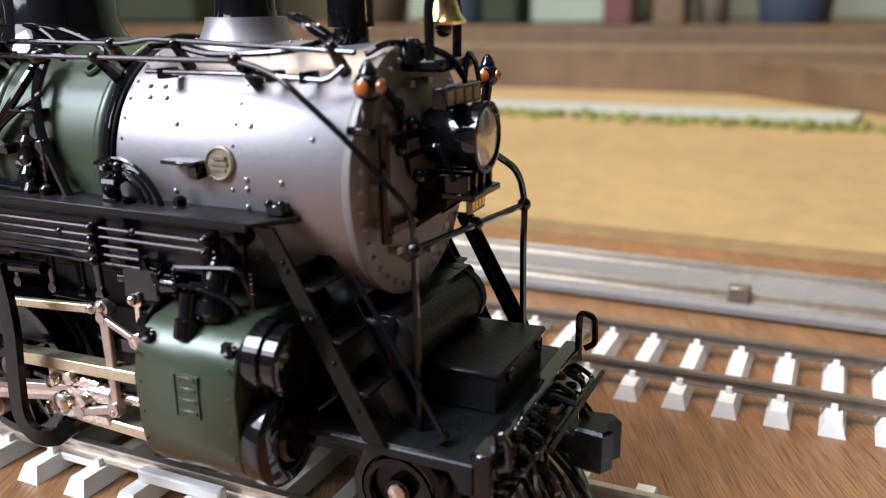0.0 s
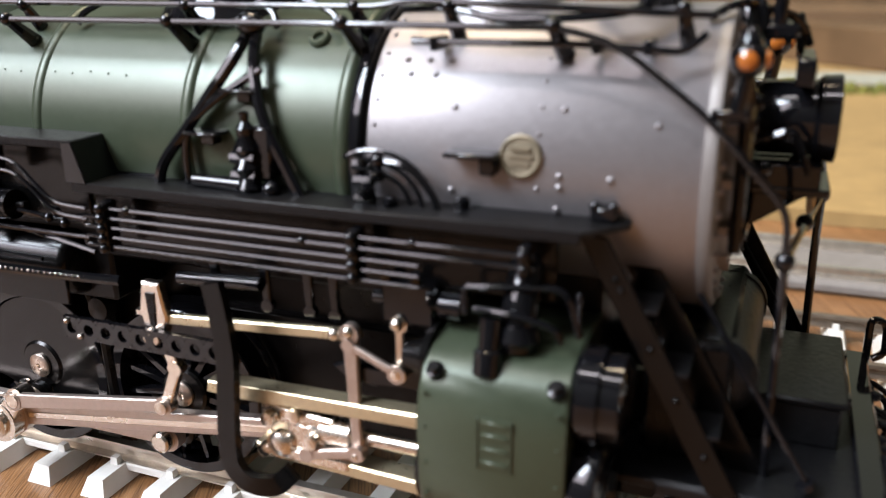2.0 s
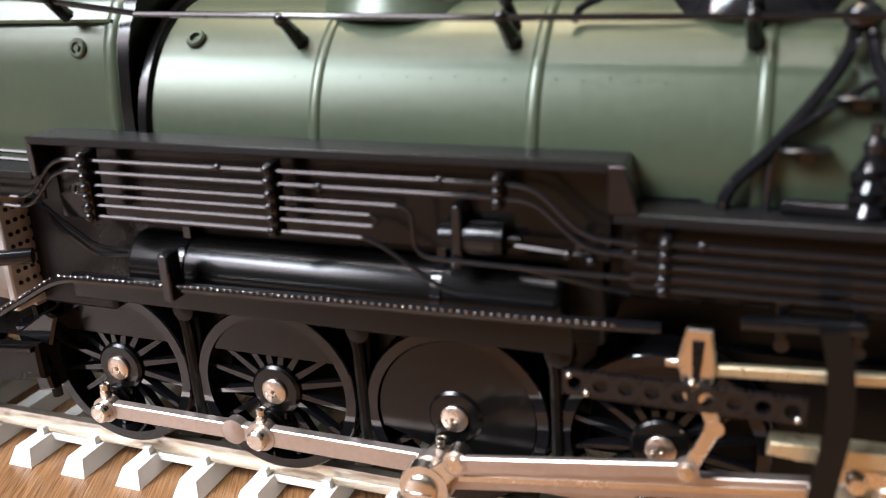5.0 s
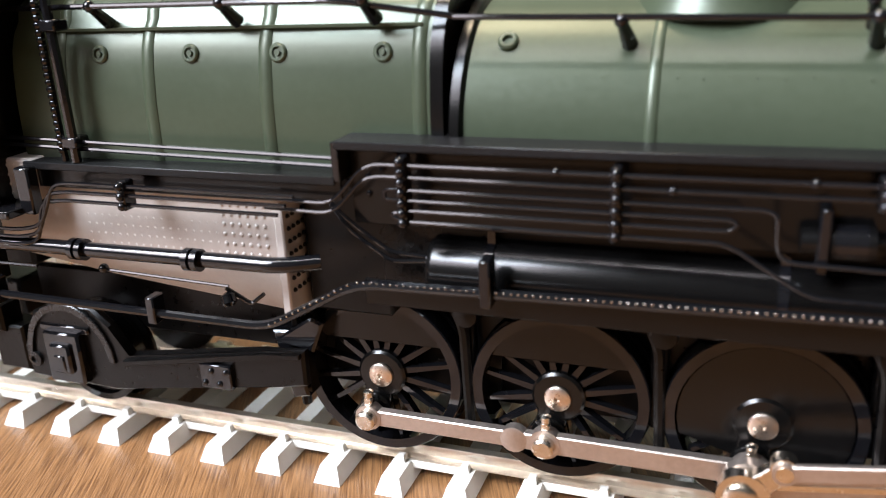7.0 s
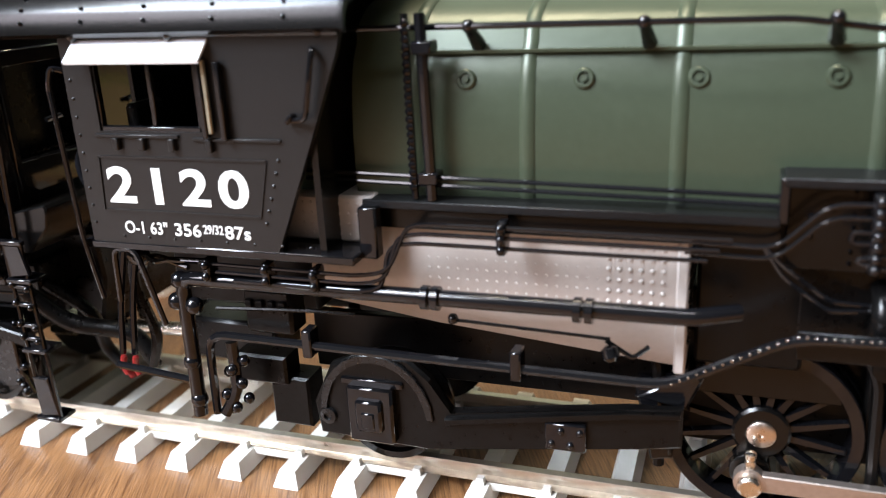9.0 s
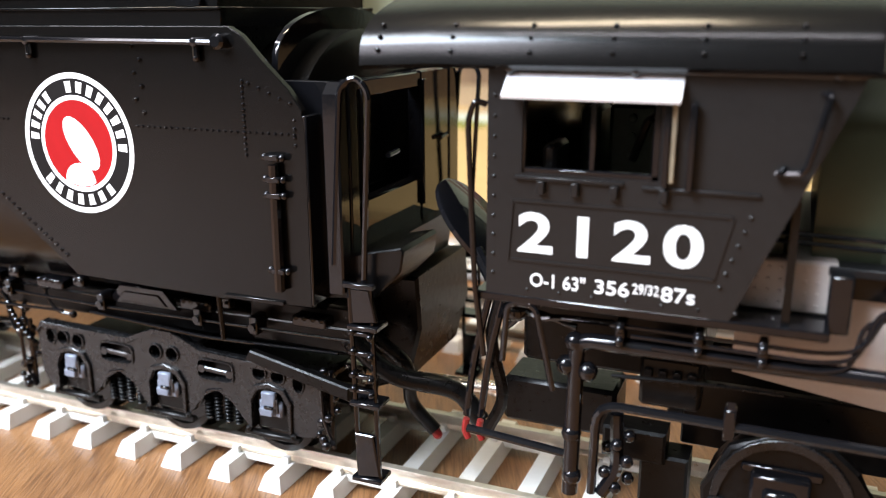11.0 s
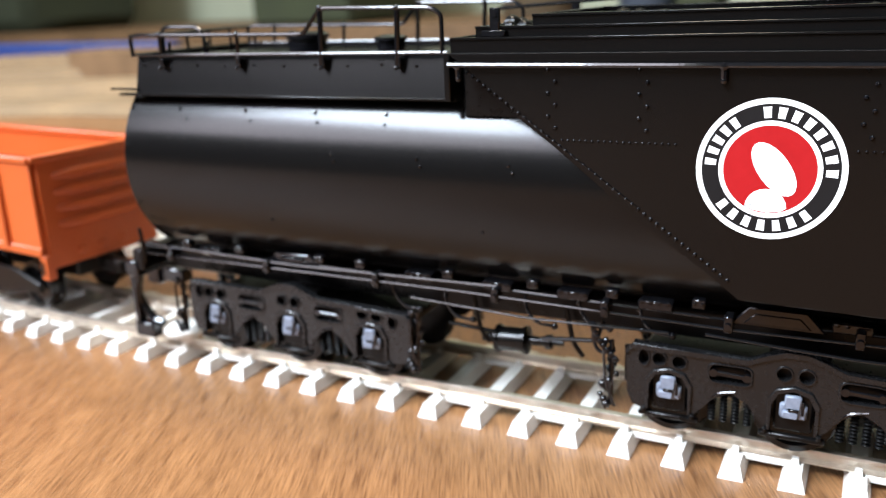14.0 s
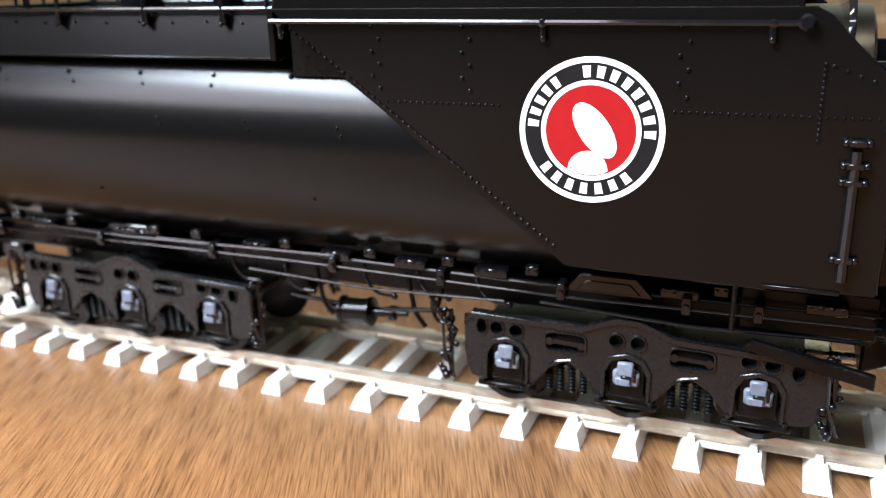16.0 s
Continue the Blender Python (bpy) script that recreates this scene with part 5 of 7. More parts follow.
for s in (-1, 1):
    bm = prism(B(), [(4.6, 37.6), (6.8, 37.6), (18.0, 17.3), (15.6, 17.3)], s * 15.2, s * 14.85, "y", 0.08)
    for t in (0.16, 0.2, 0.42, 0.62, 0.84):
        rivet(bm, (5.8 + 11.1 * t, s * 15.2, 37.6 - 20.3 * t), (0, s, 0), 0.26, 0.22)
    steps = part("front_steps", bm, SATIN, loco, "sloping black step ladder to the front deck")
    part("stringer", prism(B(), [(6.2, 36.6), (9.0, 36.6), (19.8, 17.3), (17.0, 17.3)], s * 11.0, s * 10.65, "y", 0.08), SATIN, steps)
    for t in (0.28, 0.52, 0.76):
        x, z = 6.4 + 11.1 * t, 37.6 - 20.3 * t
        part("tread", box(B(), x - 0.9, x + 1.3, s * 12.9 - 2.1, s * 12.9 + 2.1, z - 0.18, z + 0.18, 0.06), BRAKE, steps)
        part("riser", box(B(), x - 1.0, x - 0.75, s * 12.9 - 2.1, s * 12.9 + 2.1, z - 0.2, z + 2.0, 0.05), SATIN, steps)
part("brace_plate", prism(B(), [(12.8, 33.5), (15.2, 33.5), (24.2, 17.4), (21.6, 17.4)], 12.9, 12.5, "y", 0.08), SATIN, loco)
for s in (-1, 1):
    bm = B()
    rod(bm, (13.6, s * 12.4, 33.0), (23.0, s * 12.6, 18.0), 0.26, 8)
    turned(bm, [(0, 0.8), (0.5, 0.8)], (22.6, s * 12.6, 18.4), (0.5, 0, -0.8), 8)
    part("boiler_brace", bm, BLACK, loco)
bm = B()
pipe(bm, [(19.3, -11.0, 37), (19.6, -11.0, 17.4)], 0.34, 7, 0)
pipe(bm, [(19.3, -11.0, 35.8), (22.2, 11.0, 35.6)], 0.36, 7, 0)
pipe(bm, smooth_line([(22.4, 11, 17.4), (22.2, 11.0, 30), (22.2, 11.0, 36), (21.6, 9.8, 39.6), (20.0, 7.0, 42.0), (18.6, 5.4, 44)]), 0.4, 7, 0)
for p in ((19.3, -11.0, 35.8), (22.2, 11.0, 35.6), (20.7, 0.4, 35.7)):
    ball(bm, p, 0.8, 10)
part("front_handrail", bm, BLACK, handrail)
# headlamp on its shelf
bm = B()
turned(bm, [(0, 0.02), (0.05, 2.6), (0.6, 3.0), (4.6, 3.1), (5.0, 3.5), (6.4, 3.6), (6.5, 3.2), (6.2, 3.0)], (15.8, 0, 44.8), (1, 0, 0), 28)
headlamp = part("headlamp", bm, BLACK, loco, "black round headlamp on a shelf bracket")
bm = turned(B(), [(0, 3.05), (0.3, 2.9), (0.6, 2.2), (0.7, 0.02)], (21.7, 0, 44.8), (1, 0, 0), 28)
part("lens", bm, LENS, headlamp, "frosted glass headlamp lens")
part("lamp_shelf", box(B(), 14.6, 22.2, -3.6, 3.6, 38.9, 39.6, 0.15), BLACK, headlamp)
for y in (-3, -1, 1, 3):
    part("lamp_foot", box(B(), 15.4, 21.4, y - 0.3, y + 0.3, 39.4, 41.4, 0.1), BLACK, headlamp)
for s in (-1, 1):
    part("shelf_gusset", prism(B(), [(14.0, 39), (20.5, 39), (14.0, 34.5)], s * 3.3, s * 2.8, "y", 0.08), BLACK, headlamp)
part("conduit", pipe(B(), [(15, -4.4, 43), (19, -4.8, 44.6), (20.4, -4.2, 41)], 0.35, 6, 0.8), BLACK, headlamp)
for x, y, z in ((16, -4.2, 46.4), (15, -5.4, 48.2), (17, -5, 41.4), (15.6, -6.2, 44.2)):
    part("conduit_fitting", ball(B(), (x, y, z), 0.8, 8), BLACK, headlamp)
part("conduit", pipe(B(), smooth_line([(14.4, -7.2, 50.4), (15.6, -6.2, 47.6), (15.8, -5.8, 44.6), (15.4, -4.4, 40.6)]), 0.4, 6, 0), BLACK, headlamp)
bm = B()
box(bm, 18.6, 20.0, -5.4, 3.6, 47.9, 50.0, 0.15)
box(bm, 18.6, 19.6, -1.4, 1.4, 46.6, 47.8, 0.1)
plate = part("number_board", bm, BLACK, headlamp, "black board above the headlamp")
for k in range(4):
    part("plain_bar", box(B(), 19.95, 20.08, -4.8 + k * 2.1, -3.4 + k * 2.1, 48.3, 49.6, 0.05), DULLBAR, plate)
bm = box(B(), 20.6, 21.1, -2.0, 2.0, 37.2, 39.0, 0.1)
small_plate = part("nameplate", bm, DULLBAR, headlamp, "small dull brass plate under the headlamp")
for k in range(4):
    part("plain_bar", box(B(), 21.0, 21.2, -1.6 + k * 0.85, -1.0 + k * 0.85, 37.6, 38.6), BRASS, small_plate)
# marker lamps
for s in (-1, 1):
    bm = B()
    c = Vector((15.4, -11.6, 50.6)) if s < 0 else Vector((16.8, 13.2, 49.7))
    ball(bm, c, 1.4, 14)
    turned(bm, [(0, 0.9), (0.8, 0.5), (1.1, 0.2)], c + Vector((0, 0, 1.2)), (0, 0, 1), 10)
    rod(bm, c + Vector((0, 0, -1.2)), c + Vector((-0.4, 0, -3.8)), 0.6, 8)
    box(bm, c.x - 2.2, c.x + 0.4, c.y - 0.6, c.y + 0.6, c.z - 4.4, c.z - 3.6, 0.15)
    marker = part("marker_lamp", bm, BLACK, loco, "small black marker lamp with amber lenses")
    for w in ((1, 0, 0), (0, -1, 0)):
        bm = turned(B(), [(0.9, 0.68), (1.35, 0.68), (1.55, 0.45), (1.62, 0.02)], c, w, 16)
        part("marker_lens", bm, AMBER, marker, "orange glass lens")
# bell
bm = turned(B(), [(0, 2.2), (0.3, 2.3), (1.0, 1.75), (2.2, 1.35), (3.4, 1.1), (3.9, 0.5), (4.2, 0.02)], (17.0, 1.0, 55.6), (0, 0, 1), 24)
bell = part("bell", bm, BRASS, loco, "polished brass bell on a black bracket")
bm = B()
pipe(bm, [(17, -2.2, 51.5), (17, -2.4, 58), (17, 1, 60.2), (17, 4.4, 58), (17, 4.2, 51.5)], 0.5, 8, 1.4)
box(bm, 13, 18.6, -3, 5, 51.2, 52.4, 0.3)
ball(bm, (17, 1, 55.2), 0.9, 10)
turned(bm, [(0, 1.5), (1.6, 1.3), (2.4, 0.7)], (15.0, -2.2, 52), (0, 0, 1), 12)
pipe(bm, smooth_line([(12, -6, 53), (14, -5, 54), (15.8, -2, 53.6), (18.4, -1, 52.6), (19.4, 0.4, 50.6)]), 0.36, 6, 0)
pipe(bm, smooth_line([(18.8, 2, 50), (18.6, 3.4, 52.6), (18.6, 5.2, 51.8), (18.8, 6.2, 49)]), 0.3, 6, 0)
part("bell_bracket", bm, BLACK, bell)

# ---- cab ----
WIN = (-166.8, -154.2, 46.0, 53.6)   # window opening
def cab_side(s):
    bm = B()
    y0, y1 = s * 21.2, s * 20.4
    x0, x1, z0, z1 = WIN
    prism(bm, [(-170.2, 33.8), (-147.3, 33.8), (-142.2, z0), (-170.2, z0)], y0, y1, "y")
    prism(bm, [(-170.2, z0), (x0, z0), (x0, z1), (-170.2, z1)], y0, y1, "y")
    prism(bm, [(x1, z0), (-142.2, z0), (-139.1, z1), (x1, z1)], y0, y1, "y")
    prism(bm, [(-170.2, z1), (-139.1, z1), (-138.4, 55.9), (-170.2, 55.9)], y0, y1, "y")
    return bm


for s in (-1, 1):
    wall = part("cab_side", cab_side(s), CABGREY, loco, "dark grey-black cab side with a window", 20)
    if s > 0:
        continue
    y = -21.2
    bm = B()
    box(bm, -167.4, -157.2, y - 0.35, y + 0.05, 45.4, 45.75, 0.05)
    box(bm, -155.6, -145.6, y - 0.3, y + 0.05, 45.2, 45.5, 0.05)
    for x in (-164.8, -161.6, -158.0, -153.6):
        box(bm, x - 0.35, x + 0.35, y - 0.6, y + 0.05, 44.1, 45.4, 0.1)
    part("window_ledge", bm, CABGREY, wall)
    bm = B()
    for z in (43.3, 37.5):
        box(bm, -167.6, -147.6 + (z - 43.3) * 0.22, y - 0.14, y + 0.02, z - 0.12, z + 0.12)
    for x0_, x1_ in ((-167.6, -168.0), (-147.6, -148.9)):
        prism(bm, [(x0_ - 0.12, 43.3), (x0_ + 0.12, 43.3), (x1_ + 0.12, 37.5), (x1_ - 0.12, 37.5)], y - 0.14, y + 0.02)
    part("panel_beading", bm, CABGREY, wall)
    bm = B()
    for k in range(6):
        rivet(bm, (-146.2 - k * 0.42, y, 43.4 - k * 1.3), (0, -1, 0), 0.2, 0.14)
    for k in range(10):
        rivet(bm, (-169.5, y, 36 + k * 1.9), (0, -1, 0), 0.18, 0.12)
    for k in range(8):
        rivet(bm, (-166 + k * 3.2, y, 34.6), (0, -1, 0), 0.16, 0.12)
    part("rivets", bm, CABGREY, wall)
    lettering("2120", -167.0, -149.9, 38.3, 42.3, y - 0.05, PAINTW, wall, "white painted road number 2120", 0.026, 1.28)
    for text, x0, x1, z0, z1 in (("O-1 63\"", -165.7, -160.3, 35.0, 36.4), ("356", -159.4, -156.2, 35.0, 36.4), ("29/32", -155.9, -153.5, 35.4, 36.4), ("87s", -153.3, -150.3, 35.0, 36.4)):
        lettering(text, x0, x1, z0, z1, y - 0.05, PAINTW, wall, "small white class lettering", 0.012)
    # window frame and sliding sash
    bm = B()
    for x in (-166.9, -154.6):
        box(bm, x - 0.3, x + 0.4, y + 0.2, y + 0.9, 45.9, 53.6, 0.1)
    box(bm, -166.8, -154.2, y + 0.2, y + 0.9, 45.8, 46.5, 0.1)
    box(bm, -160.6, -160.0, y + 0.5, y + 1.1, 46, 53.6, 0.1)
    sash = part("window_frame", bm, BLACK, wall)
    bm = B()
    box(bm, -153.9, -153.3, y - 0.9, y - 0.1, 45.6, 53.4, 0.1)
    box(bm, -151.8, -151.2, y - 0.9, y - 0.1, 45.4, 53.0, 0.1)
    part("wind_deflector", bm, BLACK, wall)
    bm = box(B(), -153.3, -152.8, y - 0.7, y - 0.3, 46.0, 53.2, 0.1)
    part("sash_edge", bm, DULLBAR, wall)
    bm = B()
    prism(bm, [(y + 0.1, 54.9), (y - 1.9, 53.0), (y - 2.0, 53.3), (y + 0.1, 55.3)], -168.3, -152.5, "x")
    part("awning", bm, AWN, wall, "bright metal window awning")
    bm = B()
    pipe(bm, [(-168.6, y - 0.3, 55.7), (-138.6, y - 0.3, 55.5)], 0.32, 7, 0)
    for x in (-168.0, -156.6, -140.6):
        ball(bm, (x, y - 0.3, 55.6), 0.6, 8)
    pipe(bm, [(-141.6, y + 0.1, 54.0), (-141.0, y - 1.0, 54.0), (-142.3, y - 1.0, 47.6), (-144.6, y - 0.2, 47.4)], 0.3, 7, 0.8)
    pipe(bm, [(-143.9, y + 0.1, 47.8), (-144.0, y - 0.7, 47.9), (-144.5, y - 0.7, 47.2)], 0.25, 7, 0.3)
    part("cab_grab_rail", bm, BLACK, wall)
    bm = B()
    pipe(bm, [(-170.4, y + 0.2, 52.2), (-171.3, y - 0.5, 52.6), (-172.0, y - 0.5, 50.8), (-171.2, y - 0.5, 34.4), (-170.4, y + 0.1, 27.0)], 0.3, 7, 1.2)
    pipe(bm, [(-168.6, y + 0.6, 26.6), (-168.0, y + 0.2, 33.0), (-165.2, y + 0.2, 33.0), (-163.4, y + 1, 24.0)], 0.34, 7, 1.0)
    part("entry_grab_rail", bm, BLACK, wall)
bm = B()
n = 22
rings = []
for x, lift in ((-183, -0.3), (-176, 0.0), (-138.2, 0.0), (-137.6, -0.2)):
    ring = []
    for k in range(n + 1):
        a = math.pi * k / n
        ring.append((x, -22.4 * math.cos(a), 55.9 + lift + 7.4 * max(0.0, math.sin(a)) ** 0.75))
    for k in range(n, -1, -1):
        a = math.pi * k / n
        ring.append((x, -21.9 * math.cos(a), 55.5 + lift + 7.2 * max(0.0, math.sin(a)) ** 0.75))
    rings.append(ring)
ringed(bm, rings)
roof = part("cab_roof", bm, SATIN, loco, "glossy black curved cab roof", 50)
bm = B()
for x in (-181, -173.5, -166, -158.6, -151, -143.5):
    for k in (0.6, 1.6, 2.6):
        a = math.pi * k / n
        rivet(bm, (x, -22.4 * math.cos(a), 55.9 + 7.4 * max(0.0, math.sin(a)) ** 0.75), (0, -math.cos(a), 0.7), 0.22, 0.16)
part("rivets", bm, SATIN, roof)
bm = B()
prism(bm, [(-20.4, 33.9), (20.4, 33.9), (20.4, 56), (14, 60.5), (-14, 60.5), (-20.4, 56)], -143.0, -142.3, "x")
part("cab_front_wall", bm, SATIN, loco)
part("cab_rear_sheet", box(B(), -170.2, -169.5, -11.5, 20.5, 33.9, 57.0, 0.1), SATIN, loco)
bm = B()
box(bm, -171.5, -139.0, -21.3, 21.3, 33.0, 33.9, 0.15)
box(bm, -139.4, -137.4, -19, -17.4, 33.0, 38.4, 0.2)
cab_floor = part("cab_floor", bm, BLACK, loco)
bm = B()
prism(bm, [(-15, 33.9), (15, 33.9), (15, 46), (10, 51.6), (-10, 51.6), (-15, 46)], -149.5, -143, "x", 0.4)
backhead = part("backhead", bm, OLIVE, loco, "olive green boiler backhead inside the cab")
bm = B()
rng = random.Random(3)
for k in range(10):
    turned(bm, [(0, 1.0), (1.2, 1.0), (1.4, 0.6)], (-149.4, rng.uniform(-11, 11), rng.uniform(37, 50)), (-1, 0, 0), 10)
part("gauges", bm, BLACK, backhead)
for s in (-1, 1):
    bm = B()
    box(bm, -164.5, -159.5, s * 16 - 2.6, s * 16 + 2.6, 40.8, 42.0, 0.4)
    box(bm, -165.6, -164.2, s * 16 - 2.6, s * 16 + 2.6, 41.0, 48.4, 0.4)
    box(bm, -163.8, -160.4, s * 16 - 1.8, s * 16 + 1.8, 33.9, 40.9, 0.2)
    part("cab_seat", bm, SEAT if s > 0 else DARK, loco)
bm = B()
pipe(bm, [(-158, -13, 46.4), (-156.6, -13.4, 50.6), (-154.2, -13.8, 51.4)], 0.4, 7, 0.8)
part("cab_lever", bm, DARK, loco)
part("corner_post", pipe(B(), [(-170, 20.8, 33.9), (-170, 20.8, 55)], 0.6, 7, 0), DARK, loco)
for x0, x1, y0, y1, top in ((-164.2, -158.6, 5.5, 12.0, 50.0), (-167.8, -165.4, 6.0, 13.0, 49.4), (-157.6, -155.4, 4.5, 9.0, 48.6)):
    bm = box(B(), x0, x1, y0, y1, 33.9, top, 0.5)
    for k in range(3):
        turned(bm, [(0, 0.5), (0.4, 0.5), (0.5, 0.2)], ((x0 + x1) / 2, y0, top - 1.6 - k * 2.2), (0, -1, 0), 9)
    part("stoker_casing", bm, OLIVE, loco, "dark green casing inside the cab")
# underside below the cab: pipes, steps and drawbar gear
bm = B()
box(bm, -170, -150, -9, 9, 22, 33.0, 0.5)
box(bm, -174, -160, -3.5, 3.5, 11, 17, 0.5)
for y in (-14, 13):
    pipe(bm, smooth_line([(-171, y, 31), (-172, y, 26), (-171, y + 1, 19), (-173, y + 2, 14)]), 0.7, 7, 0)
part("drag_box", bm, DARK, loco)
bm = B()
pipe(bm, smooth_line([(-171, -15.6, 33), (-166.5, -17.0, 30.4), (-163.4, -17.6, 30.8), (-158, -17.8, 31)]), 0.35, 7, 0)
pipe(bm, smooth_line([(-170, -15, 28), (-167, -16, 30.4), (-162, -16.6, 29.6)]), 0.35, 7, 0)
ball(bm, (-168.6, -16.6, 30.6), 1.2, 10, 1.3)
for x, z in ((-161.6, 29.0), (-162.4, 26.4), (-160.2, 26.0), (-161.4, 14.2), (-161.6, 19)):
    ball(bm, (x, -18.9, z), 1.05, 10)
pipe(bm, [(-173.5, -17.5, 16.6), (-161.5, -18.4, 16.2)], 0.45, 7, 0)
pipe(bm, [(-158.5, -18.4, 12.4), (-157.0, -17.6, 15), (-157.4, -17, 21)], 0.7, 7, 1.2)
for k in range(9):
    ball(bm, (-158.2 + (k % 3) * 1.1, -17 - (k % 2), 12.4 + k * 0.8), 0.7, 8)
part("injector_manifold", bm, BLACK, loco)

# ---- tender ----
tender = thing("locomotive_tender", "satin black cylindrical-tank tender with a red and white emblem", "tender", (-260, 0, 4.5))
TZ, TR = 40.1, 18.5
bm = turned(B(), [(0, 0.02), (0.0, 16.6), (0.7, 17.9), (1.4, TR), (136.6, TR), (137, 17.6), (137, 0.02)], (-331.2, 0, TZ), (1, 0, 0), 96)
tank_body = part("water_tank", bm, SATIN, tender, "satin black cylindrical water tank with rivets")
bm = B()
for x in (-330.9, -320, -306, -292.4, -279.6, -267):
    for d in (33, 12) if x < -330 else (33,):
        a = radians(d)
        rivet(bm, (x + 1.6, -TR * math.cos(a), TZ + TR * math.sin(a)), (0, -math.cos(a), math.sin(a)), 0.34, 0.25)
for x, d in ((-286.8, 13), (-286.2, 10), (-271.9, 13), (-271.3, 9.6), (-257.5, 12), (-256.9, 9), (-316.5, 28), (-303, 28), (-290, 28), (-278, 28), (-328.6, -20), (-300, -24), (-262, -20), (-318, 6)):
    a = radians(d)
    rivet(bm, (x, -TR * math.cos(a), TZ + TR * math.sin(a)), (0, -math.cos(a), math.sin(a)), 0.26, 0.2)
part("rivets", bm, BLACK, tank_body)

# flat coal bunker sides with a slanting rear edge
for s in (-1, 1):
    bm = B()
    outline = [(-266.0, 59.2), (-200.8, 59.2), (-199.2, 58.3), (-196.6, 55.5), (-193.6, 52.7), (-192.0, 50.5), (-191.8, 48), (-191.8, 28.4), (-203.0, 28.4), (-203.0, 28.0), (-226.4, 28.4), (-229.8, 31.2), (-240.2, 38.6)]
    prism(bm, outline, s * 18.65, s * 17.6, "y", 0.12)
    side = part("bunker_side", bm, SATIN, tender, "flat satin black bunker side with rivet seams", 25)
    if s > 0:
        continue
    y = -18.65
    bm = B()
    n = 46
    for k in range(n):
        t = k / (n - 1)
        rivet(bm, (-264.7 + 36.9 * t, y, 57.9 - 27.0 * t), (0, -1, 0), 0.26, 0.24)
    for k in list(range(19)) + list(range(43, 70)):
        rivet(bm, (-249.6 + k * 0.82, y, 47.9), (0, -1, 0), 0.17, 0.17)
    for x0 in (-251.0, -239.0, -213.6):
        for k in range(6):
            rivet(bm, (x0 + (0.5 if k % 2 else -0.5), y, 57.0 - k * 1.5), (0, -1, 0), 0.28, 0.25)
    for k in range(14):
        rivet(bm, (-199.4, y, 53.4 - k * 0.62), (0, -1, 0), 0.22, 0.18)
    for k in range(5):
        rivet(bm, (-198.6 + k * 1.3, y, 53.2 - k * 0.5), (0, -1, 0), 0.22, 0.18)
    for k in range(4):
        rivet(bm, (-193.0, y, 49.4 - k * 0.9), (0, -1, 0), 0.22, 0.18)
    part("rivets", bm, BLACK, side)
    bm = B()
    prism(bm, [(-256, 51.0), (-255.2, 51.0), (-239.4, 39.6), (-240.2, 39.4)], y - 0.2, y + 0.05)
    part("slant_strip", bm, SATIN, side)
    # round emblem: rings, bars in place of its words and a plain white shape
    cx, cz = -223.7, 45.3

    def flat(name, r0, r1, yy, material):
        bm = B()
        k = 64
        if r0 <= 0:
            prism(bm, [(cx + r1 * math.cos(2 * math.pi * i / k), cz + r1 * math.sin(2 * math.pi * i / k)) for i in range(k)], yy, y + 0.02)
        else:
            rings = [[(cx + r * math.cos(a), h, cz + r * math.sin(a)) for r, h in ((r0, y + 0.02), (r1, y + 0.02), (r1, yy), (r0, yy))] for a in (2 * math.pi * i / k for i in range(k))]
            ringed(bm, rings, closed=True, caps=False)
        return part(name, bm, material, side)

    flat("emblem_ring", 7.85, 8.55, y - 0.05, PAINTW)
    flat("emblem_field", 5.9, 7.85, y - 0.04, PAINTK)
    flat("emblem_ring", 5.3, 5.9, y - 0.05, PAINTW)
    flat("emblem_disc", 0, 5.3, y - 0.045, PAINTR)
    words = [(174 - i * 11.6, 8.0) for i in range(5)] + [(95 - i * 13.7, 9.0) for i in range(8)]
    words += [(221 + i * 14.7, 8.8) for i in range(7)]
    for deg, wide in words:
        a0, a1 = radians(deg - wide * 0.42), radians(deg + wide * 0.42)
        part("plain_bar", prism(B(), [(cx + r * math.cos(a), cz + r * math.sin(a)) for r, a in ((6.2, a0), (7.55, a0), (7.55, a1), (6.2, a1))], y - 0.06, y), PAINTW, side)
    bm = B()
    prism(bm, [(cx - 2.7, cz - 4.55)] + [(cx - 0.2 + 2.4 * math.cos(math.pi * k / 10), cz - 4.6 + 2.3 * math.sin(math.pi * k / 10)) for k in range(10, -1, -1)] + [(cx + 1.6, cz - 5.0), (cx, cz - 5.25), (cx - 1.6, cz - 5.0)], y - 0.07, y)
    prism(bm, [(cx + 0.5 + 3.7 * math.cos(a) * 0.62 + 2.05 * math.sin(a) * 0.66, cz + 0.1 - 3.7 * math.cos(a) * 0.8 + 2.05 * math.sin(a) * 0.62) for a in (2 * math.pi * k / 24 for k in range(24))], y - 0.075, y)
    part("plain_shape", bm, PAINTW, side)
    bm = B()
    pipe(bm, [(-265.6, y - 0.7, 57.7), (-201.2, y - 0.6, 57.5)], 0.34, 7, 0)
    for x in (-264.2, -229.4, -204.8):
        turned(bm, [(0, 0.5), (0.9, 0.5), (1.0, 0.2)], (x, y, 57.5), (0, -1, 0), 8)
        rod(bm, (x, y - 0.4, 57.5), (x, y - 0.4, 55.9), 0.42, 8)
        ball(bm, (x, y - 0.4, 55.8), 0.48, 8)
    turned(bm, [(0, 0.8), (1.0, 0.9), (1.3, 0.6), (1.3, 0.02)], (-201.6, y, 57.6), (0, -1, 0), 12)
    part("bunker_handrail", bm, BLACK, side)
    bm = B()
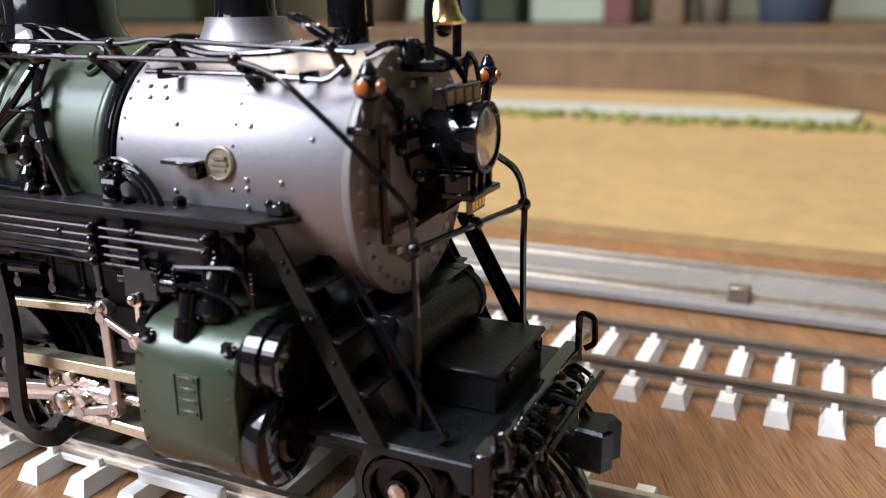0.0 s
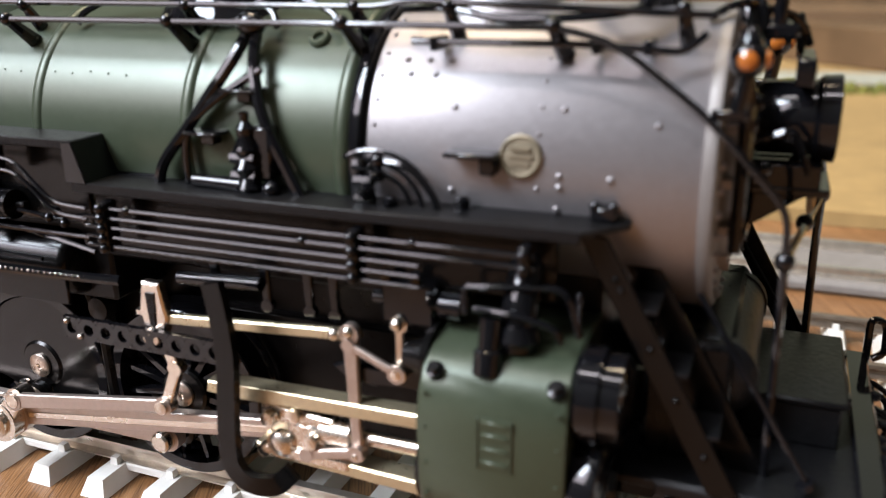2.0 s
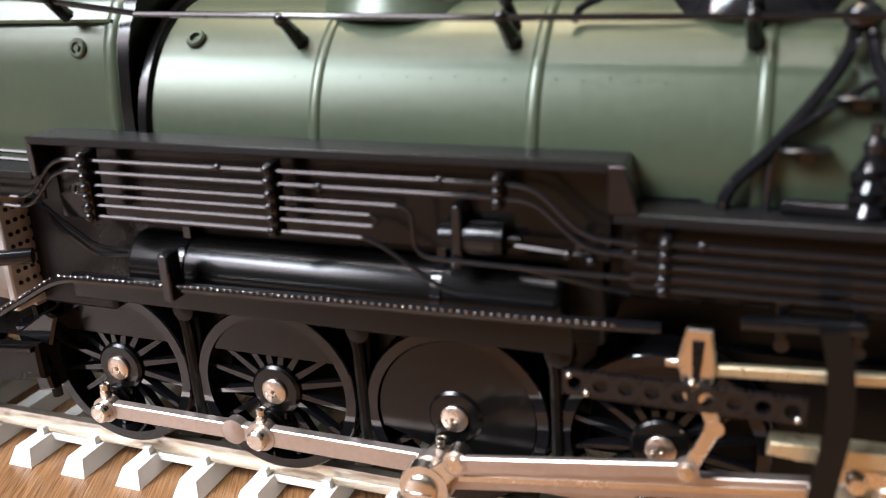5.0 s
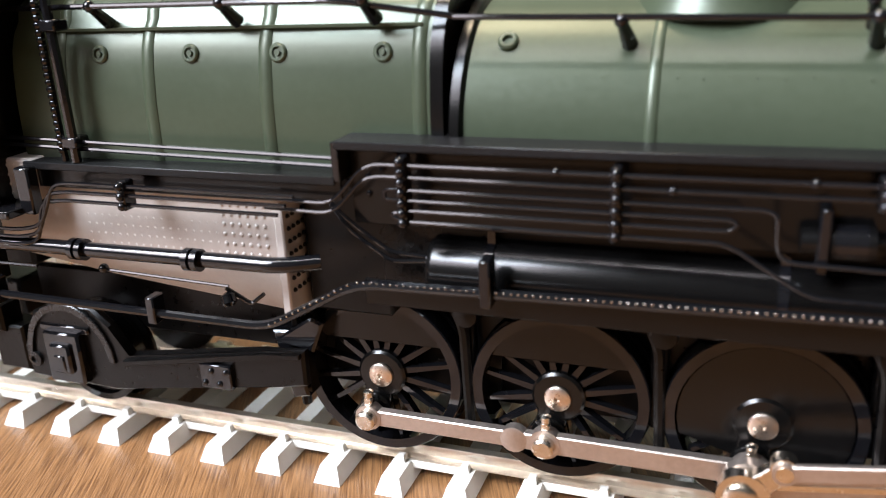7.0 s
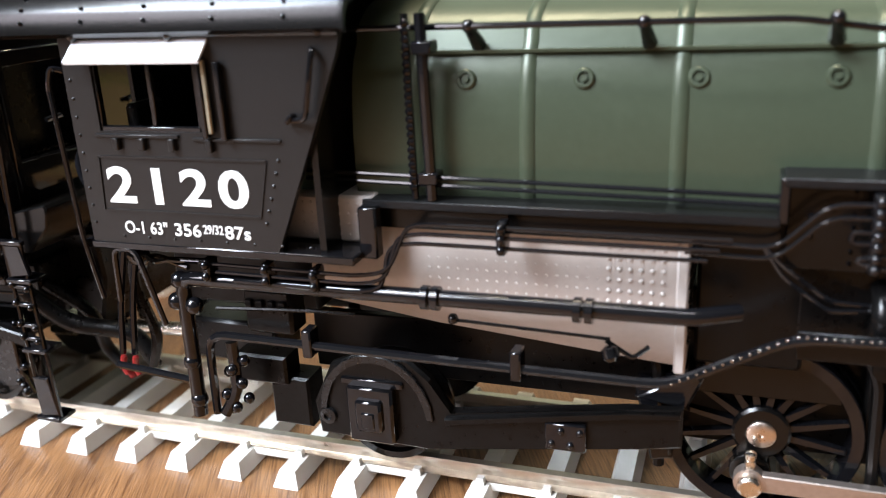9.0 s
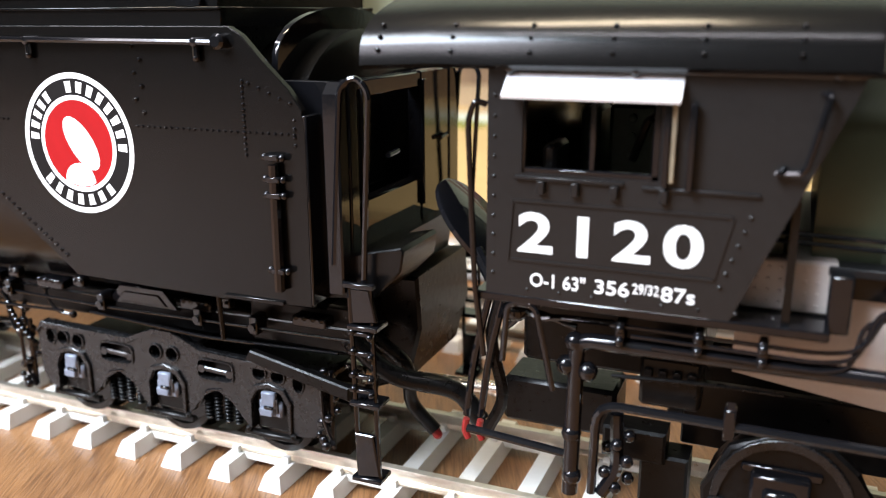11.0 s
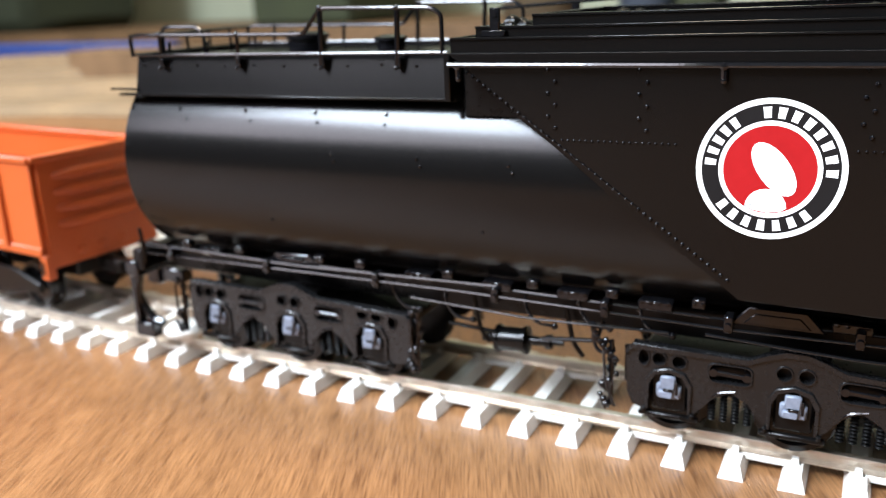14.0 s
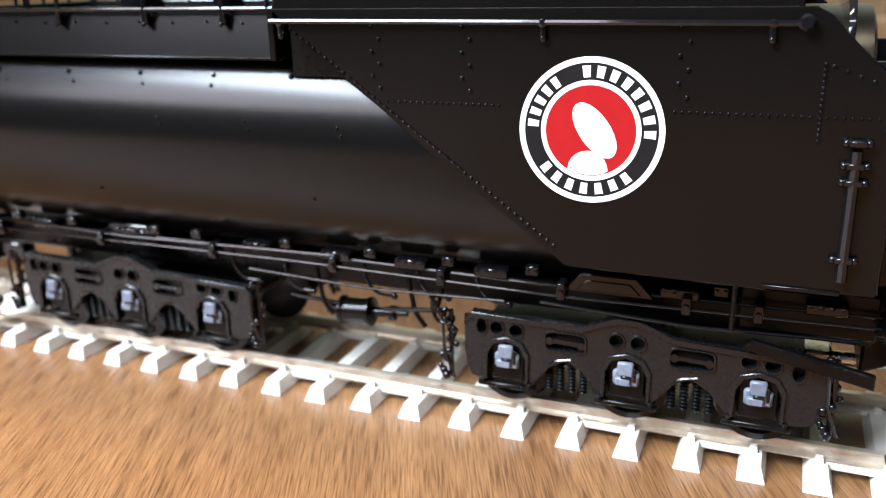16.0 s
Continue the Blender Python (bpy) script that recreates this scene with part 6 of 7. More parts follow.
    pipe(bm, [(-195.5, y - 0.6, 44.6), (-195.5, y - 0.7, 30.2)], 0.6, 8, 0)
    for z in (45.4, 43.0, 32.6, 41.2):
        box(bm, -196.4, -194.6, y - 1.2, y, z - 0.35, z + 0.35, 0.12)
        ball(bm, (-196.6, y - 0.6, z), 0.45, 8)
        ball(bm, (-194.4, y - 0.6, z), 0.45, 8)
    part("gauge_column", bm, BLACK, side)
    bm = box(B(), -203.6, -195.4, y - 0.35, y + 0.02, 28.3, 28.8, 0.08)
    part("lower_ledge", bm, SATIN, side)

# stepped coal boards over the bunker
for x0, x1, half, z0, z1 in ((-265.8, -202, 17.6, 59.0, 61.2), (-262.4, -203, 16.6, 61.0, 62.6), (-254.6, -204, 15.6, 62.5, 64.0)):
    for s in (-1, 1):
        ob = part("coal_board", box(B(), x0, x1, s * half - 0.4, s * half + 0.4, z0, z1, 0.12), SATIN, tender)
        part("board_lip", box(B(), x0, x1, s * half - 0.65, s * half + 0.65, z1 - 0.35, z1 + 0.02, 0.1), SATIN, ob)
    for x in (x0, x1 - 0.8):
        part("coal_board", box(B(), x, x + 0.8, -half, half, z0, z1, 0.1), SATIN, tender)
for s in (-1, 1):
    for x in (-259.4, -206.4):
        bm = B()
        box(bm, x - 0.7, x + 0.7, s * 17.2 - 0.35, s * 17.2 + 0.35, 61.2, 65.0, 0.15)
        box(bm, x - 1.8, x + 1.6, s * 17.2 - 0.6, s * 17.2 + 0.6, 61.2, 62.1, 0.15)
        turned(bm, [(-0.5, 0.4), (0.5, 0.4)], (x, s * 17.2, 64.1), (0, 1, 0), 8)
        part("board_bracket", bm, BLACK, tender)
bm = B()
box(bm, -265, -203, -16.0, 16.0, 50, 60.6, 0.4)
part("coal_bed", bm, DARK, tender)
bm = B()
rng = random.Random(11)
for k in range(420):
    ball(bm, (rng.uniform(-262, -205), rng.uniform(-14.5, 14.5), 60.2 + rng.uniform(0, 2.2)), rng.uniform(0.7, 1.5), 5)
tagged(part("coal", bm, DARK, tender), "", "", "", "stuff")
# rear deck fairing with its ledge
for s in (-1, 1):
    bm = B()
    prism(bm, [(s * 15.9, 52.6), (s * 14.3, 59.0), (s * 13.6, 59.0), (s * 15.2, 52.6)], -327.6, -266.4, "x", 0.1)
    fairing = part("deck_fairing", bm, SATIN, tender)
    bm = B()
    box(bm, -331.4, -266.0, s * 15.5 - 0.8, s * 15.5 + 0.8, 52.3, 52.7, 0.1)
    box(bm, -327.6, -266.2, s * 14.2 - 0.35, s * 14.2 + 0.35, 58.7, 59.2, 0.1)
    part("ledge", bm, SATIN, fairing)
    bm = B()
    for k in range(11):
        rivet(bm, (-326 + k * 5.9, s * 14.85, 57.4 - (k % 2) * 0.2), (0, s, 0.28), 0.22, 0.16)
    for k in range(3):
        rivet(bm, (-269.8, s * (15.62 - k * 0.45), 53.2 + k * 1.6), (0, s, 0.28), 0.22, 0.16)
    part("rivets", bm, BLACK, fairing)
bm = B()
box(bm, -327.6, -267.0, -13.8, 13.8, 57.4, 58.4, 0.2)
box(bm, -267.2, -266.3, -17.5, 17.5, 52.4, 59.2, 0.12)
prism(bm, [(-15.6, 52.6), (15.6, 52.6), (14.0, 58.9), (-14.0, 58.9)], -328.0, -327.2, "x", 0.12)
part("rear_deck", bm, SATIN, tender)
bm = B()
turned(bm, [(0, 3.4), (2.2, 3.4), (2.4, 3.8), (3.0, 3.8), (3.4, 3.0), (3.5, 0.02)], (-304, 0, 56.4), (0, 0, 1), 24)
turned(bm, [(0, 2.4), (1.6, 2.4), (1.8, 2.8), (2.3, 2.8), (2.6, 1.6)], (-288, 1, 56.4), (0, 0, 1), 20)
box(bm, -307.6, -306.4, -0.8, 0.8, 56.4, 60, 0.2)
bmesh.ops.translate(bm, vec=(2, 0, 1.9), verts=bm.verts)
part("filler_hatch", bm, BLACK, tender)
# rails round the rear deck
bm = B()
for s in (-1, 1):
    y = s * 15.6
    pipe(bm, [(-327.4, y, 58.8), (-327.6, y, 62.2), (-325.6, y, 62.4), (-293.2, y, 62.0), (-291.6, y, 62.1), (-288.4, y, 65.7), (-270.0, y, 65.3), (-268.2, y, 64.4), (-268.2, y, 59.0)], 0.34, 8, 1.2)
    pipe(bm, [(-327.4, y, 59.1), (-267.4, y, 59.1)], 0.3, 7, 0)
    for x, z in ((-320.8, 62.4), (-304.5, 62.2), (-288.4, 65.7), (-275.2, 65.4)):
        rod(bm, (x, y, z), (x - 0.4, y - s * 0.1, 57.4), 0.42 if z > 64 else 0.34, 7)
        box(bm, x - 0.8, x + 0.2, y - s * 0.3 - 0.5, y - s * 0.3 + 0.5, 56.9, 58.6, 0.1)
        ball(bm, (x, y, z), 0.55, 8)
        ball(bm, (x - 0.4, y + s * 0.4, 57.0), 0.36, 7)
    for x in (-322.9, -314.6):
        pipe(bm, [(x, y - s * 4.0, 58.4), (x + 0.2, y - s * 4.0, 61.0)], 0.3, 7, 0)
pipe(bm, [(-323.2, -12.6, 58.4), (-323.0, -12.6, 63.2), (-321.6, -12.6, 63.5), (-315.4, -12.6, 63.4), (-314.0, -12.6, 62.4), (-314.0, -12.6, 58.4)], 0.34, 8, 1.3)
pipe(bm, [(-327.6, -15.6, 62.2), (-327.6, 15.6, 62.2)], 0.34, 8, 0)
pipe(bm, [(-327.4, -15.6, 59.1), (-327.4, 15.6, 59.1)], 0.3, 8, 0)
pipe(bm, [(-271, 10, 58.4), (-271, 10, 64.3), (-250, 10, 65.3)], 0.3, 7, 1)
for y in (-8.0, -2.0, 4.0, 10.0):
    rod(bm, (-327.4, y, 58.4), (-327.6, y, 62.2), 0.3, 7)
rod(bm, (-333.4, -15.9, 53.4), (-327.0, -15.9, 53.4), 0.22, 7)
part("deck_railing", bm, BLACK, tender, "thin black rails round the rear deck")
# front end: bulkhead, wings, apron
bm = B()
arch = [(-15.4 * math.cos(math.pi * k / 20), 55.0 + 6.2 * math.sin(math.pi * k / 20) ** 0.8) for k in range(1, 20)] + [(15.4, 55), (15.4, 30), (-15.4, 30), (-15.4, 55)]
prism(bm, arch, -197.6, -196.8, "x", 0.1)
part("front_bulkhead", bm, BLACK, tender, "arched black bulkhead over the coal gate")
for s in (-1, 1):
    bm = B()
    prism(bm, [(-199.0, 53.4), (-190.0, 53.4), (-188.4, 52.6), (-188.4, 33), (-199.0, 33)], s * 15.6, s * 14.6, "y", 0.1)
    box(bm, -192.4, -191.6, min(s * 18.6, s * 14.6), max(s * 18.6, s * 14.6), 28.6, 50, 0.15)
    box(bm, -189.6, -188.2, s * 14.4 - 0.9, s * 14.4 + 0.9, 32, 53.6, 0.3)
    part("front_wing", bm, BLACK, tender)
    bm = B()
    pipe(bm, [(-189.6, s * 17.2, 33.4), (-188.2, s * 17.2, 53.0), (-186.4, s * 17.0, 54.2), (-185.0, s * 16.8, 52.6), (-186.2, s * 16.8, 31)], 0.34, 7, 1.4)
    part("entry_rail", bm, BLACK, tender)
bm = B()
prism(bm, [(-192, 33.4), (-182.2, 35.6), (-181.8, 35.2), (-182.2, 32.8), (-185.5, 29.4), (-192, 28.6)], -15.6, -6, "y", 0.2)
prism(bm, [(-192, 33.4), (-185.6, 34.8), (-186.5, 29.4), (-192, 28.6)], -6, 9.0, "y", 0.2)
part("apron", bm, SATIN, tender)
bm = B()
prism(bm, [(-17.4, 30), (-12.6, 30), (-12.6, 53.4), (-16.2, 53.4), (-17.4, 52.2)], -190.4, -188.4, "x", 0.2)
front_wall = part("front_wall", bm, BLACK, tender, "glossy black front wall round the coal doors")
part("wall_panel", prism(B(), [(4.4, 30), (17.4, 30), (17.4, 52.2), (16.2, 53.4), (4.4, 53.4)], -190.4, -188.4, "x", 0.2), BLACK, front_wall)
part("lintel", box(B(), -190.4, -188.5, -12.6, 4.4, 51.4, 53.3, 0.15), BLACK, front_wall)
part("sill_panel", box(B(), -190.4, -188.6, -12.6, 4.4, 30, 39.6, 0.2), BLACK, front_wall)
part("coal_door", box(B(), -194.6, -193.8, -12.6, 4.4, 39, 52, 0.2), DARK, front_wall)
for y in (-12.0, 4.9):
    part("door_jamb", box(B(), -188.6, -188.0, y - 0.5, y + 0.5, 36, 52.4, 0.15), BLACK, front_wall)
for y in (-6.5, 9.5):
    part("latch", rod(B(), (-187.9, y, 44.2), (-187.9, y + 2.6, 44.4), 0.35, 8), BLACK, front_wall)
bm = B()
ringed(bm, [[(-176 + 0.66 * 6.6 * k * math.cos(t) + d * 0.75, -8 + 6.0 * k * math.sin(t), 37 - 0.75 * 6.6 * k * math.cos(t) + d * 0.66) for t in (2 * math.pi * i / 28 for i in range(28))] for d, k in ((-0.4, 0.96), (-0.25, 1.0), (0.25, 1.0), (0.4, 0.96))])
rod(bm, (-174.4, -12.6, 35.6), (-172.4, -13.4, 32.6), 0.7, 8)
part("fall_plate", bm, BLACK, tender)
# steps and corner gear
for s in (-1, 1):
    bm = B()
    for x in (-187.8, -185.2):
        rod(bm, (x, s * 17.2, 31), (x + 0.6, s * 17.2, 7.6), 0.3, 7)
    box(bm, -188.4, -184.6, s * 17.4 - 0.4, s * 17.4 + 0.4, 31.0, 31.6, 0.1)
    for z in (25.6, 23.2, 20.4, 18.6):
        box(bm, -188.1, -184.8, s * 17.3 - 0.3, s * 17.3 + 0.3, z - 0.25, z + 0.25, 0.08)
        ball(bm, (-187.4, s * 17.7, z + 0.3), 0.42, 8)
        ball(bm, (-185.2, s * 17.7, z - 0.2), 0.42, 8)
    ladder = part("step_ladder", bm, BLACK, tender, "glossy black footsteps at the tender corner")
    for z0, z1 in ((26.8, 31.0), (7.6, 13.2)):
        bm = prism(B(), [(-187.6, z1), (-185.2, z1), (-184.4, z0 + 0.4), (-187.4, z0)], s * 17.6, s * 16.9, "y", 0.15)
        part("riser", bm, BLACK, ladder)
    for z in (26.4, 17.0, 7.4):
        part("tread", box(B(), -188.0, -184.2, s * 16.4 - 1.5, s * 16.4 + 1.5, z - 0.3, z + 0.3, 0.12), BLACK, ladder)
for y in (-13.4, -12.2, 13.0):
    dz = 0.9 if y == -12.2 else 0
    brake_line = part("brake_pipe", pipe(B(), [(-335, y, 22.6 + dz), (-268, y, 22.8 + dz), (-228, y, 22.2 + dz), (-190, y, 22.8 + dz)], 0.2, 7, 1), BLACK, tender)
for x in (-327, -305, -283, -262, -245, -228, -212, -203.5):
    bm = box(B(), x - 0.6, x + 0.6, -14.0, -11.6, 21.8, 24.2, 0.15)
    turned(bm, [(0, 0.5), (0.5, 0.5)], (x, -13.9, 22.8), (0, -1, 0), 8)
    part("pipe_clip", bm, BLACK, brake_line)
bm = B()
for x in (-318, -300, -275.6, -262, -250, -238, -213, -196):
    box(bm, x - 2.4, x + 2.4, -13.0, -10.6, 23.4, 24.8, 0.2)
    for k in range(4):
        ball(bm, (x - 1.8 + k * 1.2, -12.9, 24.6), 0.4, 6)
for x in (-222, -300):
    prism(bm, [(x - 6, 22.8), (x - 3.6, 25.4), (x + 3.6, 25.4), (x + 6, 22.8)], -12.6, -11.8, "y", 0.15)
    prism(bm, [(x - 4.2, 23.2), (x - 2.8, 24.6), (x + 2.8, 24.6), (x + 4.2, 23.2)], -12.8, -12.5, "y", 0.1)
part("tank_cradle", bm, BLACK, tender)
part("drag_casting", prism(B(), [(-191, 28.4), (-185, 28.8), (-184.6, 22), (-186.4, 15), (-191, 13)], -5, 12, "y", 0.4), DARK, tender)
bm = B()
box(bm, -336, -190, -7, 7, 17.6, 22.0, 0.4)
box(bm, -336.6, -334, -14, 14, 19, 23.2, 0.3)
box(bm, -206, -190, -11.0, 11.0, 19.8, 26, 0.4)
prism(bm, [(-204, 19.8), (-190, 17.0), (-190, 15.2), (-205, 18.4)], -14.4, -13.2, "y", 0.2)
for x in (-331, -206.4):
    pipe(bm, [(x, -16, 21.6), (x, -16.4, 27.6), (x + (6 if x > -300 else 0), -16.6, 28.4)], 0.34, 7, 0.5)
part("under_frame", bm, DARK, tender)
bm = B()
turned(bm, [(-2.4, 0.02), (-2.3, 0.7), (-0.1, 0.8), (0.0, 1.8), (0.2, 2.3), (0.7, 2.3), (0.9, 2.0), (4.7, 2.0), (4.9, 2.3), (5.4, 2.3), (5.6, 1.8), (5.8, 0.8), (8.4, 0.7), (8.6, 1.2), (9.4, 1.2), (9.6, 0.5), (11.4, 0.45)], (-264.7, -7.0, 13.1), (1, 0, 0.06), 24)
pipe(bm, [(-272, -9.4, 15.6), (-264, -8.6, 14.8)], 0.35, 7, 0)
pipe(bm, [(-256, -9.4, 15.2), (-247, -10.6, 16.6), (-246, -10.6, 20)], 0.35, 7, 1)
for x in (-268, -252.5):
    pipe(bm, [(x, -8.5, 21), (x + 1.4, -9, 15), (x + 3, -9, 13)], 0.4, 7, 1)
part("brake_cylinder", bm, SATIN, tender)

# levers, hangers and a small reservoir between and above the trucks
for x, z in ((-271.5, 17.6), (-258.0, 18.4), (-249.5, 19.2), (-281.0, 18.2), (-240.5, 19.4)):
    bm = pipe(B(), smooth_line([(x, -11.4, z + 4.6), (x + 0.5, -11.8, z + 2.2), (x + 2.2, -11.9, z + 0.4), (x + 4.6, -11.6, z)]), 0.26, 7, 0)
    ball(bm, (x + 4.8, -11.6, z), 0.55, 8)
    ball(bm, (x, -11.4, z + 3.4), 0.5, 8)
    part("brake_lever", bm, BLACK, tender)
for x0, x1, z in ((-277, -236, 20.6), (-336, -262, 24.4), (-231, -192, 20.9)):
    part("air_line", pipe(B(), [(x0, -13.0, z), ((x0 + x1) / 2, -13.4, z - 0.7), (x1, -13.0, z - 0.2)], 0.22, 7, 2), BLACK, tender)
for x in (-323, -311, -294, -286, -270, -256, -244, -232, -208):
    bm = box(B(), x - 0.9, x + 0.9, -13.6, -12.2, 24.6, 26.0, 0.15)
    ball(bm, (x - 0.5, -13.6, 25.4), 0.28, 6)
    ball(bm, (x + 0.5, -13.6, 25.4), 0.28, 6)
    part("tank_bracket", bm, BLACK, tender)

# six-wheel trucks
top_line = [(-22.8, 15.2), (-21.8, 16.6), (-13.0, 16.4), (-6.0, 16.2), (-3.6, 17.4), (-1.4, 18.3), (1.4, 18.3), (3.6, 17.4), (6.0, 16.2), (13.0, 16.0), (23.6, 15.6), (24.8, 14.2)]
low_line = [(24.6, 8.4), (23.0, 6.9), (21.6, 6.6), (13.2, 6.6), (12.4, 7.4), (10.6, 9.6), (8.2, 11.0), (5.8, 9.6), (4.2, 7.4), (3.4, 6.6), (-3.4, 6.6), (-4.2, 7.4), (-5.8, 9.6), (-8.2, 11.0), (-10.6, 9.6), (-12.4, 7.4), (-13.2, 6.6), (-20.6, 6.6), (-21.8, 6.9), (-22.6, 8.8)]


HOLES = [(-20.2, 14.6, 0.75, 1.2), (21.0, 14.0, 0.75, 1.2)]
for u in (-16.6, 0.0, 16.6):
    HOLES += [(u - 1.4, 15.0 if u == 0.0 else 14.6, 0.95, 0.95), (u + 1.4, 15.0 if u == 0.0 else 14.5, 0.95, 0.95)]
for u in (-8.3, 8.3):
    HOLES += [(u, 13.7, 2.7, 1.35)]


def hole_line(u, v, rx, rz, k=1.0):
    """Outline of a hole: round where it is narrow, a rounded slot where it is wide."""
    e = 0.4 if rx > 2 else 1.0
    soft_power = lambda c: math.copysign(abs(c) ** e, c)
    return [(u + k * rx * soft_power(math.cos(2 * math.pi * (i + 0.5) / 16)), v + k * rz * soft_power(math.sin(2 * math.pi * (i + 0.5) / 16))) for i in range(16)]


def cut_mesh(name, body, cutters, material):
    """The body with the cutters' shapes taken out of it."""
    obs = []
    for bm in (body, cutters):
        bmesh.ops.recalc_face_normals(bm, faces=bm.faces)
        me = bpy.data.meshes.new(name)
        bm.to_mesh(me)
        bm.free()
        obs.append(new(name, me))
    mod = obs[0].modifiers.new("cut", "BOOLEAN")
    mod.operation, mod.solver, mod.object = "DIFFERENCE", "EXACT", obs[1]
    bm = B()
    bm.from_mesh(bpy.data.meshes.new_from_object(obs[0].evaluated_get(bpy.context.evaluated_depsgraph_get())))
    for ob in obs:
        bpy.data.objects.remove(ob)
    return to_mesh(name, bm, material, 30)


def truck_frame_mesh():
    body, cut = B(), B()
    prism(body, top_line + low_line, -12.5, -11.2, "y")
    for u, v, rx, rz in HOLES:
        prism(cut, hole_line(u, v, rx, rz), -14, -10, "y")
    for u in (-16.6, 0.0, 16.6):
        prism(cut, [(u - 2.7, 6.2), (u - 2.8, 10.6), (u - 1.9, 12.3), (u, 12.9), (u + 1.9, 12.3), (u + 2.8, 10.6), (u + 2.7, 6.2)], -14, -10, "y")
    return cut_mesh("truck_frame", body, cut, TRUCK)


FRAME = truck_frame_mesh()


def truck_at(cx):
    lift = 1.5
    for s in (-1, 1):
        fr = put("truck_frame", FRAME, tender, "black cast side frame of a six-wheel truck", (cx, 0, lift), 0, s > 0)
        bm = B()
        prism(bm, top_line + [(u, v - 0.7) for u, v in top_line[::-1]], -12.85, -12.3, "y", 0.12)
        for u, v, rx, rz in HOLES:
            w = 0.5 if rx > 2 else 1.0
            loops = [[(q[0], d, q[1]) for q in hole_line(u, v, rx, rz, 1 + r * w)] for r, d in ((0.0, -12.4), (0.02, -12.75), (0.18, -12.75), (0.3, -12.4))]
            ringed(bm, [list(ring) for ring in zip(*loops)], closed=True, caps=False)
        for u in (-16.6, 0.0, 16.6):
            inner = [(u - 2.75, 6.6), (u - 2.85, 10.6), (u - 1.95, 12.3), (u, 12.9), (u + 1.95, 12.3), (u + 2.85, 10.6), (u + 2.75, 6.6)]
            outer = [(u + (q - u) * 1.16, 6.6 if z < 7 else z + 0.5) for q, z in inner]
            prism(bm, outer + inner[::-1], -12.9, -12.4, "y", 0.1)
        part("frame_rims", bm, TRUCK, fr)
        part("backing_plate", box(B(), -23.4, 23.4, -11.0, -10.6, 9.6, 15.4, 0.1), DARK, fr)
        for u in (-16.6, 0.0, 16.6):
            bm = B()
            box(bm, u - 2.5, u + 2.5, -11.9, -10.9, 6.4, 12.6, 0.3)
            box(bm, u - 4.2, u + 4.2, -12.8, -11.8, 5.5, 6.2, 0.15)
            for q in (u - 3.4, u + 3.4):
                turned(bm, [(0, 0.4), (0.5, 0.35), (0.6, 0.02)], (q, -12.7, 6.3), (0, -0.3, 1), 8)
            pedestal = part("pedestal", bm, DARK, fr)
            bm = B()
            box(bm, u - 1.75, u + 1.75, -12.7, -11.8, 8.6, 10.9, 0.3)
            box(bm, u - 1.1, u + 1.0, -13.1, -12.3, 10.2, 12.2, 0.2)
            box(bm, u - 1.3, u + 0.7, -13.3, -12.5, 8.9, 10.0, 0.15)
            part("journal_box", bm, JOURNAL, pedestal, "grey highlighted journal box")
            bm = B()
            box(bm, u - 0.6, u + 0.7, -13.32, -13.0, 9.9, 10.35, 0.08)
            box(bm, u + 1.0, u + 1.35, -12.9, -12.5, 9.4, 11.4, 0.08)
            part("journal_strap", bm, BLACK, pedestal)
        for u in (-16.6, 0.0, 16.6):
            put("wheel", W33, fr, "", (u, 0, 9.2 - lift))
        bm = B()
        for u in (-8.3, 8.3):
            bar(bm, (u - 2.2, 13.7), (u + 2.2, 13.5), 0.34, 0.34, -12.6, -12.1, (0.55, 0.55))
            for k in range(4):
                spring = B()
                for j in range(9):
                    turned(spring, [(0, 0.42), (0.16, 0.62), (0.32, 0.42)], (u - 2.4 + k * 1.6, -11.4, 6.0 + j * 0.52), (0, 0, 1), 8)
                part("coil_spring", spring, DARK, fr)
            pipe(bm, smooth_line([(u - 3.6, -12.0, 7.8), (u - 1.8, -12.4, 10.4), (u + 0.8, -12.4, 11.2)]), 0.22, 6, 0)
        for u in (-25.2, 25.2):
            rng = random.Random(int(u))
            for k in range(14):
                ball(bm, (u + rng.uniform(-1.4, 1.2), -rng.uniform(11.2, 12.9), 6.2 + k * 0.75), rng.uniform(0.35, 0.75), 7)
            rod(bm, (u, -11.6, 16), (u, -11.8, 5.8), 0.4, 7)
            pipe(bm, [(u - 0.9, -12.6, 15), (u - 0.6, -12.9, 10), (u + 0.8, -12.6, 6)], 0.25, 6, 1)
        part("brake_rigging", bm, BLACK, fr)
    bm = B()
    box(bm, cx - 22, cx + 22, -9.6, 9.6, 13.2, 14.6, 0.4)
    box(bm, cx - 4, cx + 4, -11.2, 11.2, 14.0, 17.6, 0.4)
    for u in (-16.6, 0.0, 16.6):
        turned(bm, [(0, 1.6), (0.6, 1.6), (0.8, 1.1), (1.4, 1.0)], (cx + u * 0.8, -8.6, 14.5), (0, 0, 1), 14)
    part("truck_bolster", bm, DARK, tender)


truck_at(-219.2)
truck_at(-302.0)
bm = B()
pipe(bm, smooth_line([(-247.0, -12.4, 20.4), (-246.8, -12.6, 17.6), (-246.0, -12.6, 16.0), (-244.4, -12.5, 15.8), (-243.2, -12.3, 14.6)]), 0.3, 6, 0)
for k in range(9):
    t = k / 8
    ball(bm, (-247 + 3.4 * t ** 1.6, -12.6, 20.0 - 5.0 * t), 0.5, 6)
part("safety_chain", bm, BLACK, tender)
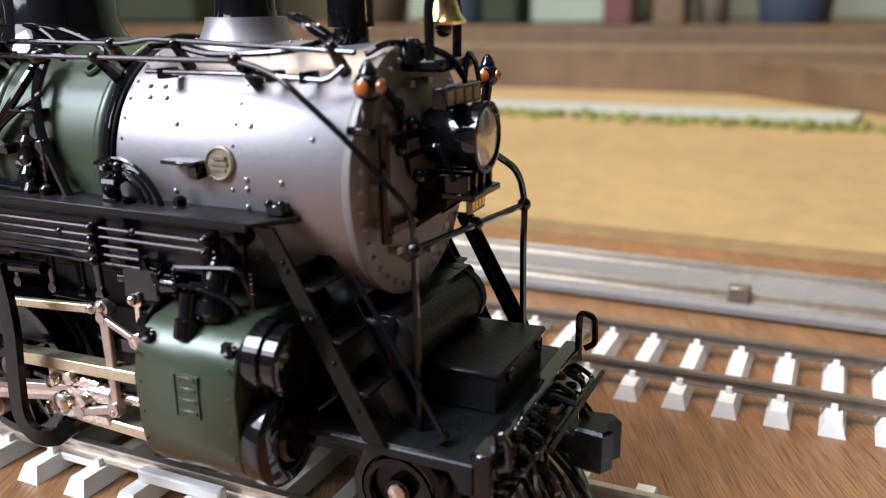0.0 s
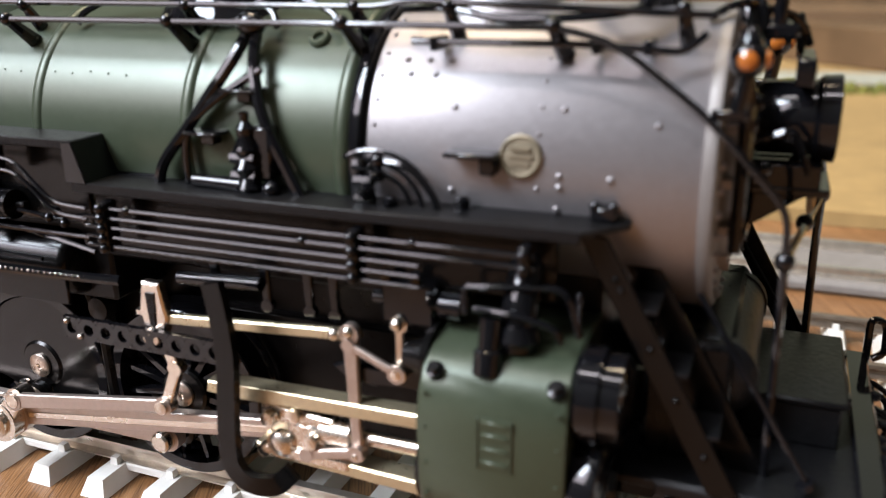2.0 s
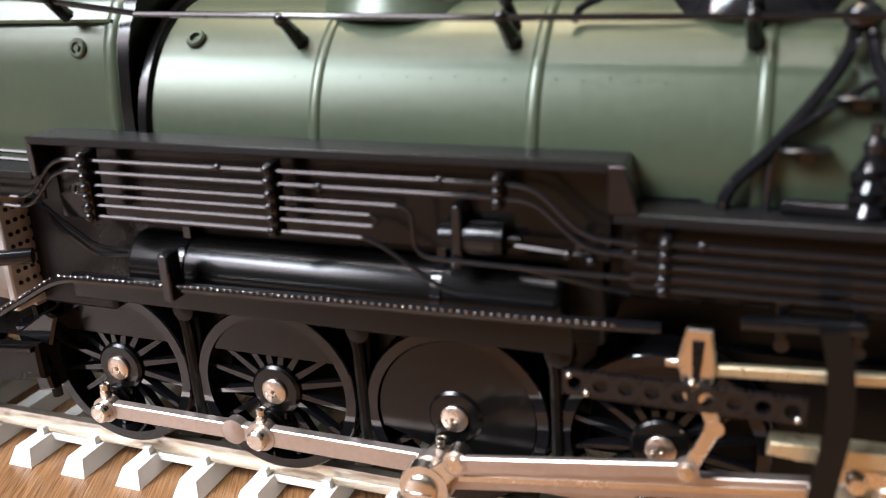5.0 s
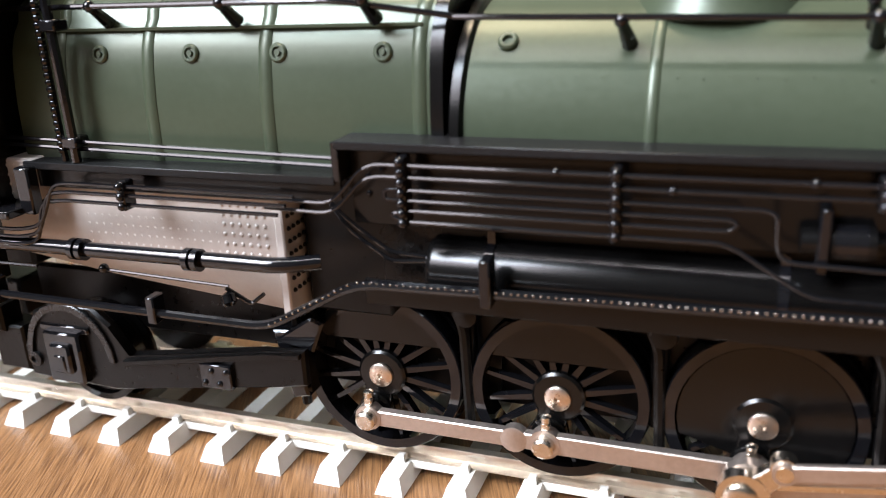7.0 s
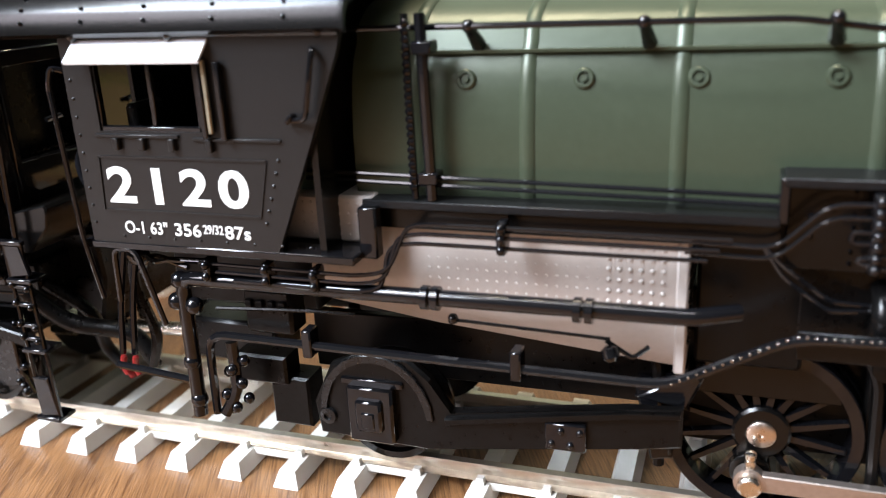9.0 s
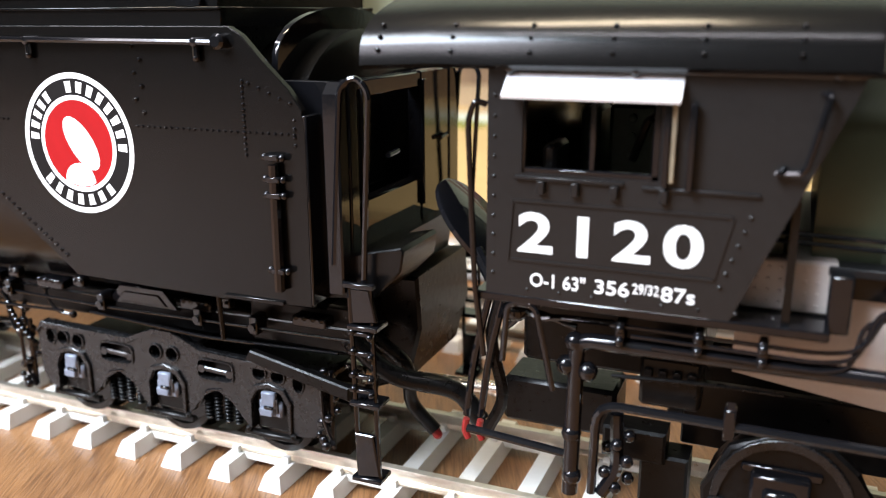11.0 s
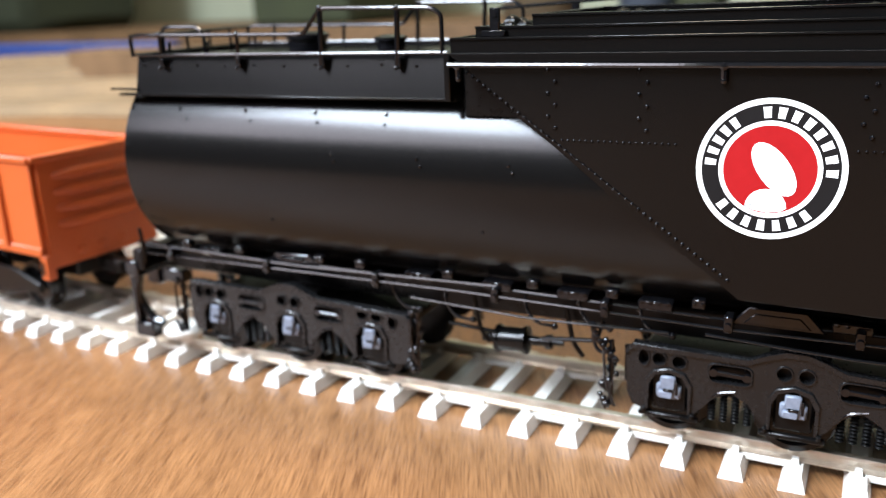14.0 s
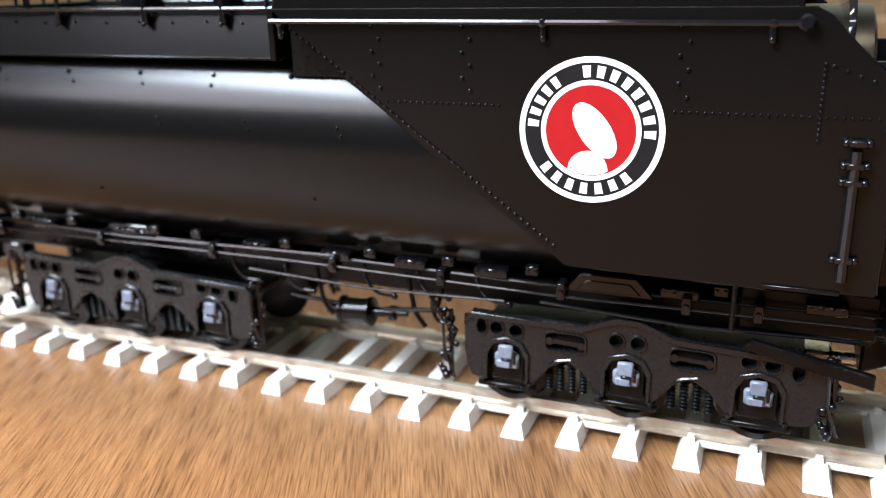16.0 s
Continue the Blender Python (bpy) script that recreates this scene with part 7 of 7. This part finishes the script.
# rear beam and coupler
bm = B()
box(bm, -338.6, -335.4, -14.4, 14.4, 17.6, 20.8, 0.3)
box(bm, -343.6, -337, -1.6, 1.6, 12.0, 15.0, 0.3)
prism(bm, [(-346.4, -2.0), (-343, -2.4), (-342.4, 2.4), (-346, 2.4)], 11.4, 15.8, "z", 0.3)
for y in (-12, 12):
    pipe(bm, smooth_line([(-337.6, y, 17.6), (-338.8, y, 13), (-336.8, y + 1, 8.4), (-334.2, y + 1.2, 7.4)]), 0.9, 7, 0)
    box(bm, -339.6, -334.6, y - 1.2, y + 1.2, 4.8, 7.8, 0.3)
    box(bm, -339.4, -338.2, y - 1.0, y + 1.0, 7.4, 20, 0.2)
part("rear_beam", bm, BLACK, tender)

# drawbar, hoses and red-tipped wires between engine and tender
bm = B()
rod(bm, (-196, 0, 12.6), (-166, 0, 13.6), 1.0, 12)
box(bm, -199, -194, -2.6, 2.6, 11.4, 14.4, 0.4)
drawbar = tagged(part("drawbar", bm, NICKEL), "bright metal drawbar between engine and tender", "drawbar")
for y, x1, z1, tip in ((-9.5, -173.6, 12.4, DARK), (-6.0, -181.0, 8.0, REDW)):
    hose = thing("wire_hose", "black rubber hose between engine and tender", "hose", (x1, y, z1), "hoses between engine and tender")
    bm = pipe(B(), smooth_line([(-190, y - 4, 23), (-185.4, y - 2, 18.4), (x1 - 4.5, y, z1 + 4.4), (x1 - 1.2, y, z1 + 1.0)]), 1.15 if y < -9 else 0.9, 10, 0)
    part("tube", bm, DARK, hose)
    bm = turned(B(), [(0, 0.6), (0.3, 0.65), (1.1, 0.6), (1.4, 0.3)], (x1 - 1.4, y, z1 + 1.2), (0.5, 0, -0.8), 12)
    part("tip", bm, tip, hose)
for x, y in ((-174.4, -15.4), (-172.8, -15.2)):
    wire = thing("wire", "thin black wire with a red end", "wire", (x, y, 11), "wires under the cab")
    bm = pipe(B(), smooth_line([(x + 2.4, y + 1, 32), (x + 0.8, y + 0.4, 24), (x, y, 17.0)]), 0.42, 7, 0)
    part("lead", bm, BLACK, wire)
    bm = pipe(B(), smooth_line([(x, y, 16.6), (x - 0.2, y, 15.2), (x + 0.2, y, 14.2)]), 0.4, 8, 0)
    part("tip", bm, REDW, wire, "red insulating end")
# a white stub under the tender's rear
bm = turned(B(), [(0, 3.6), (0.8, 3.8), (1.8, 3.0), (2.2, 0.02)], (-331, -9, 5.2), (0, 0, 1), 20)
tagged(part("uncoupling_disc", bm, WHITE), "white plastic disc lying between the rails", "disc")

# ---- orange open wagon on the bend ----
gon = thing("gondola_wagon", "orange open model goods wagon behind the tender", "wagon", (-362.0, 2.0, 0))
gon.rotation_euler.z = radians(-6.0)
gon["whole"] = 1
L, H0, H1, HW = 158, 18.6, 39.2, 14.2
body = part("wagon_floor", box(B(), -L, 0, -HW, HW, H0, H0 + 1.2, 0.2), ORANGE, gon, "bright orange wagon floor")
for s in (-1, 1):
    part("wagon_side", box(B(), -L, 0, s * HW - 0.6, s * HW + 0.6, H0, H1, 0.2), ORANGE, body)
    part("top_rail", box(B(), -L - 0.3, 0.3, s * HW - 1.1, s * HW + 1.1, H1 - 1.4, H1, 0.25), ORANGE, body)
    part("bottom_rail", box(B(), -L, 0, s * HW - 1.0, s * HW + 1.0, H0 - 0.3, H0 + 1.6, 0.2), ORANGE, body)
for k in range(11):
    for s in (-1, 1):
        bm = box(B(), -14.2 * k - 12.6, -14.2 * k - 10.6, s * (HW + 0.7) - 0.8, s * (HW + 0.7) + 0.8, H0 + 1, H1 - 1.2, 0.35)
        part("side_rib", bm, ORANGE, body)
for x, d in ((0.0, 1), (-L, -1)):
    bm = B()
    box(bm, x - 0.6, x + 0.6, -HW + 0.7, HW - 0.7, H0 - 3.2, H1 - 0.05, 0.2)
    box(bm, x - 1.0, x + 1.0, -HW - 0.4, HW + 0.4, H1 - 1.5, H1, 0.25)
    end = part("wagon_end", bm, ORANGE, gon)
    for k in range(4):
        z = H1 - 4.6 - k * 3.4
        bm = turned(B(), [(-11.6, 0.05), (-10.6, 0.7), (-7, 1.15), (7, 1.15), (10.6, 0.7), (11.6, 0.05)], (x + d * 0.4, 0.8, z), (0, 1, 0), 12)
        part("end_corrugation", bm, ORANGE, end)
    for k in range(3):
        part("end_bracket", box(B(), x + d * 0.5 - 0.4, x + d * 0.5 + 0.4, -7 + k * 5, -5 + k * 5, H0 - 1.4, H0 + 0.2, 0.15), ORANGE, end)
    part("corner_step", box(B(), x - 1.6, x + 0.6, -HW - 0.6, -HW + 1.4, H0 - 5.4, H0, 0.15), ORANGE, end)
    bm = B()
    box(bm, x - 1.2, x - 0.2, -HW - 0.7, -HW - 0.3, H0 - 4.4, H0 - 1.4)
    part("step_hole", bm, DARK, end)
part("centre_sill", box(box(B(), -L + 4, -4, -5, 5, 10.5, H0, 0.5), -2, 6, -1.4, 1.4, 11.6, 14.4, 0.3), DARK, gon)
for cx in (-22, -L + 22):
    for s in (-1, 1):
        part("wagon_truck", prism(B(), [(cx - 13, 10), (cx - 4, 12.6), (cx + 4, 12.6), (cx + 13, 10), (cx + 13, 8), (cx + 5, 7), (cx, 5.6), (cx - 5, 7), (cx - 13, 8)], s * 11.6, s * 10.4, "y", 0.3), DARK, gon)
for cx in (-22, -L + 22):
    for u in (-9.6, 9.6):
        for s in (-1, 1):
            w = put("wheel", W33, gon, "", (cx + u, 0, 9.2), 0, s > 0)

# ---- distance: things behind the railway ----
def block(name, x0, x1, y0, y1, z0, z1, material, label, category, b=6.0):
    bm = box(B(), x0, x1, y0, y1, z0, z1, b)
    return tagged(part(name, bm, material), label, category)


# raised shelf along the back with goods on it
bm = B()
box(bm, -2900, 2300, 1250, 1850, -14, 20, 3)
setting("back_bench", bm, PLANK, "long timber bench along the back wall", "bench")
def crate(x0, x1, y0, y1, z0, z1, material, label, name="storage_box", category="box", b=6.0):
    """A box with a lid that stands proud and a grip on its front."""
    ob = block(name, x0, x1, y0, y1, z0, z1 - 22, material, label, category, b)
    part("lid", box(B(), x0 - 4, x1 + 4, y0 - 4, y1 + 4, z1 - 22, z1, 4), material, ob)
    mid = (x0 + x1) / 2
    part("grip", box(B(), mid - 22, mid + 22, y0 - 10, y0 + 2, z1 - 70, z1 - 54, 3), material, ob)
    return ob


crate(-514, -446, 1300, 1600, 20, 330, DARKGREEN, "dark olive storage box on the back bench")
crate(-438, -304, 1330, 1700, 20, 300, CREAM, "pale sage-green storage box on the back bench")
crate(250, 420, 1300, 1600, 20, 260, MAROON, "dark red-brown wooden box on the back bench")
crate(700, 1100, 1300, 1700, 20, 320, DARKGREEN, "dark olive storage box on the back bench")
block("timber_post", -296, -250, 1270, 1316, 20, 700, MAROON, "upright dark red post on the back bench", "post", 3)
block("timber_post", -220, -172, 1270, 1316, 20, 700, PLANK, "upright timber post on the back bench", "post", 3)


def jar(c, r, h, material, label):
    ob = tagged(part("jar", turned(B(), [(0, r * 0.8), (h * 0.04, r * 0.88), (h * 0.5, r), (h * 0.78, r * 0.8), (h * 0.86, r * 0.5)], c, (0, 0, 1), 28), material), label, "jar")
    part("lid", turned(B(), [(h * 0.86, r * 0.56), (h * 0.98, r * 0.56), (h, r * 0.5), (h, 0.1)], c, (0, 0, 1), 24), material, ob)


jar((-24, 1360, 20), 58, 130, SLATE, "slate blue rounded jar on the back bench")
jar((-138, 1330, 20), 24, 70, SEAT, "small brown jar on the back bench")
jar((-569, 1350, 20), 52, 200, SLATE, "slate blue rounded jar on the back bench")
jar((-768, 1380, 20), 78, 190, SEAT, "round brown pot on the back bench")

# to the west: curved cork roadbed, blue wagon and dark things
bm = B()
n = 30
for r0, r1, z1 in ((330, 392, 7.0), (450, 520, 10.0), (575, 640, 14.0), (700, 790, 20.0)):
    rings = []
    for k in range(n + 1):
        a = radians(200 - 150 * k / n)
        rings.append([(-640 + r * 0.9 * math.cos(a), -60 + r * math.sin(a), z) for r, z in ((r0, 0.5), (r0 + 8, z1), (r1 - 8, z1), (r1, 0.5))])
    ringed(bm, rings)
tagged(part("curved_roadbed", bm, CORK), "curved tan cork roadbed on the table", "roadbed", "", "structure")
bm = B()
box(bm, -1880, -960, 645, 672, 0, 27, 3)
blue = tagged(part("blue_board", bm, BLUE), "long blue painted board along the back of the table", "board")
crate(-2500, -1955, 1250, 1600, 20, 420, DARKGREEN, "large dark olive case on the back bench", "equipment_case", "case", 30)
crate(-1360, -1120, 1300, 1600, 20, 560, DARKGREEN, "tall dark olive storage box on the back bench", b=10)

# ceiling lamps
lamp = thing("ceiling_lamp", "flat white ceiling lamp panel", "lamp", (-450, 300, 1900), "ceiling lamps")
part("lamp_housing", box(B(), -820, -80, 230, 570, 1866, 1900, 6), CEIL, lamp)
lamp = thing("ceiling_lamp", "flat white ceiling lamp panel", "lamp", (-1600, -850, 1900), "ceiling lamps")
part("lamp_housing", box(B(), -2050, -1000, -1300, -600, 1874, 1900, 6), CEIL, lamp)
lamp = thing("tube_lamp", "long white tube lamp on the ceiling", "lamp", (-600, -550, 1900), "ceiling lamps")
part("lamp_housing", box(B(), -1640, 440, -610, -490, 1866, 1900, 6), CEIL, lamp)
